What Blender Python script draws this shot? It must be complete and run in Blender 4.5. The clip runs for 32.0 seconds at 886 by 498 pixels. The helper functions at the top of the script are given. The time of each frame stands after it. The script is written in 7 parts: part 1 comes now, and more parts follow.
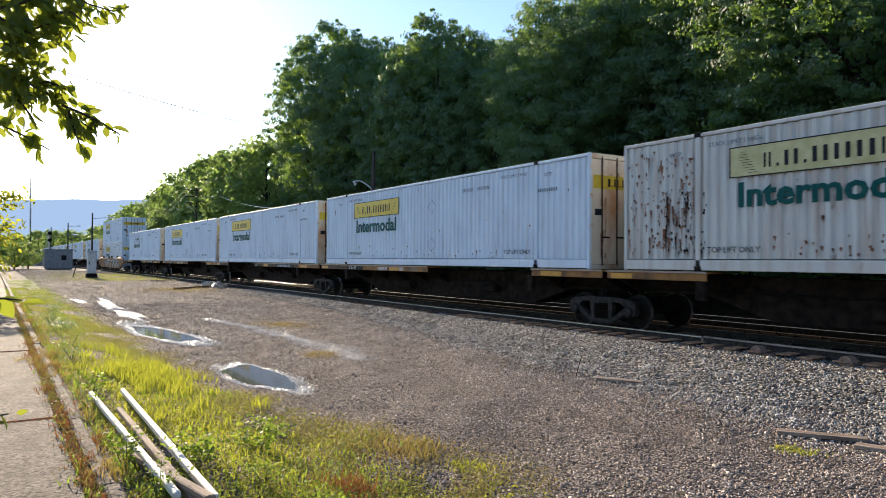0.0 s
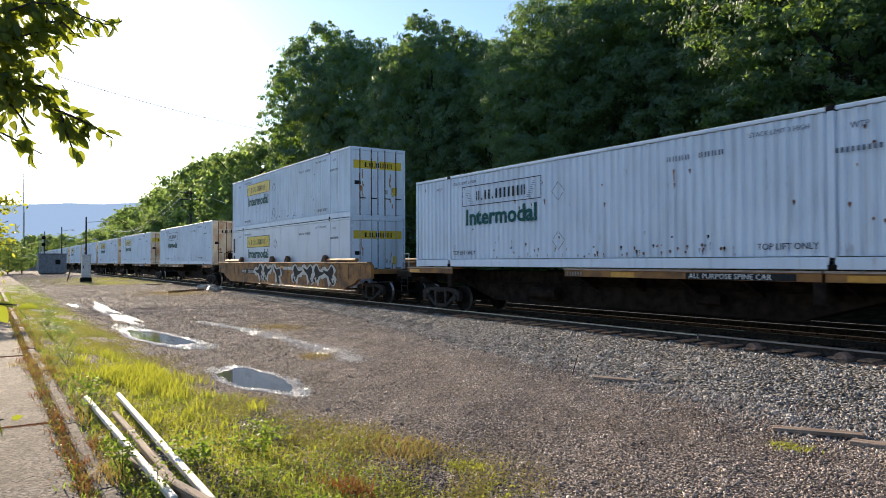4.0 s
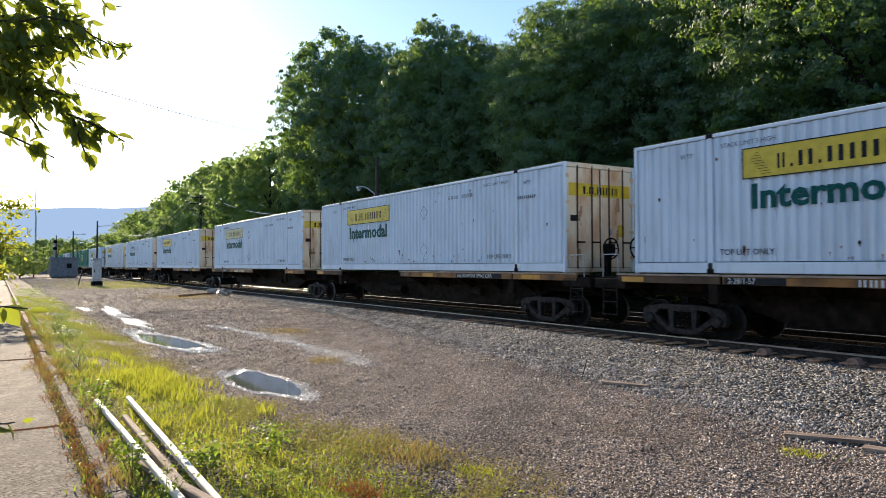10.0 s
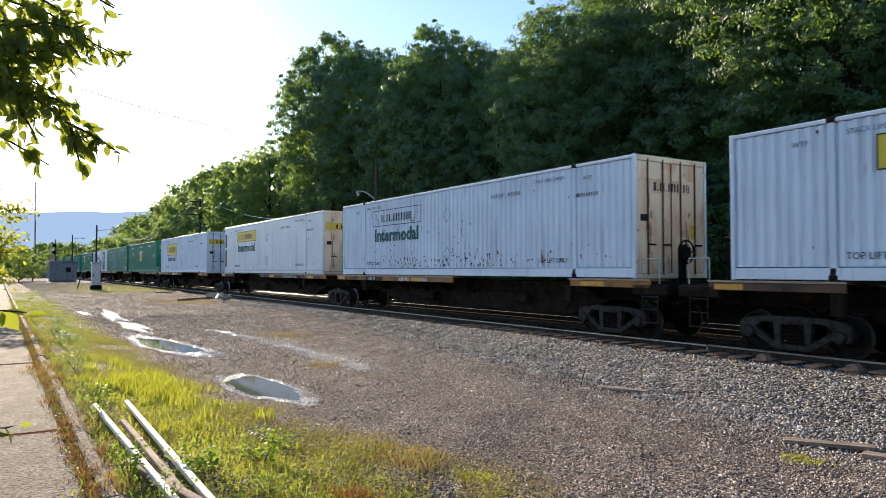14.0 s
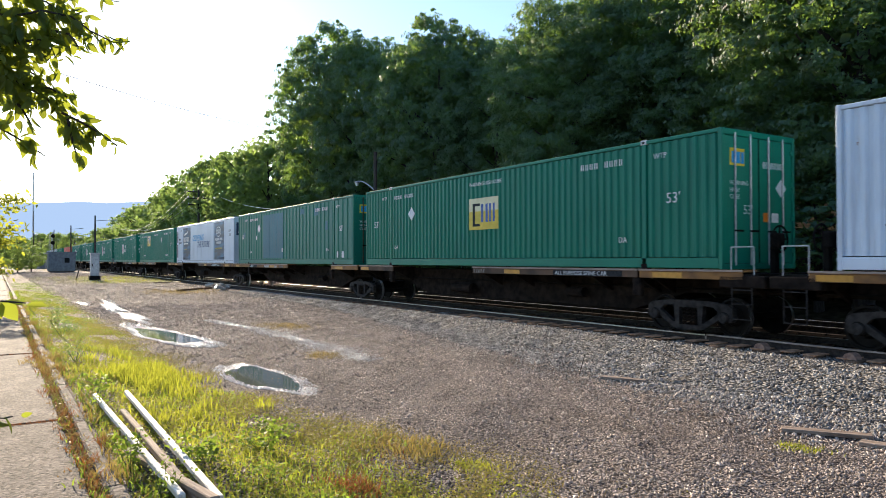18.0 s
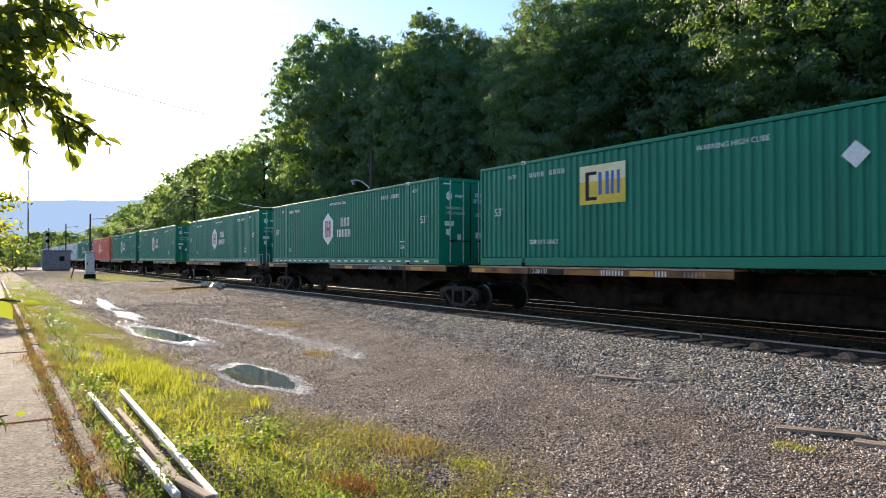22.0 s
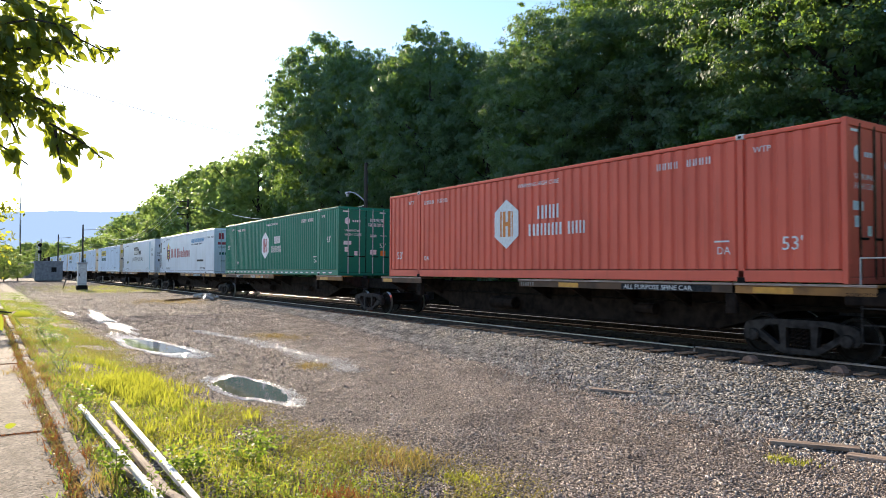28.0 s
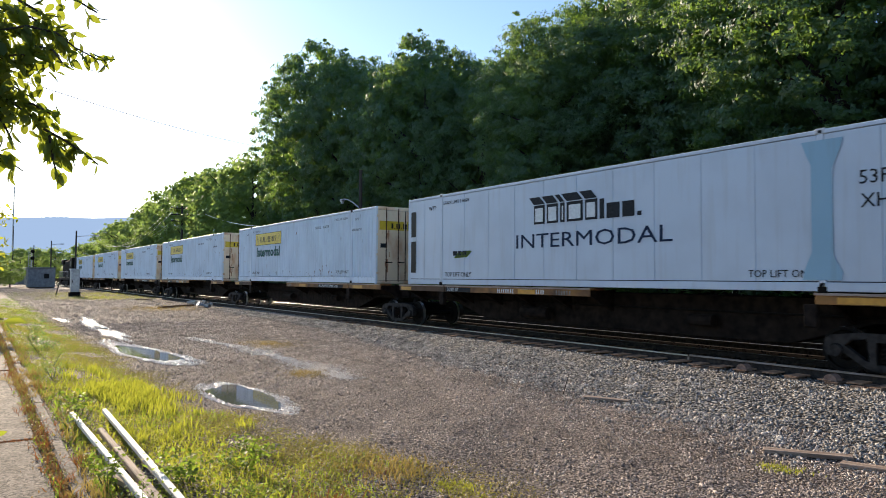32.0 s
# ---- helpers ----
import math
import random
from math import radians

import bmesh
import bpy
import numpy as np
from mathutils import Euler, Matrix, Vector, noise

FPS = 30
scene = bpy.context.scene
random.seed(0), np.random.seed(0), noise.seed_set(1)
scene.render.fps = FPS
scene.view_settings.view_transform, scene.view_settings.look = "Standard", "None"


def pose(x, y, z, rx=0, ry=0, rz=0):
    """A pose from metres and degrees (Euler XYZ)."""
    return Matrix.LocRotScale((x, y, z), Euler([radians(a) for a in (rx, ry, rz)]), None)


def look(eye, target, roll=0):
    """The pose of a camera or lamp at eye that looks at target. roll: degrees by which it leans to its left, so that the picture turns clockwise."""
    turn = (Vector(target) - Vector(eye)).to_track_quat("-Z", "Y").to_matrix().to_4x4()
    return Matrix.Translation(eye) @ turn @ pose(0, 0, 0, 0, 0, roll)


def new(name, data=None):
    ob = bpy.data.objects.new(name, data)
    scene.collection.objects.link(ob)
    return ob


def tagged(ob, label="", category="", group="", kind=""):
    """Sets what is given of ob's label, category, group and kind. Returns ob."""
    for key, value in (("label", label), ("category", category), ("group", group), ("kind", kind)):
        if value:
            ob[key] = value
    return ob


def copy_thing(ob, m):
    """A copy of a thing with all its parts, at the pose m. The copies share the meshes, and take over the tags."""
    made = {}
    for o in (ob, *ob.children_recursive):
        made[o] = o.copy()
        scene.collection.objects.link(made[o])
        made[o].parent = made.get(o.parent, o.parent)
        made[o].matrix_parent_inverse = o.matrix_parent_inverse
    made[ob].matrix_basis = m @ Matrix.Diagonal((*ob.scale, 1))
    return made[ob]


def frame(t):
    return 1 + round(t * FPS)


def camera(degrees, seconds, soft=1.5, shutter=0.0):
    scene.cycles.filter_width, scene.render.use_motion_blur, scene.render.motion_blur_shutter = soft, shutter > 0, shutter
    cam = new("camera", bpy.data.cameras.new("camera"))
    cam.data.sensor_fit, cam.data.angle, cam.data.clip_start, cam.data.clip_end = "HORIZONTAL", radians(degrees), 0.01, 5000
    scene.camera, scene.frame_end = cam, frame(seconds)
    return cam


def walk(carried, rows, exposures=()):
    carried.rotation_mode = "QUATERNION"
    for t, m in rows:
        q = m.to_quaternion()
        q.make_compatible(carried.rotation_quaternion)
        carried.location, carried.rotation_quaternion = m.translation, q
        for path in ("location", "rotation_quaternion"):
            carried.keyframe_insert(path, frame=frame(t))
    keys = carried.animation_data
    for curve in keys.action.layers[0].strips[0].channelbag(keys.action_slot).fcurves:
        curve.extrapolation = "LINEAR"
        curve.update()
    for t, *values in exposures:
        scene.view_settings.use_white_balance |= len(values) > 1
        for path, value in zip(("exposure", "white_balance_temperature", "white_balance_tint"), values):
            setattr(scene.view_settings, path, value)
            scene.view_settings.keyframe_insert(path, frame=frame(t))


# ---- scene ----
# World: x along the track (the train runs towards +x), y from the camera to the track, z up.
EYE = Vector((0, 0, 1.65))


def aim(yaw, pitch, roll):
    """The camera's pose: yaw from -x towards +y, pitch upwards, degrees."""
    a, b = radians(yaw), radians(pitch)
    way = Vector((-math.cos(a) * math.cos(b), math.sin(a) * math.cos(b), math.sin(b)))
    return look(EYE, EYE + way, roll)


cam = camera(64.67, 32.0, soft=0.9, shutter=0.08)
walk(cam, [
    (0, aim(32.77, 0.89, 0.33)), (0.5, aim(33.08, 0.94, -0.05)), (1, aim(33.59, 0.98, -0.12)), (1.5, aim(33.88, 1.01, -0.34)),
    (2, aim(34.05, 1.03, -0.32)), (2.5, aim(34.10, 1.03, -0.07)), (3, aim(33.84, 0.96, 0.21)), (3.5, aim(33.31, 0.96, -0.24)),
    (5.5, aim(32.77, 0.91, 0.05)), (6, aim(32.76, 0.93, 0.02)), (6.5, aim(32.76, 0.99, -0.07)), (7, aim(32.70, 1.02, -0.13)),
    (7.5, aim(32.65, 1.08, -0.02)), (8, aim(32.59, 1.10, 0.01)), (8.5, aim(32.51, 1.16, 0.02)), (9, aim(32.49, 1.24, -0.10)),
    (9.5, aim(32.47, 1.23, -0.16)), (10, aim(32.44, 1.29, -0.16)), (10.5, aim(32.49, 1.29, -0.24)), (11, aim(32.43, 1.22, -0.15)),
    (11.5, aim(32.41, 1.21, -0.22)), (12, aim(32.47, 1.26, -0.34)), (12.5, aim(32.47, 1.33, -0.34)), (13, aim(32.44, 1.42, -0.21)),
    (13.5, aim(32.46, 1.59, -0.12)), (14, aim(32.49, 1.69, -0.02)), (14.5, aim(32.50, 1.75, -0.08)), (16.5, aim(32.46, 1.43, -0.12)),
    (17, aim(32.40, 1.27, -0.14)), (17.5, aim(32.46, 1.03, -0.07)), (18, aim(32.58, 0.87, -0.10)), (18.5, aim(32.57, 0.78, 0.02)),
    (19, aim(32.69, 0.74, 0.15)), (19.5, aim(32.76, 0.69, 0.10)), (20, aim(32.90, 0.64, 0.10)), (20.5, aim(32.93, 0.65, 0.15)),
    (21, aim(32.96, 0.64, 0.08)), (21.5, aim(32.95, 0.70, -0.03)), (22, aim(32.90, 0.79, -0.00)), (22.5, aim(32.88, 0.85, 0.06)),
    (23, aim(32.90, 0.94, -0.01)), (23.5, aim(32.91, 0.98, 0.05)), (24, aim(32.96, 1.01, 0.11)), (24.5, aim(32.95, 1.07, 0.18)),
    (25, aim(32.96, 1.10, 0.16)), (25.5, aim(33.13, 1.18, 0.06)), (27.5, aim(33.35, 1.65, 0.24)), (28, aim(33.39, 1.79, 0.19)),
    (28.5, aim(33.43, 1.89, 0.22)), (29, aim(33.48, 1.98, 0.18)), (29.5, aim(33.65, 2.07, 0.25)), (30, aim(33.69, 2.11, 0.34)),
    (30.5, aim(33.68, 2.20, 0.30)), (31, aim(33.73, 2.27, 0.28)), (31.5, aim(33.73, 2.36, 0.32)), (32, aim(33.83, 2.41, 0.35)),
], exposures=[(0, 1.13, 5920, 13), (2, 1.10, 5920, 13), (3, 1.10, 5920, 13), (6, 0.80, 5920, 13), (7, 1.10, 5920, 13), (8, 1.27, 5920, 13), (9, 1.20, 5920, 13), (10, 1.07, 5920, 13), (12, 1.10, 5920, 13), (13, 1.23, 5920, 13), (14, 1.13, 5920, 13), (17, 1.15, 5920, 13), (18, 1.30, 5920, 13), (20, 1.24, 5920, 13), (21, 1.24, 5920, 13), (24, 1.30, 5920, 13), (28, 1.42, 5920, 13), (29, 1.45, 5920, 13), (30, 1.35, 5920, 13), (31, 1.17, 5920, 13), (32, 1.05, 5920, 13)])

# ---- light ----
SUN_EL, SUN_AZ = 17.7, 0.3   # degrees above the horizon; from -x towards +y
SUN_DIR = Vector((-math.cos(radians(SUN_AZ)) * math.cos(radians(SUN_EL)), math.sin(radians(SUN_AZ)) * math.cos(radians(SUN_EL)), math.sin(radians(SUN_EL))))
world = bpy.data.worlds.new("sky")
scene.world = world
world.use_nodes = True
wn = world.node_tree
sky = wn.nodes.new("ShaderNodeTexSky")
sky.sky_type, sky.sun_disc = "NISHITA", False
sky.sun_elevation, sky.sun_rotation = radians(SUN_EL), math.atan2(SUN_DIR.x, SUN_DIR.y)
sky.altitude, sky.air_density, sky.dust_density, sky.ozone_density = 150, 1.0, 0.3, 1.4
wn.links.new(sky.outputs[0], wn.nodes["Background"].inputs[0])
wn.nodes["Background"].inputs[1].default_value = 0.105
sun = new("sun", bpy.data.lights.new("sun", "SUN"))
sun.data.energy, sun.data.angle, sun.data.color = 5.0, radians(0.53), (1.0, 0.79, 0.52)
sun.matrix_world = look(SUN_DIR * 100, (0, 0, 0))

# ---- materials ----


def material(name, dark, light, scale=6.0, rough=0.8, metal=0.0, bump=0.0, bump_scale=60.0, detail=6.0, stretch=(1, 1, 1), per="", spread=0.0, spec=0.5, speckle=0.0, speckle_scale=40.0):
    """Two-tone noise paint on object coordinates, with fine relief. per: 'object' or 'island' varies the value by piece."""
    m = bpy.data.materials.new(name)
    m.use_nodes = True
    n, k = m.node_tree.nodes, m.node_tree.links
    b = n["Principled BSDF"]
    b.inputs["Roughness"].default_value, b.inputs["Metallic"].default_value = rough, metal
    b.inputs["Specular IOR Level"].default_value = spec
    co = n.new("ShaderNodeTexCoord")
    mp = n.new("ShaderNodeMapping")
    mp.inputs["Scale"].default_value = stretch
    k.new(co.outputs["Object"], mp.inputs[0])
    t = n.new("ShaderNodeTexNoise")
    t.inputs["Scale"].default_value, t.inputs["Detail"].default_value = scale, detail
    k.new(mp.outputs[0], t.inputs["Vector"])
    r = n.new("ShaderNodeValToRGB")
    r.color_ramp.elements[0].position, r.color_ramp.elements[1].position = 0.32, 0.68
    r.color_ramp.elements[0].color, r.color_ramp.elements[1].color = (*dark, 1), (*light, 1)
    k.new(t.outputs[0], r.inputs[0])
    out = r.outputs[0]
    if per:
        src = n.new("ShaderNodeObjectInfo" if per == "object" else "ShaderNodeNewGeometry")
        mr = n.new("ShaderNodeMapRange")
        mr.inputs[3].default_value, mr.inputs[4].default_value = 1 - spread, 1 + spread
        k.new(src.outputs["Random" if per == "object" else "Random Per Island"], mr.inputs[0])
        hs = n.new("ShaderNodeHueSaturation")
        k.new(mr.outputs[0], hs.inputs["Value"])
        k.new(out, hs.inputs["Color"])
        out = hs.outputs[0]
    if speckle:
        t3, mr3, mx3 = n.new("ShaderNodeTexVoronoi"), n.new("ShaderNodeMapRange"), n.new("ShaderNodeHueSaturation")
        t3.inputs["Scale"].default_value = speckle_scale
        k.new(co.outputs["Object"], t3.inputs["Vector"])
        sep = n.new("ShaderNodeSeparateColor")
        k.new(t3.outputs["Color"], sep.inputs[0])
        mr3.inputs[3].default_value, mr3.inputs[4].default_value = 1 - speckle, 1 + speckle
        k.new(sep.outputs[0], mr3.inputs[0])
        k.new(mr3.outputs[0], mx3.inputs["Value"])
        k.new(out, mx3.inputs["Color"])
        out = mx3.outputs[0]
    k.new(out, b.inputs["Base Color"])
    if bump:
        t2 = n.new("ShaderNodeTexNoise")
        t2.inputs["Scale"].default_value, t2.inputs["Detail"].default_value = bump_scale, 4
        k.new(co.outputs["Object"], t2.inputs["Vector"])
        bp = n.new("ShaderNodeBump")
        bp.inputs["Strength"].default_value, bp.inputs["Distance"].default_value = bump, 0.02
        k.new(t2.outputs[0], bp.inputs["Height"])
        k.new(bp.outputs[0], b.inputs["Normal"])
    return m


def gravel(name, gap_shade, dark, light, size, rough=0.9, spec=0.15, relief=0.6, patch=0.5, warm=(1.0, 1.0, 1.0)):
    """Packed stones of two sizes with shade darkened into the gaps: each has its own tone and a rounded top; broad
    patches vary the whole.
    """
    m = bpy.data.materials.new(name)
    m.use_nodes = True
    n, k = m.node_tree.nodes, m.node_tree.links
    b = n["Principled BSDF"]
    b.inputs["Roughness"].default_value, b.inputs["Specular IOR Level"].default_value = rough, spec
    co = n.new("ShaderNodeTexCoord")

    def math_node(op, a, c):
        q = n.new("ShaderNodeMath")
        q.operation, q.use_clamp = op, op == "SUBTRACT"
        for i, v in enumerate((a, c)):
            if isinstance(v, float):
                q.inputs[i].default_value = v
            else:
                k.new(v, q.inputs[i])
        return q.outputs[0]

    def blend(fac, a, c, kind="MIX"):
        q = n.new("ShaderNodeMix")
        q.data_type, q.blend_type = "RGBA", kind
        for i, v in ((0, fac), (6, a), (7, c)):
            if isinstance(v, tuple):
                q.inputs[i].default_value = (*v, 1)
            elif isinstance(v, float):
                q.inputs[i].default_value = v
            else:
                k.new(v, q.inputs[i])
        return q.outputs[2]

    def cells(scale):
        v, sep = n.new("ShaderNodeTexVoronoi"), n.new("ShaderNodeSeparateColor")
        v.inputs["Scale"].default_value = scale
        k.new(co.outputs["Object"], v.inputs["Vector"])
        k.new(v.outputs["Color"], sep.inputs[0])
        return v.outputs["Distance"], sep.outputs[0], sep.outputs[1]

    d1, r1, _ = cells(1 / size)
    d2, r2, pick = cells(0.42 / size)
    tone = blend(r1, dark, light)
    # cavity shade between stones, mixed in as a darker colour
    gap = n.new("ShaderNodeMapRange")
    gap.inputs[1].default_value, gap.inputs[2].default_value = 0.42, 0.72
    k.new(d1, gap.inputs[0])
    tone = blend(gap.outputs[0], tone, gap_shade)
    big = math_node("MULTIPLY", math_node("GREATER_THAN", pick, 0.70), math_node("LESS_THAN", d2, 0.38))
    tone = blend(big, tone, blend(r2, tuple(v * 0.8 for v in dark), tuple(v * 1.2 for v in light)))
    t = n.new("ShaderNodeTexNoise")
    t.inputs["Scale"].default_value, t.inputs["Detail"].default_value = 0.55, 7
    mp = n.new("ShaderNodeMapping")
    mp.inputs["Scale"].default_value = (0.45, 1.7, 1.0)
    k.new(co.outputs["Object"], mp.inputs[0])
    k.new(mp.outputs[0], t.inputs["Vector"])
    r = n.new("ShaderNodeValToRGB")
    r.color_ramp.elements[0].position, r.color_ramp.elements[1].position = 0.32, 0.70
    r.color_ramp.elements[0].color, r.color_ramp.elements[1].color = (1 - patch, (1 - patch) * 0.95, (1 - patch) * 0.90, 1), (*warm, 1)
    e = r.color_ramp.elements.new(0.52)
    e.color = (1 - 0.35 * patch, (1 - 0.35 * patch) * 0.985, (1 - 0.35 * patch) * 0.98, 1)
    k.new(t.outputs[0], r.inputs[0])
    k.new(blend(1.0, tone, r.outputs[0], "MULTIPLY"), b.inputs["Base Color"])
    h = math_node("ADD", math_node("SUBTRACT", 0.7, d1), math_node("MULTIPLY", big, math_node("SUBTRACT", 1.6, math_node("MULTIPLY", d2, 2.4))))
    bp = n.new("ShaderNodeBump")
    bp.inputs["Strength"].default_value, bp.inputs["Distance"].default_value = relief, size * 1.7
    k.new(h, bp.inputs["Height"])
    k.new(bp.outputs[0], b.inputs["Normal"])
    return m


def painted_steel(name, colour, rust=0.25, dirt=(0.16, 0.11, 0.07), rough=0.5, grime=0.35, reach=(0.52, 0.85), spread=(3, 3, 0.25)):
    """Weathered container paint: grime, streaks running down and rust spots."""
    m = bpy.data.materials.new(name)
    m.use_nodes = True
    n, k = m.node_tree.nodes, m.node_tree.links
    b = n["Principled BSDF"]
    b.inputs["Specular IOR Level"].default_value = 0.25
    co, info = n.new("ShaderNodeTexCoord"), n.new("ShaderNodeObjectInfo")
    off = n.new("ShaderNodeVectorMath")
    off.operation = "MULTIPLY_ADD"
    off.inputs[1].default_value = (37.0, 0.0, 0.0)
    k.new(info.outputs["Random"], off.inputs[0])
    k.new(co.outputs["Object"], off.inputs[2])

    def noise_at(scale, stretch, lo, hi, detail=5.0):
        mp, t, mr = n.new("ShaderNodeMapping"), n.new("ShaderNodeTexNoise"), n.new("ShaderNodeMapRange")
        mp.inputs["Scale"].default_value = stretch
        k.new(off.outputs[0], mp.inputs[0])
        k.new(mp.outputs[0], t.inputs["Vector"])
        t.inputs["Scale"].default_value, t.inputs["Detail"].default_value = scale, detail
        mr.inputs[1].default_value, mr.inputs[2].default_value = lo, hi
        k.new(t.outputs[0], mr.inputs[0])
        return mr.outputs[0]

    def mixed(a, bcol, fac, top=1.0):
        mx, mu = n.new("ShaderNodeMix"), n.new("ShaderNodeMath")
        mx.data_type, mu.operation = "RGBA", "MULTIPLY"
        mu.inputs[1].default_value = top
        k.new(fac, mu.inputs[0])
        k.new(mu.outputs[0], mx.inputs[0])
        if isinstance(a, tuple):
            mx.inputs[6].default_value = (*a, 1)
        else:
            k.new(a, mx.inputs[6])
        mx.inputs[7].default_value = (*bcol, 1)
        return mx.outputs[2]

    c = mixed(colour, tuple(v * 0.86 for v in colour), noise_at(0.7, (1, 1, 1), 0.4, 0.75))
    c = mixed(c, dirt, noise_at(1.9, spread, *reach, 8.0), grime)
    c = mixed(c, (0.20, 0.09, 0.045), noise_at(3.0, (1.6, 1.6, 0.5), 0.66, 0.74, 8.0), rust)
    k.new(c, b.inputs["Base Color"])
    mr = n.new("ShaderNodeMapRange")
    mr.inputs[3].default_value, mr.inputs[4].default_value = rough - 0.1, rough + 0.15
    k.new(noise_at(9.0, (1, 1, 1), 0.0, 1.0), mr.inputs[0])
    k.new(mr.outputs[0], b.inputs["Roughness"])
    return m


def leaf_material(name, dark, light, through_col, share=0.4, gloss=0.12):
    """A leaf: gloss over diffuse, and light that passes through; each leaf has its own tone."""
    m = bpy.data.materials.new(name)
    m.use_nodes = True
    n, k = m.node_tree.nodes, m.node_tree.links
    geo, ramp = n.new("ShaderNodeNewGeometry"), n.new("ShaderNodeValToRGB")
    ramp.color_ramp.elements[0].color, ramp.color_ramp.elements[1].color = (*dark, 1), (*light, 1)
    k.new(geo.outputs["Random Per Island"], ramp.inputs[0])
    b = n["Principled BSDF"]
    b.inputs["Roughness"].default_value, b.inputs["Specular IOR Level"].default_value = 0.55, gloss
    k.new(ramp.outputs[0], b.inputs["Base Color"])
    tr, mx = n.new("ShaderNodeBsdfTranslucent"), n.new("ShaderNodeMixShader")
    tr.inputs[0].default_value = (*through_col, 1)
    mx.inputs[0].default_value = share
    k.new(b.outputs[0], mx.inputs[1])
    k.new(tr.outputs[0], mx.inputs[2])
    k.new(mx.outputs[0], n["Material Output"].inputs[0])
    return m


def wave_print(name, edge):
    """A printed picture of dark water: pale at its left edge, navy beyond, with slanting blue swells."""
    m = bpy.data.materials.new(name)
    m.use_nodes = True
    n, k = m.node_tree.nodes, m.node_tree.links
    b = n["Principled BSDF"]
    b.inputs["Roughness"].default_value, b.inputs["Specular IOR Level"].default_value = 0.4, 0.2
    co, mp, t = n.new("ShaderNodeTexCoord"), n.new("ShaderNodeMapping"), n.new("ShaderNodeTexNoise")
    mp.inputs["Rotation"].default_value, mp.inputs["Scale"].default_value = (0, 0.3, 0), (0.5, 1, 2.6)
    k.new(co.outputs["Object"], mp.inputs[0])
    k.new(mp.outputs[0], t.inputs["Vector"])
    t.inputs["Scale"].default_value, t.inputs["Detail"].default_value = 1.3, 5
    r = n.new("ShaderNodeValToRGB")
    r.color_ramp.elements[0].position, r.color_ramp.elements[1].position = 0.42, 0.78
    r.color_ramp.elements[0].color, r.color_ramp.elements[1].color = (0.006, 0.022, 0.055, 1), (0.03, 0.17, 0.36, 1)
    k.new(t.outputs[0], r.inputs[0])
    sep, mr, mx = n.new("ShaderNodeSeparateXYZ"), n.new("ShaderNodeMapRange"), n.new("ShaderNodeMix")
    k.new(co.outputs["Object"], sep.inputs[0])
    mr.inputs[1].default_value, mr.inputs[2].default_value = 0.0, edge
    k.new(sep.outputs[0], mr.inputs[0])
    mx.data_type = "RGBA"
    mx.inputs[6].default_value = (0.50, 0.62, 0.74, 1)
    k.new(mr.outputs[0], mx.inputs[0])
    k.new(r.outputs[0], mx.inputs[7])
    k.new(mx.outputs[2], b.inputs["Base Color"])
    return m


def glow(name, colour, strength=1.0):
    m = bpy.data.materials.new(name)
    m.use_nodes = True
    n, k = m.node_tree.nodes, m.node_tree.links
    e = n.new("ShaderNodeEmission")
    e.inputs[0].default_value, e.inputs[1].default_value = (*colour, 1), strength
    k.new(e.outputs[0], n["Material Output"].inputs[0])
    return m


M_WHITE = painted_steel("white_container_paint", (0.68, 0.765, 0.86), 0.30)
M_WHITE_OLD = painted_steel("rusty_white_container_paint", (0.62, 0.615, 0.58), 0.85, (0.34, 0.20, 0.12), 0.55, 0.55, (0.46, 0.72), (2.2, 2.2, 0.22))
M_DOOR = painted_steel("cream_door_paint", (0.80, 0.68, 0.50), 0.95, (0.50, 0.20, 0.055), 0.5, 0.8, (0.46, 0.72), (1.0, 1.0, 0.45))
M_SMOOTH = painted_steel("white_reefer_skin", (0.56, 0.625, 0.71), 0.05, (0.34, 0.31, 0.27), 0.35)
M_GREEN = painted_steel("green_container_paint", (0.012, 0.190, 0.120), 0.06, (0.04, 0.08, 0.06), 0.42)
M_GREEN2 = painted_steel("teal_green_container_paint", (0.014, 0.168, 0.115), 0.12, (0.03, 0.07, 0.07), 0.45, 0.5)
M_RED = painted_steel("red_container_paint", (0.70, 0.14, 0.085), 0.12, (0.3, 0.08, 0.05), 0.5)
M_BLUE_PATCH = painted_steel("blue_repair_paint", (0.02, 0.15, 0.19), 0.0)
M_NAVY = painted_steel("navy_panel", (0.012, 0.035, 0.085), 0.0, (0.02, 0.06, 0.12), 0.35)
M_WAVE, M_WAVE_L = wave_print("printed_dark_water", 0.5), wave_print("printed_dark_shore", 0.25)
M_STEEL_Y = painted_steel("dirty_yellow_car_paint", (0.31, 0.155, 0.048), 0.9, (0.07, 0.042, 0.03), 0.65, 0.85, (0.42, 0.66), (0.9, 0.9, 1.1))
# grimy underframe steels; the dark shade below the cars is in their colour too
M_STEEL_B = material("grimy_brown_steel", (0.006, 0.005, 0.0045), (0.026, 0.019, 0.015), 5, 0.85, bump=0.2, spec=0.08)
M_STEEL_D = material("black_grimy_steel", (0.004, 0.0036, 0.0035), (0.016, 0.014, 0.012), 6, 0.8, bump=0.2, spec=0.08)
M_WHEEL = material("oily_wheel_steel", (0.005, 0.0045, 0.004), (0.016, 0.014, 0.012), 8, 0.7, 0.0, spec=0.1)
M_TREAD = material("bright_wheel_tread", (0.30, 0.29, 0.28), (0.5, 0.49, 0.47), 9, 0.3, 0.9)
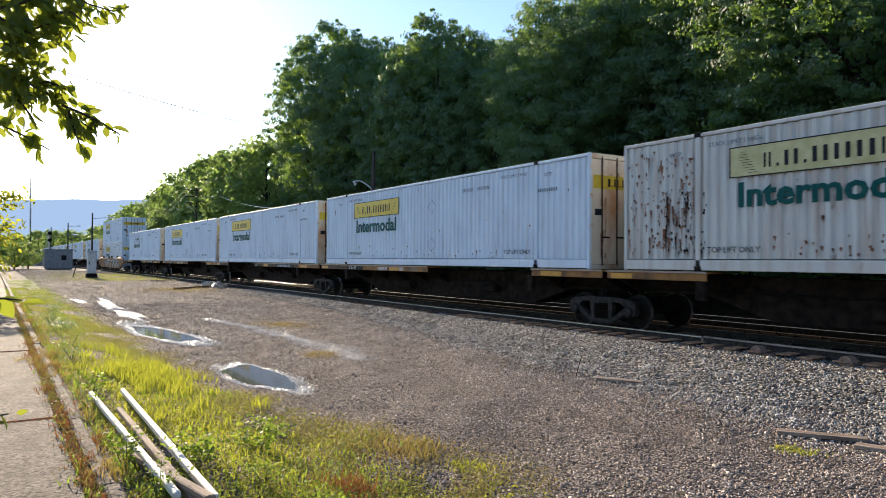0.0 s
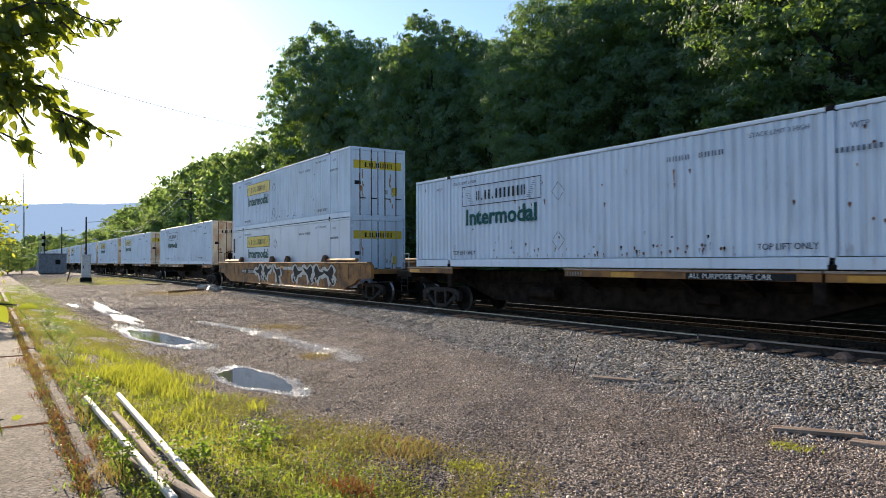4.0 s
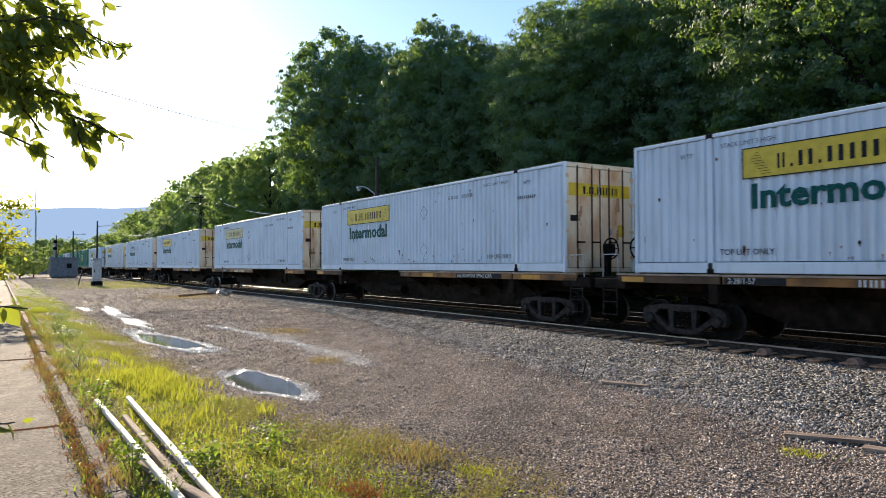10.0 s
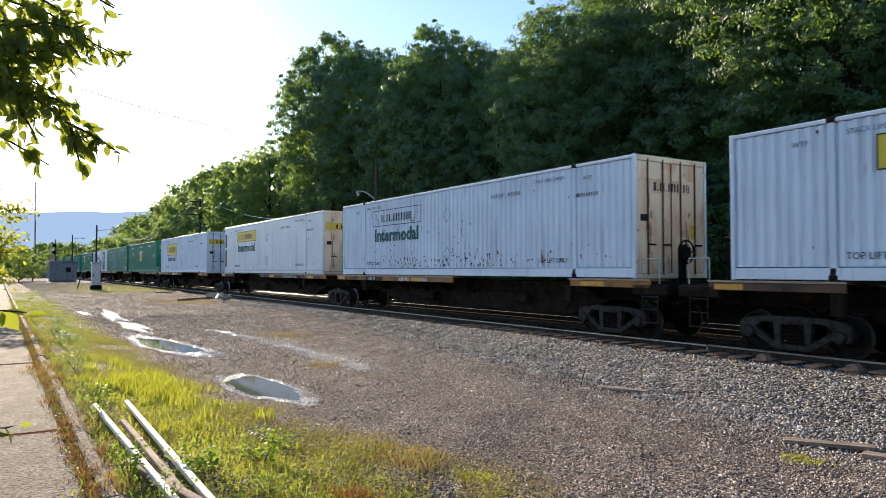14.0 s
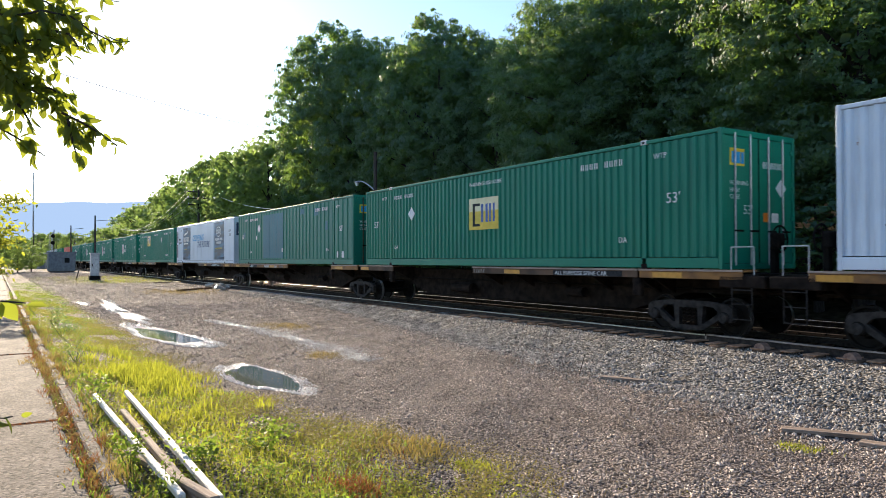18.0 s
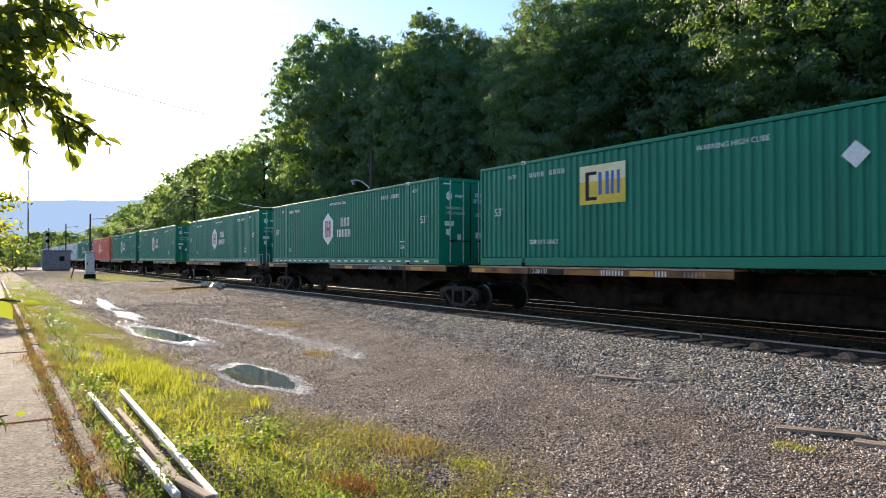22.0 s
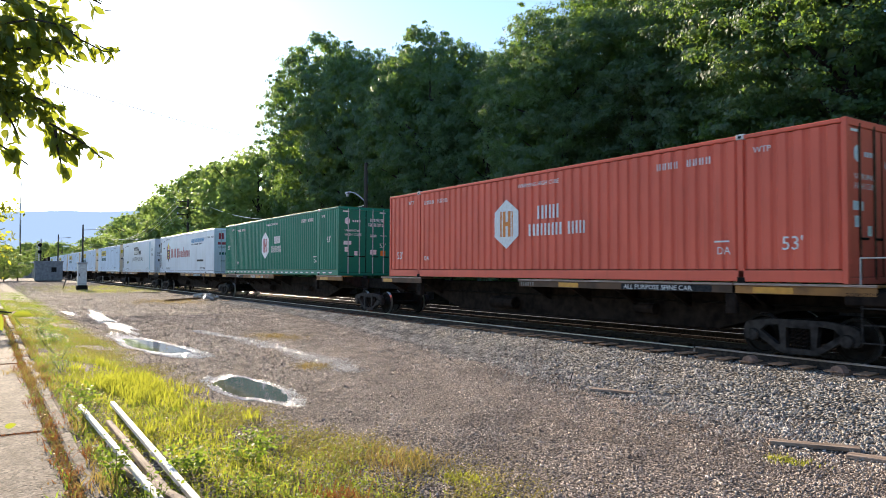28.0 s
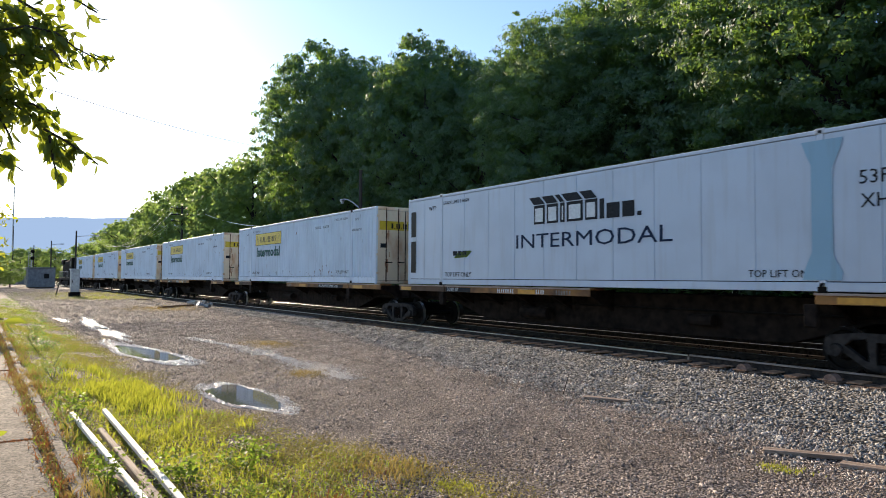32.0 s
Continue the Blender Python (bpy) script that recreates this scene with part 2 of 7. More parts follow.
M_RAIL = material("rusty_rail_steel", (0.022, 0.018, 0.016), (0.07, 0.055, 0.045), 14, 0.85, 0.0, spec=0.15)
M_RAILTOP = material("polished_rail_head", (0.50, 0.49, 0.47), (0.68, 0.66, 0.63), 10, 0.30, 0.75)
M_GUARDTOP = material("worn_brown_rail_head", (0.20, 0.15, 0.115), (0.40, 0.32, 0.26), 6, 0.5, 0.0, stretch=(0.6, 6, 6), spec=0.4)
M_TIE = material("weathered_tie_wood", (0.085, 0.055, 0.038), (0.27, 0.185, 0.13), 5, 0.9, stretch=(8, 1, 8), bump=0.5, per="object", spread=0.35, spec=0.0)
M_PLATE = material("rusty_tie_plate", (0.30, 0.155, 0.085), (0.54, 0.33, 0.20), 12, 0.85, spec=0.15)
M_LOT = gravel("gravel_lot_soil", (0.048, 0.036, 0.029), (0.096, 0.077, 0.065), (0.54, 0.455, 0.395), 0.024, relief=1.0, patch=0.38, warm=(1.12, 1.09, 1.06))
M_STONE = material("ballast_stone", (0.15, 0.139, 0.123), (0.42, 0.39, 0.35), 3.0, 0.85, per="island", spread=0.65, spec=0.2)
M_GRIT = material("lot_gravel", (0.20, 0.165, 0.142), (0.56, 0.475, 0.405), 2.0, 0.85, per="island", spread=0.72, spec=0.3)
M_CONC = material("worn_concrete", (0.046, 0.037, 0.030), (0.150, 0.123, 0.101), 2.2, 0.85, bump=1.0, bump_scale=30, detail=12, per="object", spread=0.15, spec=0.15, speckle=0.75, speckle_scale=36)
M_WOOD = material("brown_weathered_wood", (0.13, 0.088, 0.06), (0.33, 0.245, 0.18), 4, 0.85, stretch=(0.6, 9, 9), bump=0.4, per="object", spread=0.2)
M_WHITEWOOD = material("white_painted_timber", (0.55, 0.50, 0.43), (0.80, 0.77, 0.70), 6, 0.6, stretch=(1, 6, 6), bump=0.2)
M_BACKWALL = material("dark_block_wall", (0.055, 0.048, 0.042), (0.10, 0.088, 0.076), 1.2, 0.9, bump=0.5)
M_POLE = material("dark_pole_wood", (0.03, 0.025, 0.02), (0.075, 0.06, 0.05), 8, 0.9, stretch=(5, 5, 0.4))
M_BARK = material("bark", (0.018, 0.014, 0.011), (0.06, 0.048, 0.038), 6, 0.95, stretch=(3, 3, 0.5), bump=0.6, bump_scale=20)
M_GALV = material("galvanised_steel", (0.30, 0.31, 0.32), (0.52, 0.53, 0.54), 8, 0.45, 0.4)
M_BUNGALOW = material("grey_bungalow_paint", (0.13, 0.135, 0.15), (0.22, 0.225, 0.24), 3, 0.6, bump=0.05)
M_TAN = material("tan_cabinet_paint", (0.30, 0.27, 0.23), (0.45, 0.41, 0.36), 3, 0.6)
M_ROAD = material("worn_crossing_asphalt", (0.14, 0.13, 0.12), (0.27, 0.25, 0.23), 3, 0.9, bump=0.3)
M_FADED = material("faded_blue_grey_lettering", (0.07, 0.085, 0.11), (0.24, 0.27, 0.32), 5, 0.5, spec=0.08)
M_RUSTRUN = material("rust_run", (0.10, 0.042, 0.024), (0.26, 0.125, 0.07), 9, 0.85, per="island", spread=0.5, spec=0.1)
M_DULL = material("dull_stencil_paint", (0.10, 0.09, 0.08), (0.30, 0.28, 0.25), 6, 0.7, spec=0.08)
M_BLACK = material("black_lettering", (0.012, 0.014, 0.018), (0.03, 0.032, 0.036), 20, 0.5, spec=0.08)
M_GLET = material("green_lettering", (0.004, 0.062, 0.058), (0.012, 0.10, 0.092), 14, 0.5, spec=0.08)
M_NAVYLET = material("dark_blue_lettering", (0.012, 0.022, 0.05), (0.02, 0.035, 0.075), 14, 0.5, spec=0.08)
M_CYAN = material("bright_blue_lettering", (0.015, 0.24, 0.50), (0.03, 0.31, 0.60), 14, 0.5)
M_SLOGAN = material("deep_blue_lettering", (0.02, 0.055, 0.15), (0.03, 0.075, 0.2), 14, 0.5, spec=0.1)
M_YEL = material("yellow_panel", (0.56, 0.40, 0.015), (0.70, 0.52, 0.03), 5, 0.5)
M_PALEYEL = material("bleached_yellow_panel", (0.62, 0.56, 0.30), (0.74, 0.70, 0.45), 3, 0.5)
M_ROYAL = material("royal_blue_lettering", (0.02, 0.07, 0.30), (0.03, 0.10, 0.38), 14, 0.5)
M_FADEYEL = material("sun_faded_yellow_panel", (0.44, 0.40, 0.17), (0.58, 0.54, 0.28), 4, 0.5)
M_WHT = material("white_lettering", (0.58, 0.6, 0.6), (0.75, 0.77, 0.77), 14, 0.5)
M_REDLET = material("red_lettering", (0.24, 0.012, 0.03), (0.34, 0.03, 0.05), 14, 0.5)
M_ORANGE = material("orange_sticker", (0.55, 0.16, 0.01), (0.65, 0.22, 0.02), 14, 0.5)
M_DARKGLASS = material("dark_opening", (0.006, 0.006, 0.007), (0.015, 0.015, 0.016), 5, 0.4, spec=0.08)
M_BALLAST = gravel("ballast_gravel", (0.022, 0.020, 0.018), (0.06, 0.056, 0.051), (0.46, 0.435, 0.40), 0.06, relief=1.0, patch=0.2)
# ballast under the train: the shade there is put into this near-black
M_SHADE_BED = material("shade_black_ballast", (0.004, 0.0036, 0.0035), (0.013, 0.011, 0.010), 7.0, 0.95, bump=0.3, bump_scale=28, detail=12, spec=0.0)
# wet stones; sun glints are put into the base colour as white
M_WET = material("whitened_wet_gravel", (0.62, 0.60, 0.58), (0.86, 0.84, 0.81), 3.0, 0.2, per="island", spread=0.15, spec=0.9)
M_SHEEN = material("wet_silt_film", (0.10, 0.095, 0.085), (0.20, 0.19, 0.17), 4.0, 0.34, bump=1.0, bump_scale=14, spec=0.7)
M_RUSTY = material("dark_rusty_steel", (0.05, 0.03, 0.022), (0.15, 0.085, 0.05), 9, 0.85, bump=0.2, spec=0.15)
M_BANK_FLOOR = material("dark_bank_floor", (0.014, 0.012, 0.008), (0.045, 0.036, 0.022), 2.5, 0.95, bump=0.4, spec=0.0)
M_BRACE = material("brown_rusty_cast_iron", (0.17, 0.105, 0.08), (0.36, 0.235, 0.18), 12, 0.8, bump=0.2, spec=0.15)
M_WATER = material("puddle_water", (0.085, 0.085, 0.078), (0.13, 0.13, 0.12), 1.5, 0.05, spec=0.5)
M_STEM = material("green_stem", (0.06, 0.08, 0.02), (0.12, 0.14, 0.04), 8, 0.7)
# the ridge glows: air haze is put into its emitted colour
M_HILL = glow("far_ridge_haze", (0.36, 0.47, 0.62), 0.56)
M_CABLE = material("dull_grey_cable", (0.10, 0.10, 0.10), (0.18, 0.18, 0.18), 6, 0.7)
M_WIRE = material("bright_bare_wire", (0.45, 0.45, 0.44), (0.7, 0.7, 0.68), 6, 0.4, 0.5)
M_TEALPOST = painted_steel("sky_blue_repaint", (0.30, 0.46, 0.57), 0.0)
M_SHELF = painted_steel("grimy_tan_car_paint", (0.13, 0.08, 0.05), 0.8, (0.03, 0.025, 0.02), 0.7, 0.8, (0.42, 0.65), (0.6, 0.6, 0.5))
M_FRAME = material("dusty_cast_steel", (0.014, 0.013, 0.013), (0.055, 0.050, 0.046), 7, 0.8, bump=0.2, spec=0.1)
M_AMBER = material("amber_reflector", (0.46, 0.22, 0.02), (0.60, 0.30, 0.03), 9, 0.4)
M_GRAF = material("pale_graffiti_paint", (0.38, 0.36, 0.32), (0.58, 0.55, 0.5), 4, 0.6)
M_GRAFDARK = material("black_graffiti_paint", (0.012, 0.012, 0.014), (0.05, 0.045, 0.042), 3, 0.6, spec=0.08)
M_LEAF = leaf_material("forest_leaf", (0.020, 0.057, 0.054), (0.066, 0.126, 0.090), (0.40, 0.62, 0.08), 0.33, 0.32)
# distance haze put into the leaf: paler colour, more light passing
M_LEAF_FAR = leaf_material("haze_pale_leaf", (0.045, 0.085, 0.045), (0.11, 0.17, 0.075), (0.46, 0.62, 0.14), 0.48, 0.2)
M_LEAF_B = leaf_material("branch_leaf", (0.025, 0.055, 0.018), (0.06, 0.10, 0.028), (0.40, 0.46, 0.035), 0.42, 0.3)
M_GRASS = leaf_material("verge_grass", (0.045, 0.095, 0.018), (0.13, 0.19, 0.038), (0.36, 0.50, 0.05), 0.45)
M_GRASS_Y = leaf_material("sunlit_yellow_grass", (0.09, 0.125, 0.02), (0.25, 0.25, 0.05), (0.54, 0.57, 0.05), 0.45)
M_DRYGRASS = leaf_material("dry_grass", (0.18, 0.13, 0.05), (0.38, 0.28, 0.11), (0.48, 0.36, 0.09), 0.35)
M_COVER = leaf_material("clover_leaf", (0.06, 0.085, 0.018), (0.27, 0.255, 0.06), (0.46, 0.49, 0.055), 0.42)
M_MOSS = leaf_material("olive_ground_moss", (0.17, 0.125, 0.05), (0.36, 0.29, 0.115), (0.42, 0.38, 0.09), 0.3)
M_DRYMAT = leaf_material("matted_dry_weed", (0.15, 0.08, 0.035), (0.36, 0.22, 0.11), (0.36, 0.24, 0.08), 0.3)
M_RUSTWEED = leaf_material("rusty_weed", (0.13, 0.05, 0.018), (0.26, 0.11, 0.04), (0.40, 0.16, 0.05), 0.3)

# ---- mesh tools ----


def part(name, bm, mat, parent=None, label=""):
    """Links a bmesh (or a ready mesh) as one mesh object under a thing or part."""
    if isinstance(bm, bmesh.types.BMesh):
        me = bpy.data.meshes.new(name)
        bm.to_mesh(me)
        bm.free()
        me.materials.append(mat)
    else:
        me = bm
    ob = new(name, me)
    if parent:
        ob.parent = parent
    if label:
        ob["label"] = label
    return ob


def box(bm, x0, x1, y0, y1, z0, z1):
    v = [bm.verts.new(p) for p in ((x0, y0, z0), (x1, y0, z0), (x1, y1, z0), (x0, y1, z0), (x0, y0, z1), (x1, y0, z1), (x1, y1, z1), (x0, y1, z1))]
    for f in ((3, 2, 1, 0), (4, 5, 6, 7), (0, 1, 5, 4), (1, 2, 6, 5), (2, 3, 7, 6), (3, 0, 4, 7)):
        bm.faces.new([v[i] for i in f])
    return bm


def block(x0, x1, y0, y1, z0, z1, bevel=0.0):
    bm = box(bmesh.new(), x0, x1, y0, y1, z0, z1)
    if bevel:
        bmesh.ops.bevel(bm, geom=bm.edges[:], offset=bevel, segments=1, affect="EDGES")
    return bm


def tube(bm, p0, p1, r0, r1=None, n=8, caps=True):
    """A tapered round bar from p0 to p1."""
    p0, p1 = Vector(p0), Vector(p1)
    r1 = r0 if r1 is None else r1
    q = (p1 - p0).to_track_quat("Z", "Y")
    rings = []
    for p, r in ((p0, r0), (p1, r1)):
        rings.append([bm.verts.new(p + q @ Vector((r * math.cos(2 * math.pi * i / n), r * math.sin(2 * math.pi * i / n), 0))) for i in range(n)])
    for i in range(n):
        bm.faces.new((rings[0][i], rings[0][(i + 1) % n], rings[1][(i + 1) % n], rings[1][i]))
    if caps:
        bm.faces.new(rings[0][::-1])
        bm.faces.new(rings[1])
    return bm


def pipe(pts, r, n=6):
    """One bent bar of even thickness through the points."""
    bm, rings = bmesh.new(), []
    pts = [Vector(p) for p in pts]
    for i, p in enumerate(pts):
        q = (pts[min(i + 1, len(pts) - 1)] - pts[max(i - 1, 0)]).to_track_quat("Z", "Y")
        rings.append([bm.verts.new(p + q @ Vector((r * math.cos(2 * math.pi * k / n), r * math.sin(2 * math.pi * k / n), 0))) for k in range(n)])
    for a, b in zip(rings, rings[1:]):
        for k in range(n):
            bm.faces.new((a[k], a[(k + 1) % n], b[(k + 1) % n], b[k]))
    return bm


def rod(p0, p1, r0, r1=None, n=8):
    return tube(bmesh.new(), p0, p1, r0, r1, n)


def extruded(points, axis, a, b):
    """A closed outline (u, v) drawn out along an axis from a to b."""
    bm = bmesh.new()

    def at(u, v, w):
        return {"x": (w, u, v), "y": (u, w, v), "z": (u, v, w)}[axis]

    lo = [bm.verts.new(at(u, v, a)) for u, v in points]
    hi = [bm.verts.new(at(u, v, b)) for u, v in points]
    n = len(points)
    for i in range(n):
        bm.faces.new((lo[i], lo[(i + 1) % n], hi[(i + 1) % n], hi[i]))
    bm.faces.new(lo[::-1])
    bm.faces.new(hi)
    bmesh.ops.recalc_face_normals(bm, faces=bm.faces[:])
    return bm


def holed(outer, holes, a, b):
    """A plate in the xz plane from y = a to y = b, with openings cut through it."""
    bm, edges = bmesh.new(), []
    for ring in (outer, *holes):
        v = [bm.verts.new((u, a, w)) for u, w in ring]
        edges += [bm.edges.new((v[i], v[(i + 1) % len(v)])) for i in range(len(v))]
    bmesh.ops.triangle_fill(bm, use_beauty=True, edges=edges, normal=(0, -1, 0))
    out = bmesh.ops.extrude_face_region(bm, geom=bm.faces[:])
    bmesh.ops.translate(bm, vec=(0, b - a, 0), verts=[g for g in out["geom"] if isinstance(g, bmesh.types.BMVert)])
    bmesh.ops.recalc_face_normals(bm, faces=bm.faces[:])
    return bm


def bulk(name, verts, faces, mat, parent=None, label="", smooth=False):
    """One mesh from arrays."""
    me = bpy.data.meshes.new(name)
    verts, faces = np.asarray(verts, dtype=np.float32), np.asarray(faces, dtype=np.int32)
    me.vertices.add(len(verts))
    me.vertices.foreach_set("co", verts.ravel())
    k = faces.shape[1]
    me.loops.add(faces.size)
    me.loops.foreach_set("vertex_index", faces.ravel())
    me.polygons.add(len(faces))
    me.polygons.foreach_set("loop_start", np.arange(0, faces.size, k, dtype=np.int32))
    if smooth:
        me.polygons.foreach_set("use_smooth", np.ones(len(faces), dtype=bool))
    me.update(calc_edges=True)
    me.materials.append(mat)
    ob = new(name, me)
    if parent:
        ob.parent = parent
    if label:
        ob["label"] = label
    return ob


TEXTS = {}


def words(text, size, mat, bold=0.0, slant=0.0):
    """A lettering mesh in the xz plane, facing -y, its lower left corner at the origin."""
    key = (text, size, mat.name, bold, slant)
    if key not in TEXTS:
        cu = bpy.data.curves.new("lettering", "FONT")
        cu.body, cu.size, cu.extrude, cu.offset, cu.shear, cu.resolution_u = text, size, 0.0015, bold, slant, 2
        ob = new("lettering", cu)
        bpy.context.view_layer.update()
        me = bpy.data.meshes.new_from_object(ob.evaluated_get(bpy.context.evaluated_depsgraph_get()))
        bpy.data.objects.remove(ob)
        me.transform(Matrix.Rotation(radians(90), 4, "X"))
        me.materials.clear()
        me.materials.append(mat)
        TEXTS[key] = me
    return TEXTS[key]


def thing(name, label, category, group="", kind=""):
    return tagged(new(name), label, category, group, kind)

def leaves_at(rng, centres, normals, size, aspect=0.62, wild=0.55, corners=4):
    """Small folded leaves of four corners, or plain pointed ones of three."""
    n = len(centres)
    nrm = normals + rng.normal(0, wild, (n, 3))
    nrm /= np.linalg.norm(nrm, axis=1, keepdims=True) + 1e-9
    a = np.cross(nrm, rng.normal(0, 1, (n, 3)))
    a /= np.linalg.norm(a, axis=1, keepdims=True) + 1e-9
    b = np.cross(nrm, a)
    s = (size * rng.uniform(0.6, 1.3, n))[:, None]
    if corners == 3:
        v = np.stack([centres - a * s * 0.5 - b * s * aspect * 0.6, centres - a * s * 0.5 + b * s * aspect * 0.6 + nrm * s * 0.1, centres + a * s * 0.7], 1)
        return v.reshape(-1, 3), np.arange(3 * n).reshape(n, 3)
    v = np.stack([centres - a * s * 0.5, centres + b * s * aspect * 0.5 + nrm * s * 0.08, centres + a * s * 0.5, centres - b * s * aspect * 0.5 + nrm * s * 0.08], 1)
    return v.reshape(-1, 3), np.arange(4 * n).reshape(n, 4)



# ---- ground ----


def ramp01(v, a, b):
    k = np.clip((v - a) / (b - a), 0, 1)
    return k * k * (3 - 2 * k)


def lot_level(x):
    return -0.40 + 0.32 * np.clip((-x - 15) / 40, 0, 1)


def ballast_edge(x):
    return 8.7 + 3.0 * np.clip((-x - 6) / 20, 0, 1)


PUDDLES = ((-12.2, 3.97, 1.45, 0.45, 0.0), (-20.0, 3.85, 2.5, 0.5, -0.10), (-27.4, 4.02, 3.0, 0.26, 0.0), (-32.6, 4.10, 3.4, 0.24, 0.06), (-34.8, 3.2, 1.5, 0.17, -0.08))


def wobble(w, cx):
    """How far an outline swells at the angle w; the far film is more ragged."""
    if cx > -25:
        return 1 + 0.07 * np.sin(3 * w + cx) + 0.06 * np.sin(5 * w + 2 * cx) + 0.025 * np.sin(11 * w)
    return 1 + 0.16 * np.sin(3 * w + cx) + 0.17 * np.sin(5 * w + 2 * cx) + 0.12 * np.sin(9 * w) + 0.08 * np.sin(17 * w + cx) + 0.06 * np.sin(29 * w)


def puddle_reach(x, y, p):
    """Below 1 inside a puddle."""
    cx, cy, a, b, turn = p
    u, v = (x - cx) * math.cos(turn) - (y - cy) * math.sin(turn), (x - cx) * math.sin(turn) + (y - cy) * math.cos(turn)
    w = np.arctan2(v / b, u / a)
    return np.hypot(u / a, v / b) / wobble(w, cx)


def ground_z(x, y):
    x, y = np.asarray(x, dtype=float), np.asarray(y, dtype=float)
    low, edge = lot_level(x), ballast_edge(x)
    z = -0.05 + (low + 0.05) * ramp01(y, 0.85, 3.2)
    z = z + (-0.15 - low) * ramp01(y, edge, 12.2)
    z = z - 0.35 * ramp01(y, 20.2, 21.8) + np.clip(y - 24, 0, 60) * 0.22
    z = z + np.where((y > 0.9) & (y < 12), 0.010 * np.sin(x * 2.1 + y) + 0.012 * np.sin(y * 2.7 - x * 0.7) + 0.008 * np.sin(x * 5.3 + y * 4.1), 0)
    z = np.where(y < 0.85, np.where((y > -1.24) & (y < 0.57), -0.14, -0.04), z)
    for p in PUDDLES:
        f = 1 - ramp01(puddle_reach(x, y, p), 1.05, 1.6)
        z = z * (1 - f) + f * (lot_level(p[0]) - 0.04)
    return z


def sheet(name, xs, ys, mat, lift=0.0):
    gx, gy = np.meshgrid(xs, ys, indexing="ij")
    gz = ground_z(gx, gy) + lift
    nx, ny = len(xs), len(ys)
    i = np.arange(nx * ny).reshape(nx, ny)
    faces = np.stack([i[:-1, :-1], i[1:, :-1], i[1:, 1:], i[:-1, 1:]], -1).reshape(-1, 4)
    return bulk(name, np.stack([gx, gy, gz], -1).reshape(-1, 3), faces, mat, smooth=True)


XS = np.concatenate([np.linspace(-3000, -420, 14), np.linspace(-400, -120, 29), np.linspace(-115, -45, 71)[:-1], np.linspace(-45, 4, 197), np.linspace(6, 60, 19), np.linspace(100, 1500, 8)])
YS = np.concatenate([np.linspace(-1500, -60, 8), np.linspace(-40, -3, 12), np.linspace(-2.2, 0.4, 6), np.linspace(0.56, 12.6, 70), np.linspace(13.5, 24, 15), np.linspace(26, 84, 14), np.linspace(120, 2500, 10)])
tagged(sheet("ground", XS, YS, M_LOT), "brown-grey gravel lot with damp patches beside the railway", "ground", kind="structure")
# added sheet that darkens the bank seen beneath the crowns
tagged(sheet("forest_floor", np.concatenate([np.linspace(-400, -100, 61), np.linspace(-98, 60, 80)]), np.concatenate([np.linspace(22.2, 26, 20), np.linspace(27, 90, 22)]), M_BANK_FLOOR, 0.03), "dark ground sheet on the bank under the trees", "forest floor", kind="structure")

# unseen wall added behind the camera to cut sky light on the train
wall = part("wall_south", block(1, 60, -9.6, -9.2, -0.3, 6.6), M_BACKWALL)
tagged(wall, "unseen plain dark wall added to cut sky light", "wall", kind="structure")
part("coping", block(0.9, 60, -9.65, -9.15, 6.604, 6.75, 0.02), M_CONC, wall)

# ---- track ----
RAIL_TOP = 0.02
RAIL_PROFILE = ((-0.075, -0.17), (0.075, -0.17), (0.075, -0.158), (0.012, -0.14), (0.010, -0.042), (0.036, -0.034), (0.036, -0.004), (0.030, 0), (-0.030, 0), (-0.036, -0.004), (-0.036, -0.034), (-0.010, -0.042), (-0.012, -0.14), (-0.075, -0.158))


def track(y_near, name, label):
    t = thing(name, label, "railway track", kind="structure")
    for y in (y_near, y_near + 1.435 + 0.07):
        r = part("rail", extruded([(y + u, RAIL_TOP + v) for u, v in RAIL_PROFILE], "x", -420, 60), M_RAIL, t)
        worn = 0.026 if y == 12.97 else 0.0
        part("rail_head", block(-420, 60, y - 0.030 - worn * 0.33, y + 0.030 + worn * 0.33, RAIL_TOP - worn, RAIL_TOP + 0.004, 0.002 + worn * 0.15), M_RAILTOP, r, "polished running surface")
    return t


main_track = track(12.97, "railway_track", "railway track with rusty rails on wooden ties in ballast")
far_track = track(16.75, "railway_track", "second railway track with sunlit rails beyond the train")
tie_mesh = None
for k in range(60):
    x = 3 - k * 0.53
    bm = block(-0.11, 0.11, 12.36, 15.05, -0.34, -0.118, 0.012) if tie_mesh is None else tie_mesh
    ob = part("tie", bm, M_TIE, main_track)
    tie_mesh = ob.data
    ob.location = (x, random.uniform(-0.14, 0.04), random.uniform(0.016, 0.030))
    ob.rotation_euler = (0, 0, random.uniform(-0.02, 0.02))

# ---- train ----
SPEED = (15.32312467, -0.43050133 / 32, 0.12509668 / 1024)


def run(t):
    """How far the train has come since the start, in metres."""
    return SPEED[0] * t + SPEED[1] * t * t + SPEED[2] * t ** 3


NEAR, BASE, LEN, WID, HIG = 12.39, 1.44, 16.15, 2.59, 2.90
MOVING = []


def rides(ob, x, y=NEAR, z=BASE):
    """Sets a thing on the train at x (its place at the start) and lists it to be moved."""
    ob.location = (x, y, z)
    MOVING.append((ob, x, y, z))
    return ob


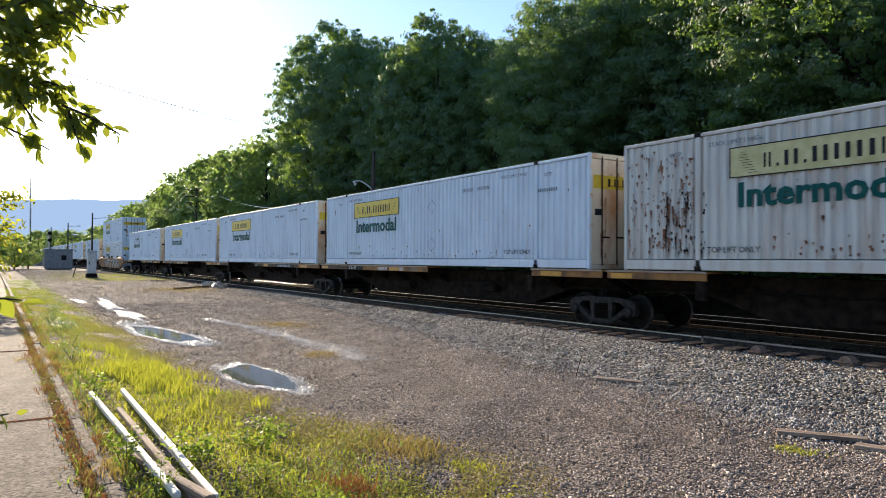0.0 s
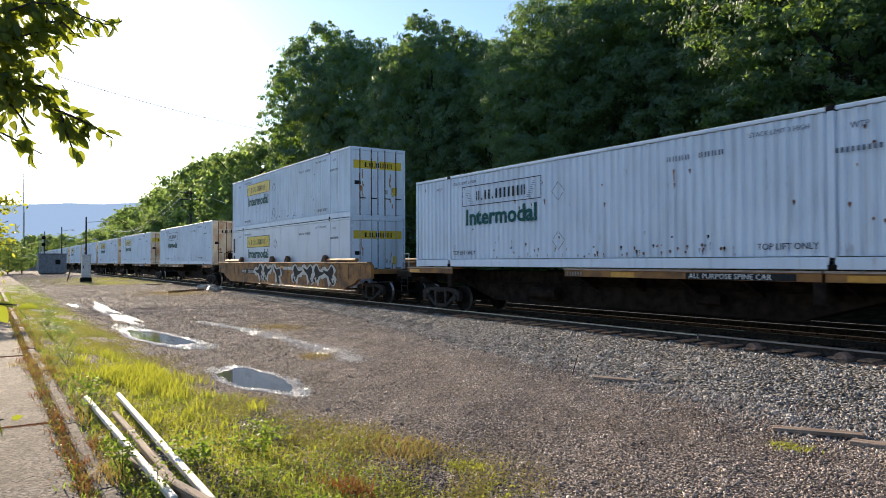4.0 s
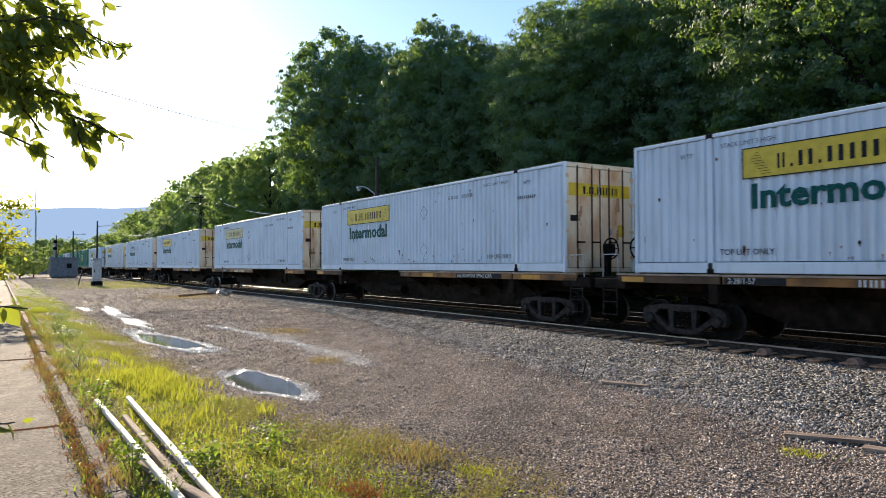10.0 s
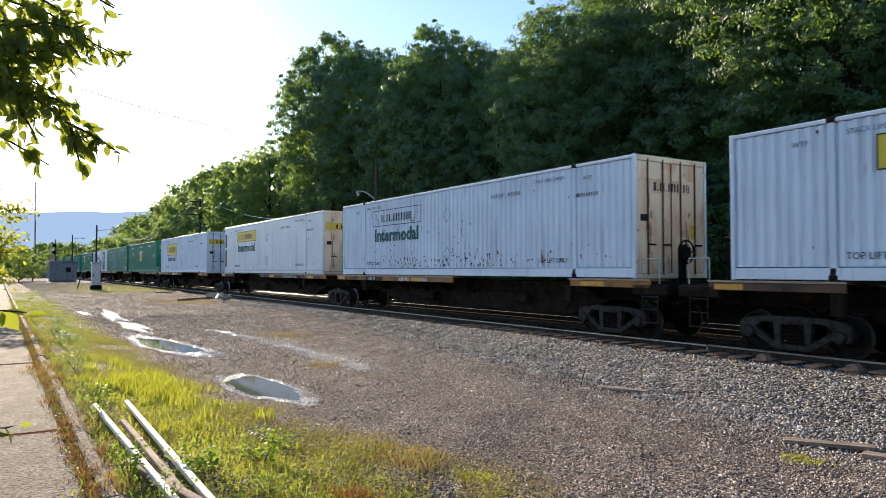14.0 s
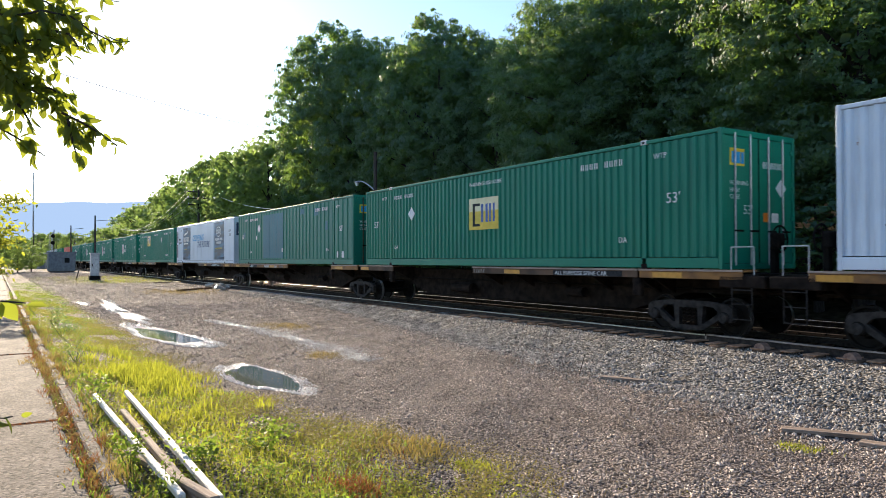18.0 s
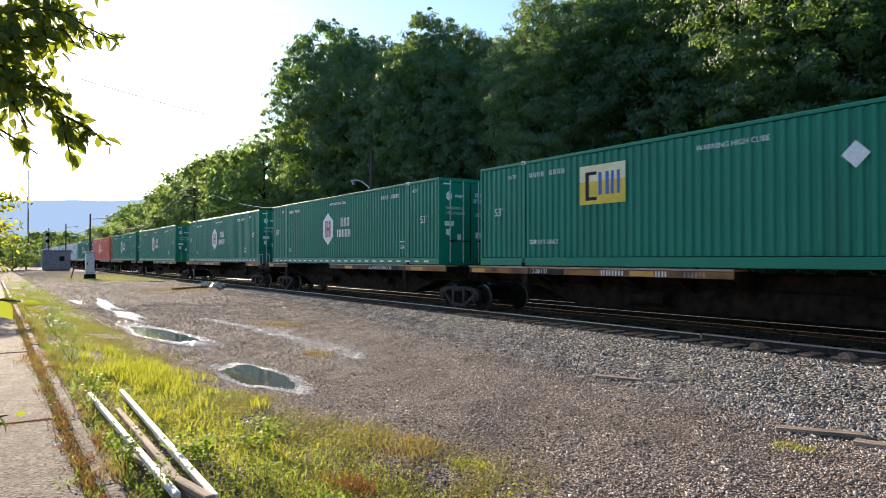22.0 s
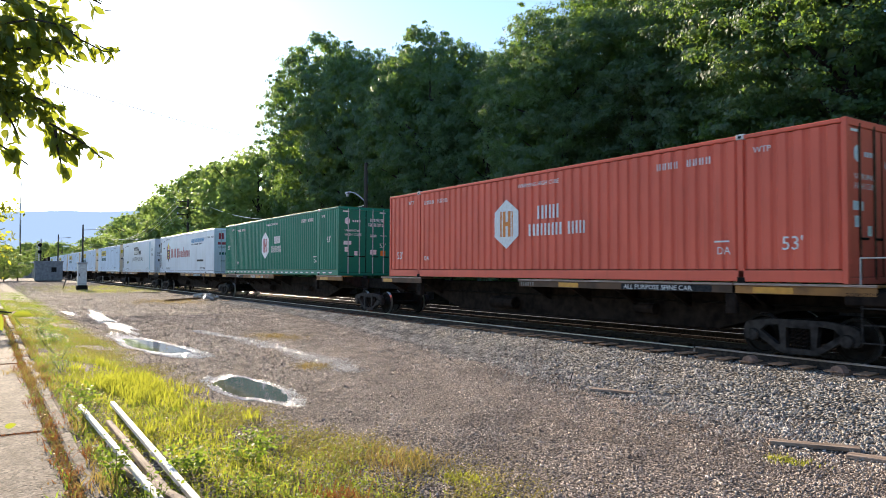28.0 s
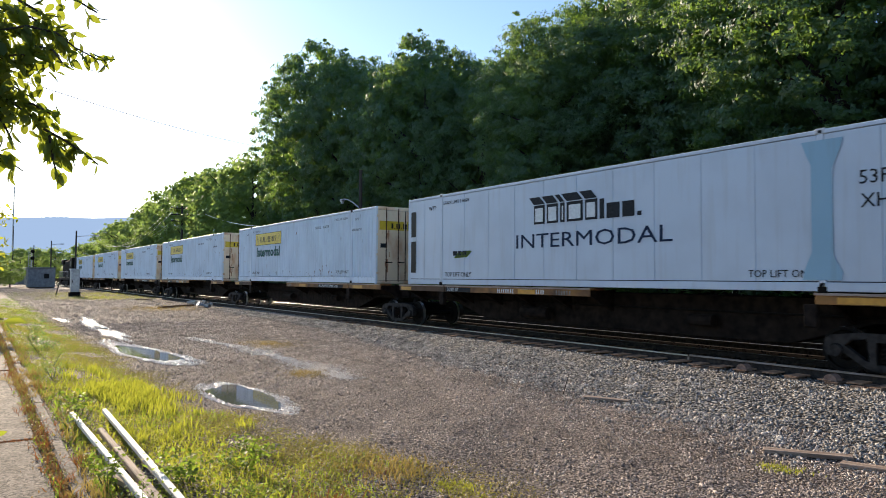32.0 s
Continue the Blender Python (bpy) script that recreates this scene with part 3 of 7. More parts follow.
def ribbed(x0, x1, z0, z1, pitch, depth, flat):
    """A wall of upright ribs, outside towards -y at y = 0, with thickness."""
    n = max(1, round((x1 - x0) / pitch))
    p = (x1 - x0) / n
    pts = [(x0, depth)]
    for i in range(n):
        a = x0 + i * p
        slope = p * (1 - flat) / 4
        pts += [(a + slope, depth), (a + 2 * slope, 0.0), (a + 2 * slope + p * flat, 0.0), (a + 3 * slope + p * flat, depth)]
    pts.append((x1, depth))
    bm = bmesh.new()
    lo, hi = [bm.verts.new((x, y, z0)) for x, y in pts], [bm.verts.new((x, y, z1)) for x, y in pts]
    for i in range(len(pts) - 1):
        bm.faces.new((lo[i], lo[i + 1], hi[i + 1], hi[i]))
    back = [bm.verts.new(q) for q in ((x0, depth + 0.02, z0), (x1, depth + 0.02, z0), (x1, depth + 0.02, z1), (x0, depth + 0.02, z1))]
    bm.faces.new((back[1], back[0], back[3], back[2]))
    bm.faces.new([hi[i] for i in range(len(pts))] + [back[2], back[3]])
    bm.faces.new([lo[i] for i in range(len(pts) - 1, -1, -1)] + [back[0], back[1]])
    bm.faces.new((lo[0], hi[0], back[3], back[0]))
    bm.faces.new((hi[-1], lo[-1], back[1], back[2]))
    return bm


def shell(style, paint, door_paint):
    """A 53-foot container: origin at the lower near corner of the end without doors; doors at +x, near side at y = 0."""
    c = new("container")
    pitch, depth, flat, lift = {"ribbed": (0.229, 0.050, 0.30, 2.03), "fine": (0.231, 0.046, 0.36, 2.03), "broad": (0.31, 0.042, 0.50, 2.03), "wide": (0.44, 0.030, 0.62, 2.03), "smooth": (1.22, 0.014, 0.978, 2.03), "panel": (1.22, 0.003, 0.985, 2.03)}[style]
    bot, top = 0.20 if style in ("smooth", "panel") else 0.26, HIG - 0.10
    x_edges = ((0.09, lift - 0.06), (lift + 0.06, LEN - lift - 0.06), (LEN - lift + 0.06, LEN - 0.09))
    for side in (0, 1):
        for x0, x1 in x_edges:
            p = part("side_panel", ribbed(x0, x1, bot, top, pitch, depth, flat), paint, c)
            p.location.y = 0.012
            if side:
                p.rotation_euler.z, p.location = math.pi, (x0 + x1, WID - 0.012, 0)
        y0, y1 = (0.0, 0.07) if side == 0 else (WID - 0.07, WID)
        part("bottom_rail", block(0.09, LEN - 0.09, y0, y1, 0.02, bot - 0.018, 0.010), paint, c)
        part("top_rail", block(0.09, LEN - 0.09, y0, y1, top + 0.012, HIG - 0.01, 0.010), paint, c)
        for x in (0.0, LEN - 0.09):
            part("corner_post", block(x, x + 0.09, y0, y1 + (0.02 if side == 0 else 0), 0.0, HIG, 0.010), paint, c)
        for x in (lift - 0.06, LEN - lift - 0.06):
            post = part("lifting_post", block(x, x + 0.12, y0, y1, 0.03, HIG - 0.02, 0.006), paint, c)
            yy = -0.006 if side == 0 else WID - 0.15
            part("corner_casting", block(x - 0.03, x + 0.15, yy, yy + 0.156, HIG - 0.10, HIG + 0.012, 0.012), M_STEEL_D if style in ("ribbed", "panel") else M_GALV, post)
            if side == 0:
                # the casting is solid; a dark plate gives the hole's shade
                part("casting_hole", block(x + 0.025, x + 0.095, yy - 0.003, yy, HIG - 0.075, HIG - 0.025), M_DARKGLASS, post)
            part("corner_casting", block(x - 0.03, x + 0.15, yy, yy + 0.156, -0.006, 0.11, 0.012), M_STEEL_D, post)
    part("roof", ribbed(0.09, LEN - 0.09, 0.07, WID - 0.07, 0.6, 0.015, 0.4), paint, c).matrix_basis = Matrix.Translation((0, 0, HIG - 0.012)) @ Matrix(((1, 0, 0, 0), (0, 0, 1, 0), (0, -1, 0, 0), (0, 0, 0, 1)))
    part("floor", block(0.09, LEN - 0.09, 0.071, WID - 0.071, 0.04, 0.20), M_STEEL_D, c)
    if style == "smooth":
        # an open frame round a recessed cooling unit
        part("end_wall", block(0.62, 0.66, 0.07, WID - 0.07, 0.16, HIG - 0.1), paint, c)
        part("end_frame", block(0.0, 0.09, 0.09, WID - 0.09, 0.02, 0.2, 0.01), paint, c)
        part("end_frame", block(0.0, 0.09, 0.09, WID - 0.09, HIG - 0.14, HIG, 0.01), paint, c)
        # no cut here: plates carry the dark inside of the frame's openings
        part("opening_shade", block(0.2, 0.5, -0.004, 0.0, 0.4, 1.45), M_DARKGLASS, c)
        part("opening_shade", block(0.2, 0.5, -0.004, 0.0, 1.6, 2.45), M_DARKGLASS, c)
        part("cooling_unit", block(0.2, 0.6, 0.35, WID - 0.35, 0.9, 2.5, 0.05), M_STEEL_D, c)
    else:
        part("end_wall", ribbed(0.09, WID - 0.09, 0.1, HIG - 0.05, 0.3, 0.03, 0.4), paint, c).matrix_basis = Matrix.Translation((0.02, WID, 0)) @ Matrix.Rotation(-math.pi / 2, 4, "Z")
    part("door_header", block(LEN - 0.075, LEN - 0.004, 0.09, WID - 0.09, HIG - 0.13, HIG, 0.01), door_paint, c)
    part("door_sill", block(LEN - 0.075, LEN - 0.004, 0.09, WID - 0.09, 0.0, 0.12, 0.01), door_paint, c)
    mid = WID / 2
    for y0, y1, hinge in ((0.095, mid - 0.008, 0.095), (mid + 0.008, WID - 0.095, WID - 0.095)):
        bm = bmesh.new()
        box(bm, LEN - 0.07, LEN - 0.03, y0, y1, 0.13, HIG - 0.14)
        d = part("door", bm, door_paint, c)
        for f in (0.3, 0.74):
            y = y0 + (y1 - y0) * f if hinge < mid else y1 - (y1 - y0) * f
            part("lock_rod", rod((LEN - 0.004, y, 0.08), (LEN - 0.004, y, HIG - 0.07), 0.021, n=6), M_GALV if style in ("fine", "smooth") else M_RUSTY, d)
            part("handle", block(LEN - 0.01, LEN + 0.02, y - 0.03, y + 0.26, 0.78, 0.82, 0.006), M_STEEL_D, d)
        for z in (0.35, 1.05, 1.8, 2.5):
            part("hinge", block(LEN - 0.03, LEN + 0.004, hinge - 0.06, hinge + 0.06, z, z + 0.09, 0.006), door_paint, d)
    part("door_gasket", block(LEN - 0.045, LEN - 0.026, mid - 0.02, mid + 0.02, 0.13, HIG - 0.14), M_STEEL_D, c)
    return c


SHELLS = {}
GROUPS = "containers on the train"


def container(x, style, paint, door_paint, label, z=BASE):
    key = (style, paint.name, door_paint.name)
    if key not in SHELLS:
        SHELLS[key] = shell(style, paint, door_paint)
        c = SHELLS[key]
    else:
        c = copy_thing(SHELLS[key], Matrix.Identity(4))
        for o in list(c.children_recursive):
            if o.get("mark"):
                bpy.data.objects.remove(o)
    tagged(c, label, "shipping container", GROUPS)
    return rides(c, x, NEAR, z)


def mark(c, me_or_bm, mat, x, z, name="lettering", y=0.004, label=""):
    """A marking on a container's near side."""
    ob = part(name, me_or_bm, mat, c, label)
    ob.location, ob["mark"] = (x, y, z), 1
    if name.endswith("_mark") or name == "lettering":
        ob["kind"] = "stuff"
    return ob


def panel(w, h, d=0.003):
    return block(0, w, -d, 0, 0, h)


JB_WHITE = "white ribbed 53-foot container with a yellow logo panel and green lettering"
CONSIST = (  # x at the start, style, paint, doors, label
    (-11.45, "old", "rust-stained white ribbed container with a faded yellow logo panel"),
    (-28.73, "jb", JB_WHITE), (-46.08, "jb", JB_WHITE), (-63.25, "jb", JB_WHITE),
    (-81.73, "jbfaded", "white ribbed container with a faded outlined logo panel"),
    (-123.97, "jbfaded", "white ribbed container with a faded logo and rust-streaked cream doors"),
    (-144.53, "jbpale", "white ribbed container with a sun-faded yellow logo panel"), (-163.26, "jb", JB_WHITE), (-181.76, "jb", JB_WHITE), (-200.44, "jbpale", "white ribbed container with a sun-faded yellow logo panel"),
    (-220.95, "jb", JB_WHITE), (-239.59, "jbscuffed", "white ribbed container with outlined logo and dark scuffs below"),
    (-257.96, "jbsmooth", "white smooth-sided container with yellow logo panel and open end"),
    (-278.77, "jbnew", "clean white container with a large yellow logo panel"),
    (-297.21, "emp", "green ribbed container with a yellow square logo"),
    (-314.56, "emp2", "green wide-panelled container with a blue repaired patch"),
    (-331.73, "reefer", "white refrigerated container with navy picture panels and blue slogan"),
    (-348.98, "emp3", "green ribbed container with a yellow square logo"),
    (-367.45, "hub", "green ribbed container with a white hexagon logo"), (-385.86, "hub", "green ribbed container with a white hexagon logo"),
    (-406.53, "hub", "green ribbed container with a white hexagon logo"), (-424.71, "hub", "green ribbed container with a white hexagon logo"),
    (-443.52, "red", "faded red ribbed container with a pale hexagon logo"),
    (-464.05, "hub", "green ribbed container with a white hexagon logo"),
    (-482.73, "england", "white refrigerated container with red gothic logo bars and a crest"),
    (-501.2, "prime", "white refrigerated container with block logo and navy lettering"),
    (-519.7, "jb", JB_WHITE), (-539.0, "jb", JB_WHITE), (-557.6, "jb", JB_WHITE), (-576.2, "jb", JB_WHITE), (-594.8, "jb", JB_WHITE),
)
LOOKS = {
    "old": ("ribbed", M_WHITE_OLD, M_DOOR), "jb": ("ribbed", M_WHITE, M_DOOR), "jbfaded": ("ribbed", M_WHITE, M_DOOR), "jbscuffed": ("ribbed", M_WHITE, M_DOOR), "jbpale": ("ribbed", M_WHITE, M_DOOR), "jbnew": ("ribbed", M_WHITE, M_WHITE),
    "jbsmooth": ("smooth", M_SMOOTH, M_DOOR), "reefer": ("smooth", M_SMOOTH, M_SMOOTH), "england": ("smooth", M_SMOOTH, M_SMOOTH), "prime": ("smooth", M_SMOOTH, M_SMOOTH),
    "emp": ("fine", M_GREEN, M_GREEN), "emp2": ("wide", M_GREEN2, M_GREEN2), "emp3": ("fine", M_GREEN, M_GREEN), "hub": ("fine", M_GREEN, M_GREEN), "red": ("broad", M_RED, M_RED),
}
BOXES = []
for x, look_name, label in CONSIST:
    BOXES.append((look_name, container(x, *LOOKS[look_name], label)))
BOXES.append(("jb", container(-103.1, "ribbed", M_WHITE, M_WHITE, "white ribbed container stacked on another in the well car", 3.44)))
BOXES.append(("jbsmooth", container(-103.1, "smooth", M_SMOOTH, M_WHITE, "white smooth-sided container sunk in the well car", 0.54)))


def bars(widths, h, gap, d=0.003):
    """A row of upright bars that stand for lettering."""
    bm, x = bmesh.new(), 0.0
    for w in widths:
        if w > 0:
            box(bm, x, x + w, -d, 0, 0, h)
        x += abs(w) + gap
    return bm


def strokes(widths, h, gap, weight=0.32, d=0.003):
    """A row of paired upright bars, as heavy as lettering; a negative width is a space, a small one a single bar."""
    bm, x = bmesh.new(), 0.0
    for w in widths:
        if w > 0.12 * h / 0.3:
            box(bm, x, x + w * weight, -d, 0, 0, h)
            box(bm, x + w * (1 - weight), x + w, -d, 0, 0, h)
        elif w > 0:
            box(bm, x, x + w, -d, 0, 0, h if w > 0.2 * h else 0.22 * h)
        x += abs(w) + gap
    return bm


def lozenges(widths, h, gap, d=0.003):
    """A row of upright strokes with pointed ends, two to a width."""
    bm, x = bmesh.new(), 0.0

    def plate(pts):
        lo = [bm.verts.new((u, -d, v)) for u, v in pts]
        hi = [bm.verts.new((u, 0, v)) for u, v in pts]
        n = len(pts)
        bm.faces.new(lo)
        for i in range(n):
            bm.faces.new((lo[(i + 1) % n], lo[i], hi[i], hi[(i + 1) % n]))

    for w in widths:
        if w > 0:
            b = w * 0.36
            for u in (x, x + w - b):
                plate(((u, 0.08 * h), (u + b * 0.5, 0.0), (u + b, 0.10 * h), (u + b, 0.90 * h), (u + b * 0.5, h), (u, 0.92 * h)))
        x += abs(w) + gap
    return bm


def rust_runs(c, x0, x1, z0, z1, n, r, long=0.4, mat=None, name="rust_run"):
    """Ragged rust patches with drips below them on a container's near side."""
    bm = bmesh.new()
    for k in range(n):
        x, z, w, l = r.uniform(x0, x1), r.uniform(z0, z1), r.uniform(0.008, 0.035), r.uniform(0.03, 0.12)
        if r.random() < 0.35:
            l *= 1 + long * r.random() * 8
        l = min(l, z - 0.26)
        if l < 0.02:
            continue
        pts = ((x - w, z), (x - w * 0.3, z + w * 0.7), (x + w * 0.6, z + w * 0.4), (x + w, z - w * 0.5), (x + w * 0.45, z - l * 0.55), (x + w * 0.1, z - l), (x - w * 0.3, z - l * 0.6), (x - w * 0.9, z - w))
        bm.faces.new([bm.verts.new((u, -0.001, v)) for u, v in pts])
    ob = mark(c, bm, mat or M_RUSTRUN, 0, 0, name, 0.0105)
    ob["kind"] = "stuff"
    return ob


def outline(w, h, t, d=0.003):
    bm = bmesh.new()
    for x0, x1, z0, z1 in ((0, w, 0, t), (0, w, h - t, h), (0, t, t, h - t), (w - t, w, t, h - t)):
        box(bm, x0, x1, -d, 0, z0, z1)
    return bm


def shape(points, d=0.003):
    return extruded(points, "y", -d, 0)


def on_doors(c, bm, mat, y, z, name="logo_mark", out=0.0, label=""):
    ob = part(name, bm, mat, c, label)
    ob.matrix_basis = Matrix.Translation((LEN - 0.0295 + out, y, z)) @ Matrix.Rotation(math.pi / 2, 4, "Z")
    if name.endswith("_mark") or name in ("rust_streak", "lettering"):
        ob["kind"] = "stuff"
    return ob


rng_m = random.Random(5)


def small_code(c, x, z, mat, h=0.11, n=9):
    mark(c, strokes([0.085 + 0.02 * rng_m.random() if k != 4 else -0.12 for k in range(n)], h, 0.06, 0.3), M_FADED if mat == M_BLACK else mat, x, z, "registration_mark")


def jb_panel(c, x, z, w, h, filled, txt=M_BLACK, yellow=M_YEL):
    if filled:
        mark(c, panel(w, h), yellow, x, z, "logo_panel", label="yellow panel with black bars")
    mark(c, outline(w, h, 0.022), txt, x, z, "logo_border", -0.001)
    u = w * 0.62 / 3.14
    mark(c, strokes([v * u for v in (0.2, 0.07, 0.36, 0.07, 0.38, 0.38, 0.40, 0.22)], h * 0.46, 0.15 * u, 0.30), txt, x + w * 0.20, z + h * 0.24, "logo_mark", -0.001)
    for sx in (-1, 1):
        bm = bmesh.new()
        for j in range(9):
            a = 0.12 * h + j * 0.085 * h
            x0, x1 = (0.05 + 0.010 * abs(j - 6)) * w, (0.165 - j * 0.009) * w
            if sx > 0:
                x0, x1 = w - x1, w - x0
            box(bm, x0, x1, -0.003, 0, a, a + 0.009)
        mark(c, bm, txt, x, z, "scroll_mark", -0.001)


def top_lift(c, mat, size=0.17, low=0.39):
    for x in (2.26, 12.7):
        mark(c, words("TOP LIFT ONLY", size, mat), mat, x, low)


def jb_marks(c, kind, seed):
    r = random.Random(seed)
    if kind == "jbnew":
        jb_panel(c, 2.76, 1.42, 3.66, 0.97, True)
        mark(c, words("Intermodal", 0.56, M_GLET, 0.012), M_GLET, 3.12, 0.94).scale.x = 1.14
        mark(c, panel(0.1, 0.14), M_ORANGE, 14.88, 0.35, "sticker")
    else:
        jb_panel(c, 2.79, 1.87, 3.69, 0.61, kind not in ("jbfaded", "jbscuffed"), yellow=M_FADEYEL if kind in ("old", "jbpale") else M_YEL)
        mark(c, words("Intermodal", 0.66, M_GLET, 0.020), M_GLET, 2.95, 1.30).scale.x = 1.15
    top_lift(c, M_BLACK)
    mark(c, words("STACK LIMIT 3 HIGH", 0.13, M_FADED), M_FADED, 2.3, 2.56)
    mark(c, words("STACK LIMIT 3 HIGH", 0.13, M_FADED), M_FADED, 12.55, 2.56)
    mark(c, words("WTP", 0.15, M_FADED), M_FADED, 1.3, 2.45)
    mark(c, words("WTP", 0.15, M_FADED), M_FADED, 14.45, 2.45)
    mark(c, bars([0.05] * 9, 0.09, 0.04), M_FADED, 14.2, 2.05, "small_text_mark")
    small_code(c, 10.6, 2.32, M_BLACK)
    if r.random() < 0.6:
        x = 6.9 + 2.2 * r.random()
        for z in (0.72, 2.0):
            bm = bmesh.new()
            for a in range(4):
                p, q = (0.24 * math.cos(a * math.pi / 2), 0.24 * math.sin(a * math.pi / 2)), (0.24 * math.cos((a + 1) * math.pi / 2), 0.24 * math.sin((a + 1) * math.pi / 2))
                f = r.uniform(0.75, 1.0)
                tube(bm, (p[0], 0, p[1]), (p[0] + (q[0] - p[0]) * f, 0, p[1] + (q[1] - p[1]) * f), 0.008, n=4)
            mark(c, bm, M_FADED, x, z, "placard_holder")
    # rust spots and runs, mostly along the foot
    old = kind == "old"
    rust_runs(c, 4.3, 12.5, 0.30, 0.55, 40 if kind == "jbfaded" else 22, r, 0.2)
    rust_runs(c, 0.3, 15.8, 0.5, 2.7, 26 if kind == "jbfaded" else 12, r)
    rust_runs(c, 4.3, 12.5, 0.27, 0.75, 16 if kind == "jbfaded" else 7, r, 0.2, M_STEEL_B, "dent_mark")
    if kind == "jbscuffed":
        rust_runs(c, 4.0, 10.5, 0.34, 0.70, 80, r, 0.35, M_STEEL_D, "dent_mark")
        rust_runs(c, 2.4, 15.5, 0.32, 0.9, 60, r, 0.4)
        rust_runs(c, 2.6, 9.5, 0.9, 1.8, 30, r, 0.3, M_STEEL_B, "dent_mark")
    if old:
        rust_runs(c, 0.95, 1.95, 0.5, 2.5, 130, r, 0.9)
        rust_runs(c, 1.2, 2.25, 0.4, 1.7, 70, r, 0.7, M_STEEL_B, "dent_mark")
        rust_runs(c, 0.15, 0.9, 0.4, 2.7, 50, r, 0.5)
        rust_runs(c, 3.6, 9.0, 0.32, 0.75, 60, r, 0.5)
    # doors
    on_doors(c, panel(1.06, 0.34), M_YEL if kind not in ("jbfaded", "jbscuffed") else M_DOOR, 0.17, 2.02, "logo_panel")
    on_doors(c, panel(1.06, 0.34), M_YEL if kind not in ("jbfaded", "jbscuffed") else M_DOOR, 1.36, 2.02, "logo_panel")
    on_doors(c, strokes([0.08, 0.035, 0.16, 0.035, 0.16], 0.2, 0.05), M_BLACK, 0.68, 2.08, out=0.004)
    on_doors(c, strokes([0.16, 0.17, 0.1], 0.2, 0.06), M_BLACK, 1.40, 2.08, out=0.004)
    on_doors(c, panel(0.2, 0.34), M_YEL, 2.0, 0.95, "warning_sticker")
    on_doors(c, panel(0.28, 0.16), M_BLACK, 0.22, 1.35, "notice_sticker")
    on_doors(c, panel(0.14, 0.18), M_GALV, 1.62, 1.0, "id_plate")
    for y in (0.5, 1.9):
        bm = bmesh.new()
        for k in range(9):
            a, z = r.uniform(-0.1, 0.1), r.uniform(0.2, 1.7)
            box(bm, a, a + r.uniform(0.02, 0.07), -0.001, 0, z, z + r.uniform(0.1, 0.4))
        on_doors(c, bm, M_PLATE, y, 0.05, "rust_streak", 0.001)


HEXAGON = [(math.sin(k * math.pi / 3), math.cos(k * math.pi / 3)) for k in range(6)]


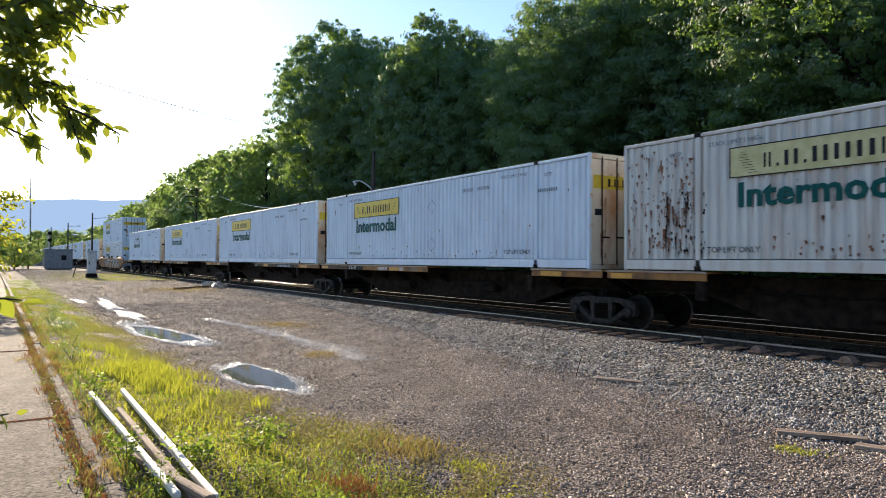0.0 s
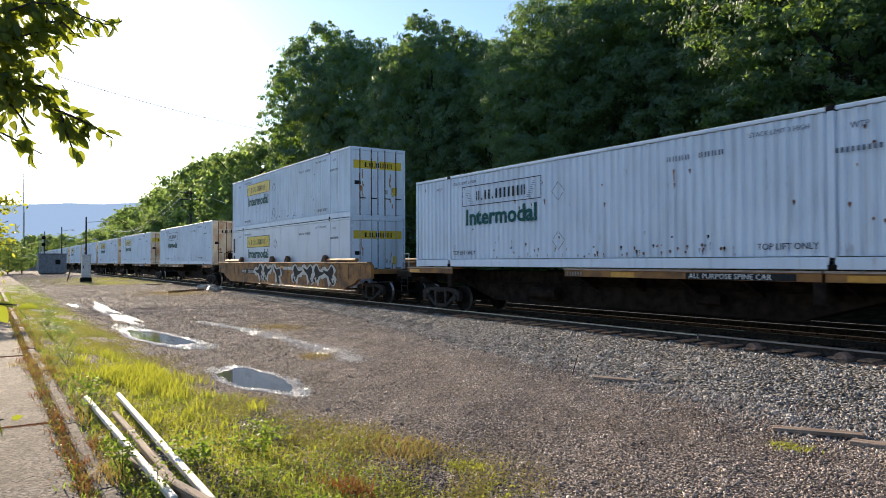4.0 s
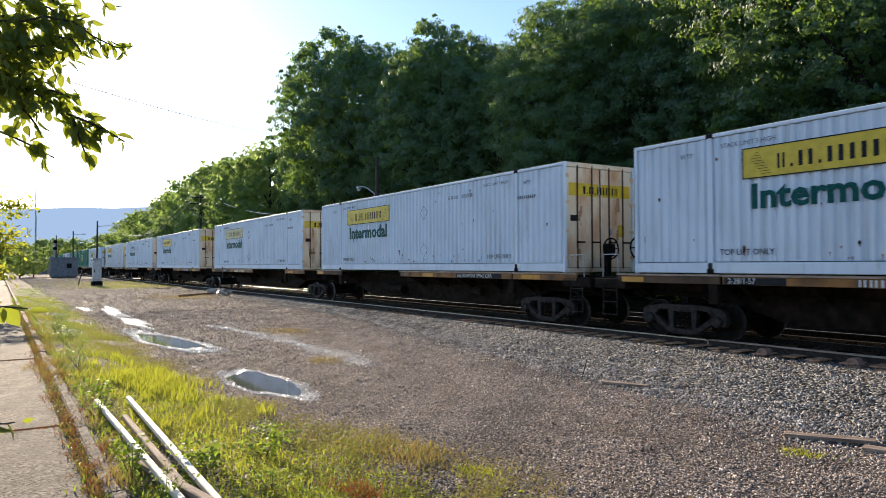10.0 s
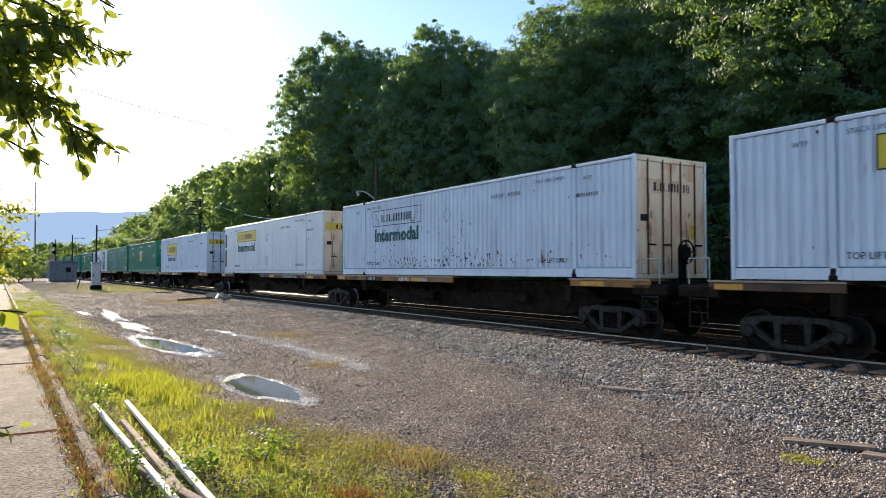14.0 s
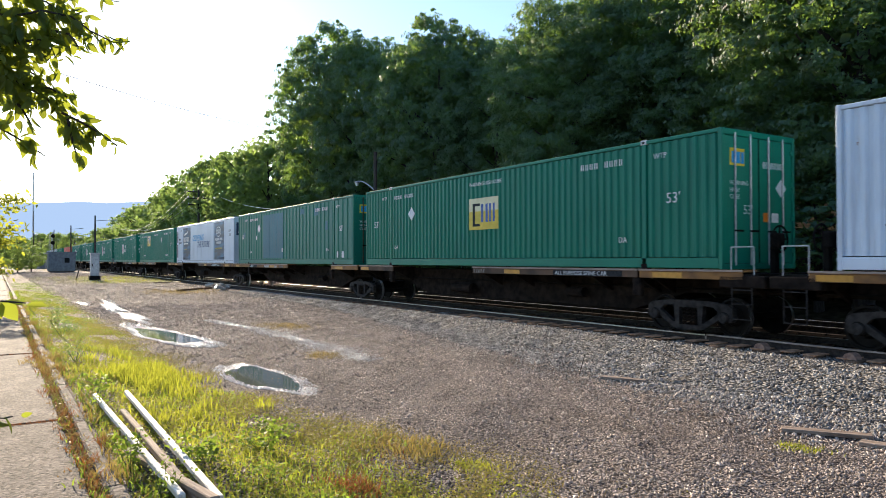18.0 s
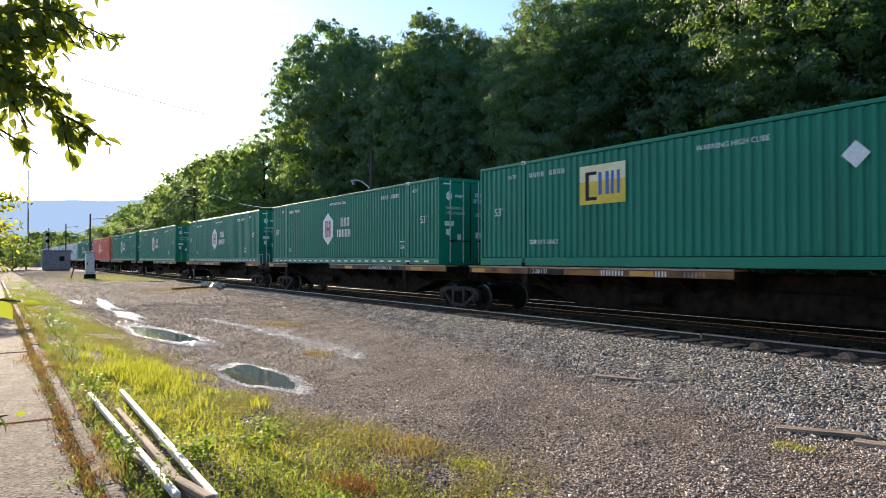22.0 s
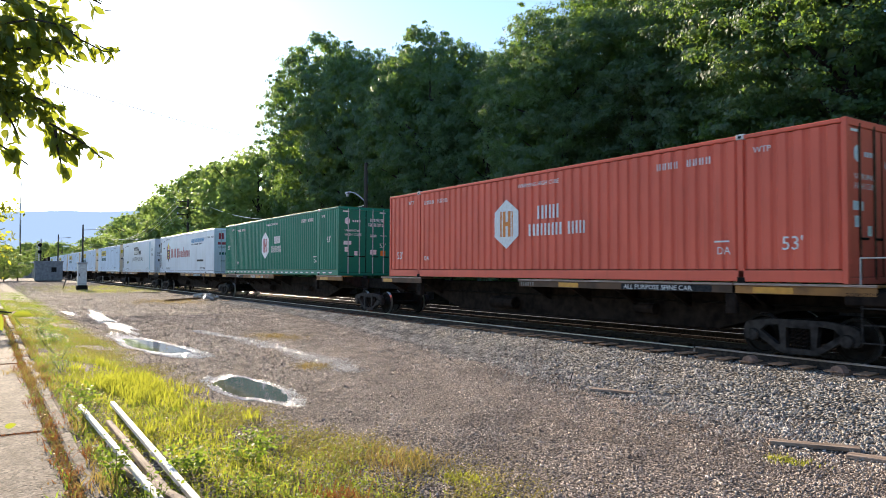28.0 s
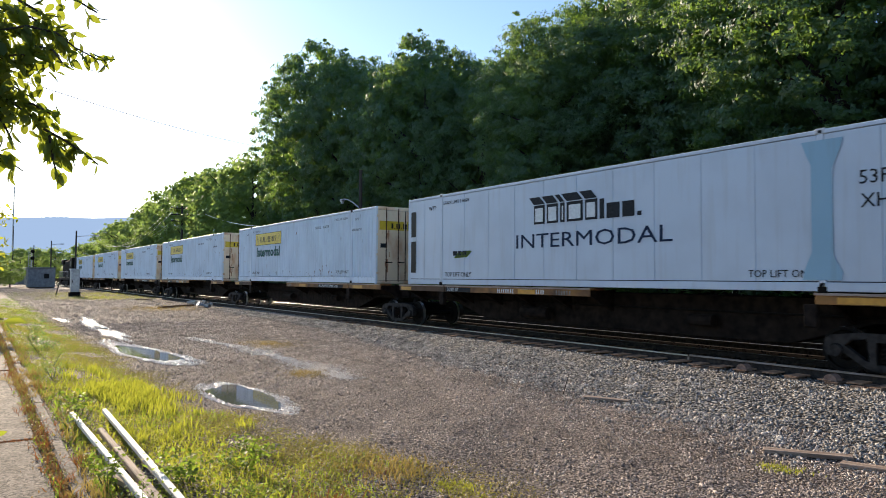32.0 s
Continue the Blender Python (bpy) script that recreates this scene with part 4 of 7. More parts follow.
def hub_marks(c, red):
    pale, ink = M_WHT, M_ORANGE if red else M_REDLET
    x, z = (6.79, 1.54) if red else (7.13, 1.50)
    mark(c, shape([(0.62 * a, 0.70 * b) for a, b in HEXAGON][::-1]), pale, x, z, "hexagon_logo", label="white hexagon with upright bars")
    bm = bmesh.new()
    for a, b, lo, hi in ((-0.27, -0.2, -0.36, 0.36), (-0.15, -0.03, -0.36, 0.36), (0.08, 0.2, -0.36, 0.36), (0.25, 0.29, -0.36, 0.36), (-0.03, 0.08, -0.06, 0.06)):
        box(bm, a, b, -0.003, 0, lo, hi)
    mark(c, bm, ink, x, z, "logo_mark", -0.001)
    mark(c, strokes([0.24, 0.22, 0.22], 0.36, 0.07), M_WHT, x + 1.33, z + 0.06, "name_mark")
    mark(c, strokes([0.26, 0.09, 0.22, 0.22, 0.22] + ([-0.1, 0.07, 0.2, 0.18] if red else []), 0.32, 0.07), M_WHT, x + 0.97, z - 0.38, "name_mark")
    for x2, z2, t, s in ((14.95, 0.62 if red else 1.42, "53'", 0.36), (0.55, 0.62 if red else 1.42, "53'", 0.36), (13.58, 0.56, "DA", 0.22), (2.38, 0.56, "DA", 0.22), (7.3, 2.5, "WARNING HIGH CUBE", 0.16), (14.4, 2.5, "WTP", 0.17), (1.35, 2.5, "WTP", 0.17)):
        mark(c, words(t, s, M_WHT), M_WHT, x2, z2)
    mark(c, bars([0.34], 0.035, 0), M_WHT, 13.53, 0.8, "arrow_bar")
    small_code(c, 12.1, 2.42, M_WHT, 0.15)
    small_code(c, 2.4, 2.42, M_WHT, 0.13)
    if not red:
        for k in range(24):
            mark(c, panel(0.3, 0.055), M_WHT, 0.5 + k * 0.64, 0.09, "reflective_strip", -0.002)
    # doors
    on_doors(c, shape([(0.13 * a, 0.16 * b) for a, b in HEXAGON][::-1]), M_WHT, 0.42, 2.3, "hexagon_logo")
    on_doors(c, bars([0.07, 0.07, 0.07, 0.07], 0.09, 0.03), M_WHT, 0.66, 2.26)
    for t, y, z, s in (("WARNING", 0.3, 1.85, 0.15), ("HIGH CUBE", 0.3, 1.68, 0.15), ("53'", 1.95, 1.2, 0.26)):
        ob = on_doors(c, words(t, s, M_WHT), M_WHT, y, z, "lettering")
    on_doors(c, strokes([0.09] * 5, 0.14, 0.04), M_WHT, 1.5, 2.3, "registration_mark")
    on_doors(c, strokes([0.09] * 6, 0.14, 0.04), M_WHT, 1.42, 2.1, "registration_mark")
    for k, (y, z, w, h, m) in enumerate(((0.25, 1.3, 0.36, 0.16, M_WHT), (0.3, 1.0, 0.16, 0.2, M_WHT), (0.75, 0.85, 0.15, 0.18, M_WHT), (1.5, 0.9, 0.3, 0.2, M_WHT), (2.0, 0.85, 0.24, 0.22, M_ORANGE), (1.5, 1.65, 0.3, 0.03, M_WHT), (1.5, 1.72, 0.3, 0.03, M_WHT), (2.0, 1.7, 0.3, 0.03, M_WHT))):
        on_doors(c, panel(w, h), m, y, z, "sticker")
    for y in (0.2, 1.95):
        on_doors(c, panel(0.3, 0.05), M_WHT, y, HIG - 0.22, "reflective_strip")


def emp_marks(c, wide, moved=False):
    if wide:
        for k in range(3):
            mark(c, panel(1.05, 2.35), M_BLUE_PATCH, 4.6 + k * 1.06, 0.3, "repair_panel", 0.0115, "blue repainted panel")
        for x, z, w, h in ((13.2, 1.55, 0.3, 0.4), (11.9, 2.25, 0.5, 0.35), (10.2, 2.4, 0.45, 0.25), (1.0, 1.5, 0.35, 0.3)):
            mark(c, panel(w, h), M_BLUE_PATCH, x, z, "repair_panel", 0.0115, "blue repainted patch")
        for x, z in ((3.4, 1.35), (7.6, 0.62)):
            mark(c, panel(0.16, 0.2), M_WHT, x, z, "sticker")
        mark(c, shape(((0, -0.24), (0.24, 0), (0, 0.24), (-0.24, 0))), M_WHT, 3.9, 1.95, "placard_diamond")
        mark(c, panel(0.22, 0.28), M_WHT, 15.0, 0.3, "sticker")
        mark(c, panel(0.14, 0.28), M_WHT, 14.5, 0.3, "sticker")
    else:
        ox, oz = (4.24, 1.54) if moved else (7.16, 1.12)
        mark(c, panel(1.5, 0.96), M_YEL, ox, oz, "logo_panel", label="yellow square with dark and blue bars")
        mark(c, panel(1.5, 0.4), M_PALEYEL, ox, oz + 0.56, "logo_panel_top", 0.003)
        mark(c, bars([0.12], 0.70, 0), M_BLACK, ox + 0.2, oz + 0.1, "logo_mark", -0.001)
        for z in (0.1, 0.72):
            mark(c, bars([0.36], 0.08, 0), M_BLACK, ox + 0.22, oz + z, "logo_mark", -0.001)
        mark(c, strokes([0.34, 0.28], 0.55, 0.07), M_ROYAL, ox + 0.64, oz + 0.22, "logo_mark", -0.001)
        mark(c, shape(((0, -0.24), (0.24, 0), (0, 0.24), (-0.24, 0))), M_WHT, 10.9 if moved else 3.58, 2.0 if moved else 1.83, "placard_diamond")
        mark(c, words("WARNING HIGH CUBE", 0.16, M_WHT), M_WHT, 7.68 if moved else 7.16, 2.46)
        if moved:
            top_lift(c, M_WHT, 0.17, 0.6)
    for x2, z2, t, s in ((14.74, 1.44, "53'", 0.33), (0.7, 1.44, "53'", 0.33), (13.34, 0.6, "DA", 0.19), (2.32, 0.6, "DA", 0.19), (14.4, 2.45, "WTP", 0.17), (1.35, 2.45, "WTP", 0.17)):
        mark(c, words(t, s, M_WHT), M_WHT, x2, z2)
    small_code(c, 12.1, 2.42, M_WHT, 0.15)
    small_code(c, 2.3, 2.42, M_WHT, 0.13)
    on_doors(c, panel(0.5, 0.36), M_YEL, 0.3, 2.15, "logo_panel")
    on_doors(c, bars([0.12, 0.14, 0.1], 0.24, 0.03), M_CYAN, 0.36, 2.2, out=0.004)
    for t, y, z, s in (("WARNING", 0.3, 1.75, 0.13), ("HIGH", 0.3, 1.6, 0.13), ("CUBE", 0.3, 1.46, 0.13), ("53'", 0.75, 1.15, 0.28)):
        on_doors(c, words(t, s, M_WHT), M_WHT, y, z, "lettering")
    on_doors(c, shape(((0, -0.2), (0.2, 0), (0, 0.2), (-0.2, 0))), M_WHT, 2.1, 1.75, "placard_diamond")
    on_doors(c, strokes([0.09] * 6, 0.14, 0.04), M_WHT, 1.45, 2.15, "registration_mark")
    on_doors(c, panel(0.2, 0.2), M_ORANGE, 1.45, 1.0, "sticker")
    on_doors(c, panel(0.24, 0.2), M_WHT, 1.75, 1.0, "sticker")


def reefer_marks(c, kind):
    mark(c, words("STACK LIMIT 3 HIGH", 0.15, M_BLACK), M_BLACK, 2.15, 2.55)
    top_lift(c, M_BLACK, 0.2, 0.27)
    mark(c, words("WTP", 0.2, M_BLACK), M_BLACK, 1.3, 2.42)
    if kind == "reefer":
        mark(c, panel(2.55, 2.45), M_WAVE_L, 2.12, 0.24, "picture_panel", 0.0125, "navy panel with pale bars")
        mark(c, panel(2.72, 2.48), M_WAVE, 11.18, 0.24, "picture_panel", 0.0125, "navy panel with pale ring and bars")
        mark(c, shape(((0, 0), (0.3, 0.16), (0.9, 0.2), (1.35, 0.34), (1.0, 0.1), (0.5, 0.02))), M_WHT, 2.6, 2.12, "running_figure_logo")
        mark(c, strokes([0.32, 0.3, 0.3, 0.4], 0.36, 0.08), M_WHT, 2.5, 1.6, "name_mark")
        mark(c, bars([0.62, 0.55], 0.09, 0.08), M_WHT, 2.65, 1.42, "name_mark")
        mark(c, strokes([0.07] * 8, 0.08, 0.045), M_YEL, 2.75, 1.0, "address_mark")
        ring = [(0.56 * math.cos(a), 0.34 * math.sin(a)) for a in np.linspace(0, 2 * math.pi, 28)[:-1]]
        mark(c, shape(ring), M_WHT, 12.62, 2.08, "oval_logo")
        mark(c, shape([(0.88 * a, 0.85 * b) for a, b in ring]), M_NAVY, 12.62, 2.08, "oval_logo", -0.001)
        mark(c, strokes([0.18, 0.18, 0.18], 0.3, 0.06), M_WHT, 12.3, 1.95, "logo_mark", -0.005)
        mark(c, strokes([0.14] * 6 + [-0.06] + [0.14] * 4, 0.17, 0.025), M_WHT, 11.82, 1.5, "name_mark")
        mark(c, strokes([0.14] * 7, 0.17, 0.025), M_WHT, 12.08, 1.27, "name_mark")
        mark(c, strokes([0.085] * 12, 0.10, 0.045), M_YEL, 11.86, 0.93, "address_mark")
        for t, m, x, z in (("DELIVERING", M_CYAN, 5.35, 1.62), ("THE FUTURE", M_SLOGAN, 6.83, 1.13)):
            ob = mark(c, words(t, 0.6, m, 0.012, 0.2), m, x, z)
        mark(c, words("53 ft", 0.24, M_BLACK), M_BLACK, 15.02, 2.0)
        mark(c, words("XHC", 0.24, M_BLACK), M_BLACK, 15.02, 1.72)
        mark(c, strokes([0.10] * 4, 0.17, 0.05), M_BLACK, 0.8, 1.75, "registration_mark")
        mark(c, strokes([0.10] * 6, 0.17, 0.05), M_BLACK, 0.8, 1.47, "registration_mark")
        on_doors(c, panel(1.02, 0.8), M_NAVY, 0.17, 1.75, "picture_panel")
        on_doors(c, bars([0.2, 0.2], 0.3, 0.06), M_WHT, 0.4, 2.1, out=0.004)
        on_doors(c, bars([0.3, 0.3], 0.08, 0.05), M_WHT, 0.3, 1.9, out=0.004)
    elif kind == "england":
        mark(c, shape(((0, 0.95), (0.72, 0.95), (0.72, 0.35), (0.36, 0.0), (0, 0.35))[::-1]), M_NAVYLET, 2.72, 0.85, "shield_crest", label="navy shield in a red and gold crest")
        mark(c, shape(((0, 0), (0.14, 0.5), (0.02, 1.0), (0.3, 1.15), (0.32, 0.1))[::-1]), M_REDLET, 2.45, 1.0, "crest_side")
        mark(c, shape(((0.32, 0), (0.18, 0.5), (0.30, 1.0), (0.02, 1.15), (0.0, 0.1))), M_REDLET, 3.42, 1.0, "crest_side")
        mark(c, shape(((0, 0), (0.4, 0), (0.34, 0.3), (0.2, 0.5), (0.06, 0.3))), M_YEL, 2.88, 1.86, "crest_top")
        for k in range(3):
            mark(c, bars([0.4], 0.1, 0), M_YEL, 2.88, 1.12 + 0.22 * k, "crest_bar", -0.001)
        mark(c, lozenges([0.56, -0.2, 0.66], 0.72, 0.09), M_REDLET, 4.0, 1.14, "name_mark")
        mark(c, lozenges([0.70], 0.74, 0.05), M_REDLET, 6.0, 1.13, "name_mark")
        mark(c, lozenges([0.48, 0.5], 0.50, 0.08), M_REDLET, 6.82, 1.15, "name_mark")
        mark(c, lozenges([0.22], 0.76, 0.08), M_REDLET, 7.96, 1.15, "name_mark")
        mark(c, lozenges([0.48, 0.48, 0.46], 0.50, 0.07), M_REDLET, 8.26, 1.15, "name_mark")
        for u in (4.7, 5.62):
            mark(c, shape(((0, -0.08), (0.08, 0), (0, 0.08), (-0.08, 0))), M_REDLET, u, 1.22, "name_mark")
        mark(c, strokes([0.28, 0.28, 0.4, 0.3, 0.3, 0.28, 0.3, 0.3, 0.3], 0.26, 0.07), M_CYAN, 10.3, 2.14, "name_mark")
        mark(c, strokes([0.1] * 12 + [-0.12] + [0.1] * 5, 0.09, 0.06), M_NAVYLET, 10.35, 1.96, "name_mark")
        mark(c, bars([1.7], 0.13, 0), M_BLACK, 11.87, 0.8, "address_bar")
        mark(c, words("53'", 0.2, M_BLACK), M_BLACK, 0.8, 0.28)
        mark(c, words("TARE WEIGHT", 0.13, M_BLACK), M_BLACK, 1.0, 1.9)
        small_code(c, 14.6, 2.3, M_BLACK, 0.12)
        on_doors(c, panel(0.32, 0.4), M_REDLET, 0.3, 2.2, "sticker")
        on_doors(c, bars([0.2, 0.26, 0.2], 0.16, 0.04), M_REDLET, 0.25, 1.85, "name_mark")
        on_doors(c, strokes([0.09] * 7, 0.13, 0.04), M_BLACK, 0.3, 1.62, "registration_mark")
        on_doors(c, bars([0.12] * 8, 0.16, 0.05), M_GLET, 0.35, 1.2, "name_mark")
        on_doors(c, panel(0.35, 0.5), M_NAVYLET, 1.7, 1.7, "shield_crest")
    else:
        bm = bmesh.new()
        for x, w, h in ((0, 0.42, 0.5), (0.5, 0.42, 0.5), (1.0, 0.16, 0.5), (1.24, 0.56, 0.5), (1.88, 0.4, 0.5), (2.36, 0.14, 0.48), (2.58, 0.4, 0.36), (3.06, 0.36, 0.36), (3.5, 0.12, 0.1)):
            box(bm, x, x + w, -0.003, 0, 0, h)
        mark(c, bm, M_BLACK, 6.5, 1.66, "name_mark")
        bm = bmesh.new()
        for k, (x, w) in enumerate(((0, 0.42), (0.5, 0.42), (1.0, 0.16), (1.24, 0.56), (1.88, 0.4))):
            v = [bm.verts.new(p) for p in ((x, -0.002, 0.52), (x + w, -0.002, 0.52), (x + w - 0.2, -0.002, 0.72), (x - 0.2, -0.002, 0.72))]
            bm.faces.new(v)
        mark(c, bm, M_BLACK, 6.5, 1.66, "logo_shadow")
        mark(c, bars([0.30, 0.3, 0.04, 0.4, 0.28], 0.36, 0.21), M_WHT, 6.55, 1.72, "name_mark", 0.0)
        mark(c, words("INTERMODAL", 0.54, M_NAVYLET), M_NAVYLET, 5.7, 1.04).scale.x = 1.56
        mark(c, bars([0.22, 0.18, 0.22], 0.14, 0.05), M_BLACK, 2.7, 0.92, "eco_mark")
        mark(c, shape(((0, 0), (0.7, 0.02), (0.95, 0.2), (0.8, 0.22), (0.2, 0.16))), M_GRASS, 2.75, 0.84, "green_swoosh")
        mark(c, words("53FT", 0.34, M_BLACK), M_BLACK, 14.75, 1.85)
        mark(c, words("XHC", 0.34, M_BLACK), M_BLACK, 14.78, 1.45)
        mark(c, shape(((-0.34, 0.0), (0.34, 0.0), (0.36, 0.14), (0.21, 0.42), (0.20, 1.95), (0.34, 2.28), (0.40, 2.48), (-0.34, 2.48), (-0.26, 2.25), (-0.17, 2.05), (-0.17, 0.5), (-0.3, 0.2))), M_TEALPOST, 14.12, 0.22, "repainted_post", -0.002, "blue repainted lifting post")
        on_doors(c, bars([0.16] * 6, 0.26, 0.05), M_BLACK, 0.35, 2.15, "name_mark")
        on_doors(c, strokes([0.09] * 4, 0.13, 0.04), M_BLACK, 0.22, 1.6, "registration_mark")
        on_doors(c, strokes([0.09] * 5, 0.13, 0.04), M_BLACK, 0.22, 1.4, "registration_mark")
        on_doors(c, panel(0.14, 0.18), M_BLACK, 0.3, 0.95, "sticker")


for k, (kind, c) in enumerate(BOXES):
    if kind.startswith("jb") or kind == "old":
        jb_marks(c, kind, k)
    elif kind in ("hub", "red"):
        hub_marks(c, kind == "red")
    elif kind in ("emp", "emp2", "emp3"):
        emp_marks(c, kind == "emp2", kind == "emp3")
    else:
        reefer_marks(c, kind)

# ---- cars ----


def wheelset():
    """Two flanged wheels on an axle along y, centred on the axle."""
    bm = bmesh.new()
    for s in (-1, 1):
        prof = ((0.62, 0.10), (0.62, 0.16), (0.655, 0.19), (0.655, 0.36), (0.64, 0.405), (0.675, 0.415), (0.765, 0.405), (0.765, 0.35), (0.72, 0.33), (0.70, 0.2), (0.80, 0.15), (0.80, 0.08))
        n = 24
        rings = [[bm.verts.new((r * math.cos(2 * math.pi * i / n), s * y, r * math.sin(2 * math.pi * i / n))) for i in range(n)] for y, r in prof]
        for a, b in zip(rings, rings[1:]):
            for i in range(n):
                bm.faces.new((a[i], a[(i + 1) % n], b[(i + 1) % n], b[i]))
        bm.faces.new(rings[0])
        bm.faces.new(rings[-1])
    tube(bm, (0, -0.95, 0), (0, 0.95, 0), 0.075, n=10)
    for s in (-1, 1):
        tube(bm, (0, s * 0.93, 0), (0, s * 1.08, 0), 0.13, n=12)
    bmesh.ops.recalc_face_normals(bm, faces=bm.faces[:])
    return bm


WHEEL_R = 0.41
AXLE_Z = RAIL_TOP + WHEEL_R - BASE
MID_Y = 12.97 + 0.7525 - NEAR
FRAME_OUT = ((-1.12, 0.0), (-1.08, 0.20), (-0.98, 0.27), (-0.5, 0.33), (0.5, 0.33), (0.98, 0.27), (1.08, 0.20), (1.12, 0.0), (1.05, -0.09), (0.92, -0.09), (0.80, -0.02), (0.40, -0.27), (0.27, -0.30), (-0.27, -0.30), (-0.40, -0.27), (-0.80, -0.02), (-0.92, -0.09), (-1.05, -0.09))
HOLES = (((-0.76, 0.10), (-0.64, 0.20), (-0.38, 0.23), (-0.34, -0.15), (-0.40, -0.15)), ((0.76, 0.10), (0.40, -0.15), (0.34, -0.15), (0.38, 0.23), (0.64, 0.20)), ((-0.24, -0.20), (-0.24, 0.18), (0.24, 0.18), (0.24, -0.20)))
TRUCK = {}
SPINS = []


def sideframe():
    """A cast side frame: a trapeze with three openings through it."""
    return holed(FRAME_OUT, HOLES, -0.07, 0.06)


def truck(car, x):
    """A two-axle truck at x in the car's space."""
    if not TRUCK:
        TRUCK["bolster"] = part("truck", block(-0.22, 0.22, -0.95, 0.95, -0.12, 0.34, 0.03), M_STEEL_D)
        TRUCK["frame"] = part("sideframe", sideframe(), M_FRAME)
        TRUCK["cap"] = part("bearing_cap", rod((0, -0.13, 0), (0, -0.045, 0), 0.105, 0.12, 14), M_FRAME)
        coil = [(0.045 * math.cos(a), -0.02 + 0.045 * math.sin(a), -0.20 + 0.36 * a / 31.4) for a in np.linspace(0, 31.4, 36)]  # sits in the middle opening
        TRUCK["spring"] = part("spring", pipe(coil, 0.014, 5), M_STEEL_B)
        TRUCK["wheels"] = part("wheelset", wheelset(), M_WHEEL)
        TRUCK["wheels"].data.materials.append(M_TREAD)
        for p in TRUCK["wheels"].data.polygons:  # the ring that runs on the rail is bright
            c = p.center
            if 0.66 < abs(c.y) < 0.77 and math.hypot(c.x, c.z) > 0.38:
                p.material_index = 1
        first = [TRUCK["bolster"], TRUCK["frame"], TRUCK["spring"], TRUCK["wheels"], TRUCK["cap"]]
        meshes = {k: v.data for k, v in TRUCK.items()}
        for o in first:
            bpy.data.objects.remove(o)
        TRUCK.update(meshes)
    t = part("truck", TRUCK["bolster"], None, car)
    t.location = (x, MID_Y, AXLE_Z)
    for s in (-1, 1):
        f = part("sideframe", TRUCK["frame"], None, t)
        f.location.y = s * 1.0
        f.rotation_euler.z = 0 if s < 0 else math.pi
        if s < 0:
            for c in (-0.89, 0.89):
                part("bearing_cap", TRUCK["cap"], None, f).location.x = c
            for c in (-0.12, 0.0, 0.12):
                part("spring", TRUCK["spring"], None, t).location = (c, -1.0, 0)
    for s in (-0.89, 0.89):
        w = part("wheelset", TRUCK["wheels"], None, t)
        w.location.x = s
        SPINS.append((w, s, car, x + s))


def shelf(car, x0, x1, mat, sign=""):
    """A side shelf that carries the container: plate, edge board, brackets."""
    p = part("side_shelf", block(x0, x1, -0.06, 0.42, -0.055, -0.008, 0.006), mat, car)
    part("edge_board", block(x0 + 0.02, x1 - 0.02, -0.05, -0.01, -0.205, -0.056, 0.006), mat, car)
    # sunlit line along the shelf's top edge, built as a paler strip
    part("edge_strip", block(x0 + 0.01, x1 - 0.01, -0.075, -0.061, -0.045, -0.004), M_GUARDTOP, p, "pale strip, the shelf edge's sunlit line in its colour")
    n = max(2, int((x1 - x0) / 1.25))
    for k in range(n):
        x = x0 + 0.2 + (x1 - x0 - 0.4) * k / (n - 1)
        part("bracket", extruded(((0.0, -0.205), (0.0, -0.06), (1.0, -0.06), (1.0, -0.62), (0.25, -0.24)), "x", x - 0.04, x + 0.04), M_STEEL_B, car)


def board_text(car, kind, x):
    if kind == "spine":
        part("sign_board", block(x, x + 2.4, -0.056, -0.05, -0.20, -0.065), M_BLACK, car)
        ob = part("lettering", words("ALL PURPOSE SPINE CAR", 0.145, M_WHT), None, car)
        ob.location, ob["kind"], ob.scale.x = (x + 0.08, -0.059, -0.18), "stuff", 1.15
    elif kind == "number":
        part("sign_board", block(x, x + 1.3, -0.056, -0.05, -0.20, -0.065), M_BLACK, car)
        ob = part("lettering", words("2-28/1-57", 0.155, M_WHT), None, car)
        ob.location, ob["kind"] = (x + 0.07, -0.059, -0.18), "stuff"
        b = part("number_mark", strokes([0.12, 0.12, 0.14, 0.14, -0.1, 0.12, 0.12, 0.12, 0.12, 0.12, 0.12], 0.12, 0.06), M_WHT, car)
        b.location, b["kind"] = (x + 2.6, -0.051, -0.19), "stuff"
    elif kind == "logo":
        b = part("logo_mark", strokes([0.14, 0.14, 0.14], 0.11, 0.05), M_DULL, car)
        b.location, b["kind"] = (x, -0.051, -0.19), "stuff"


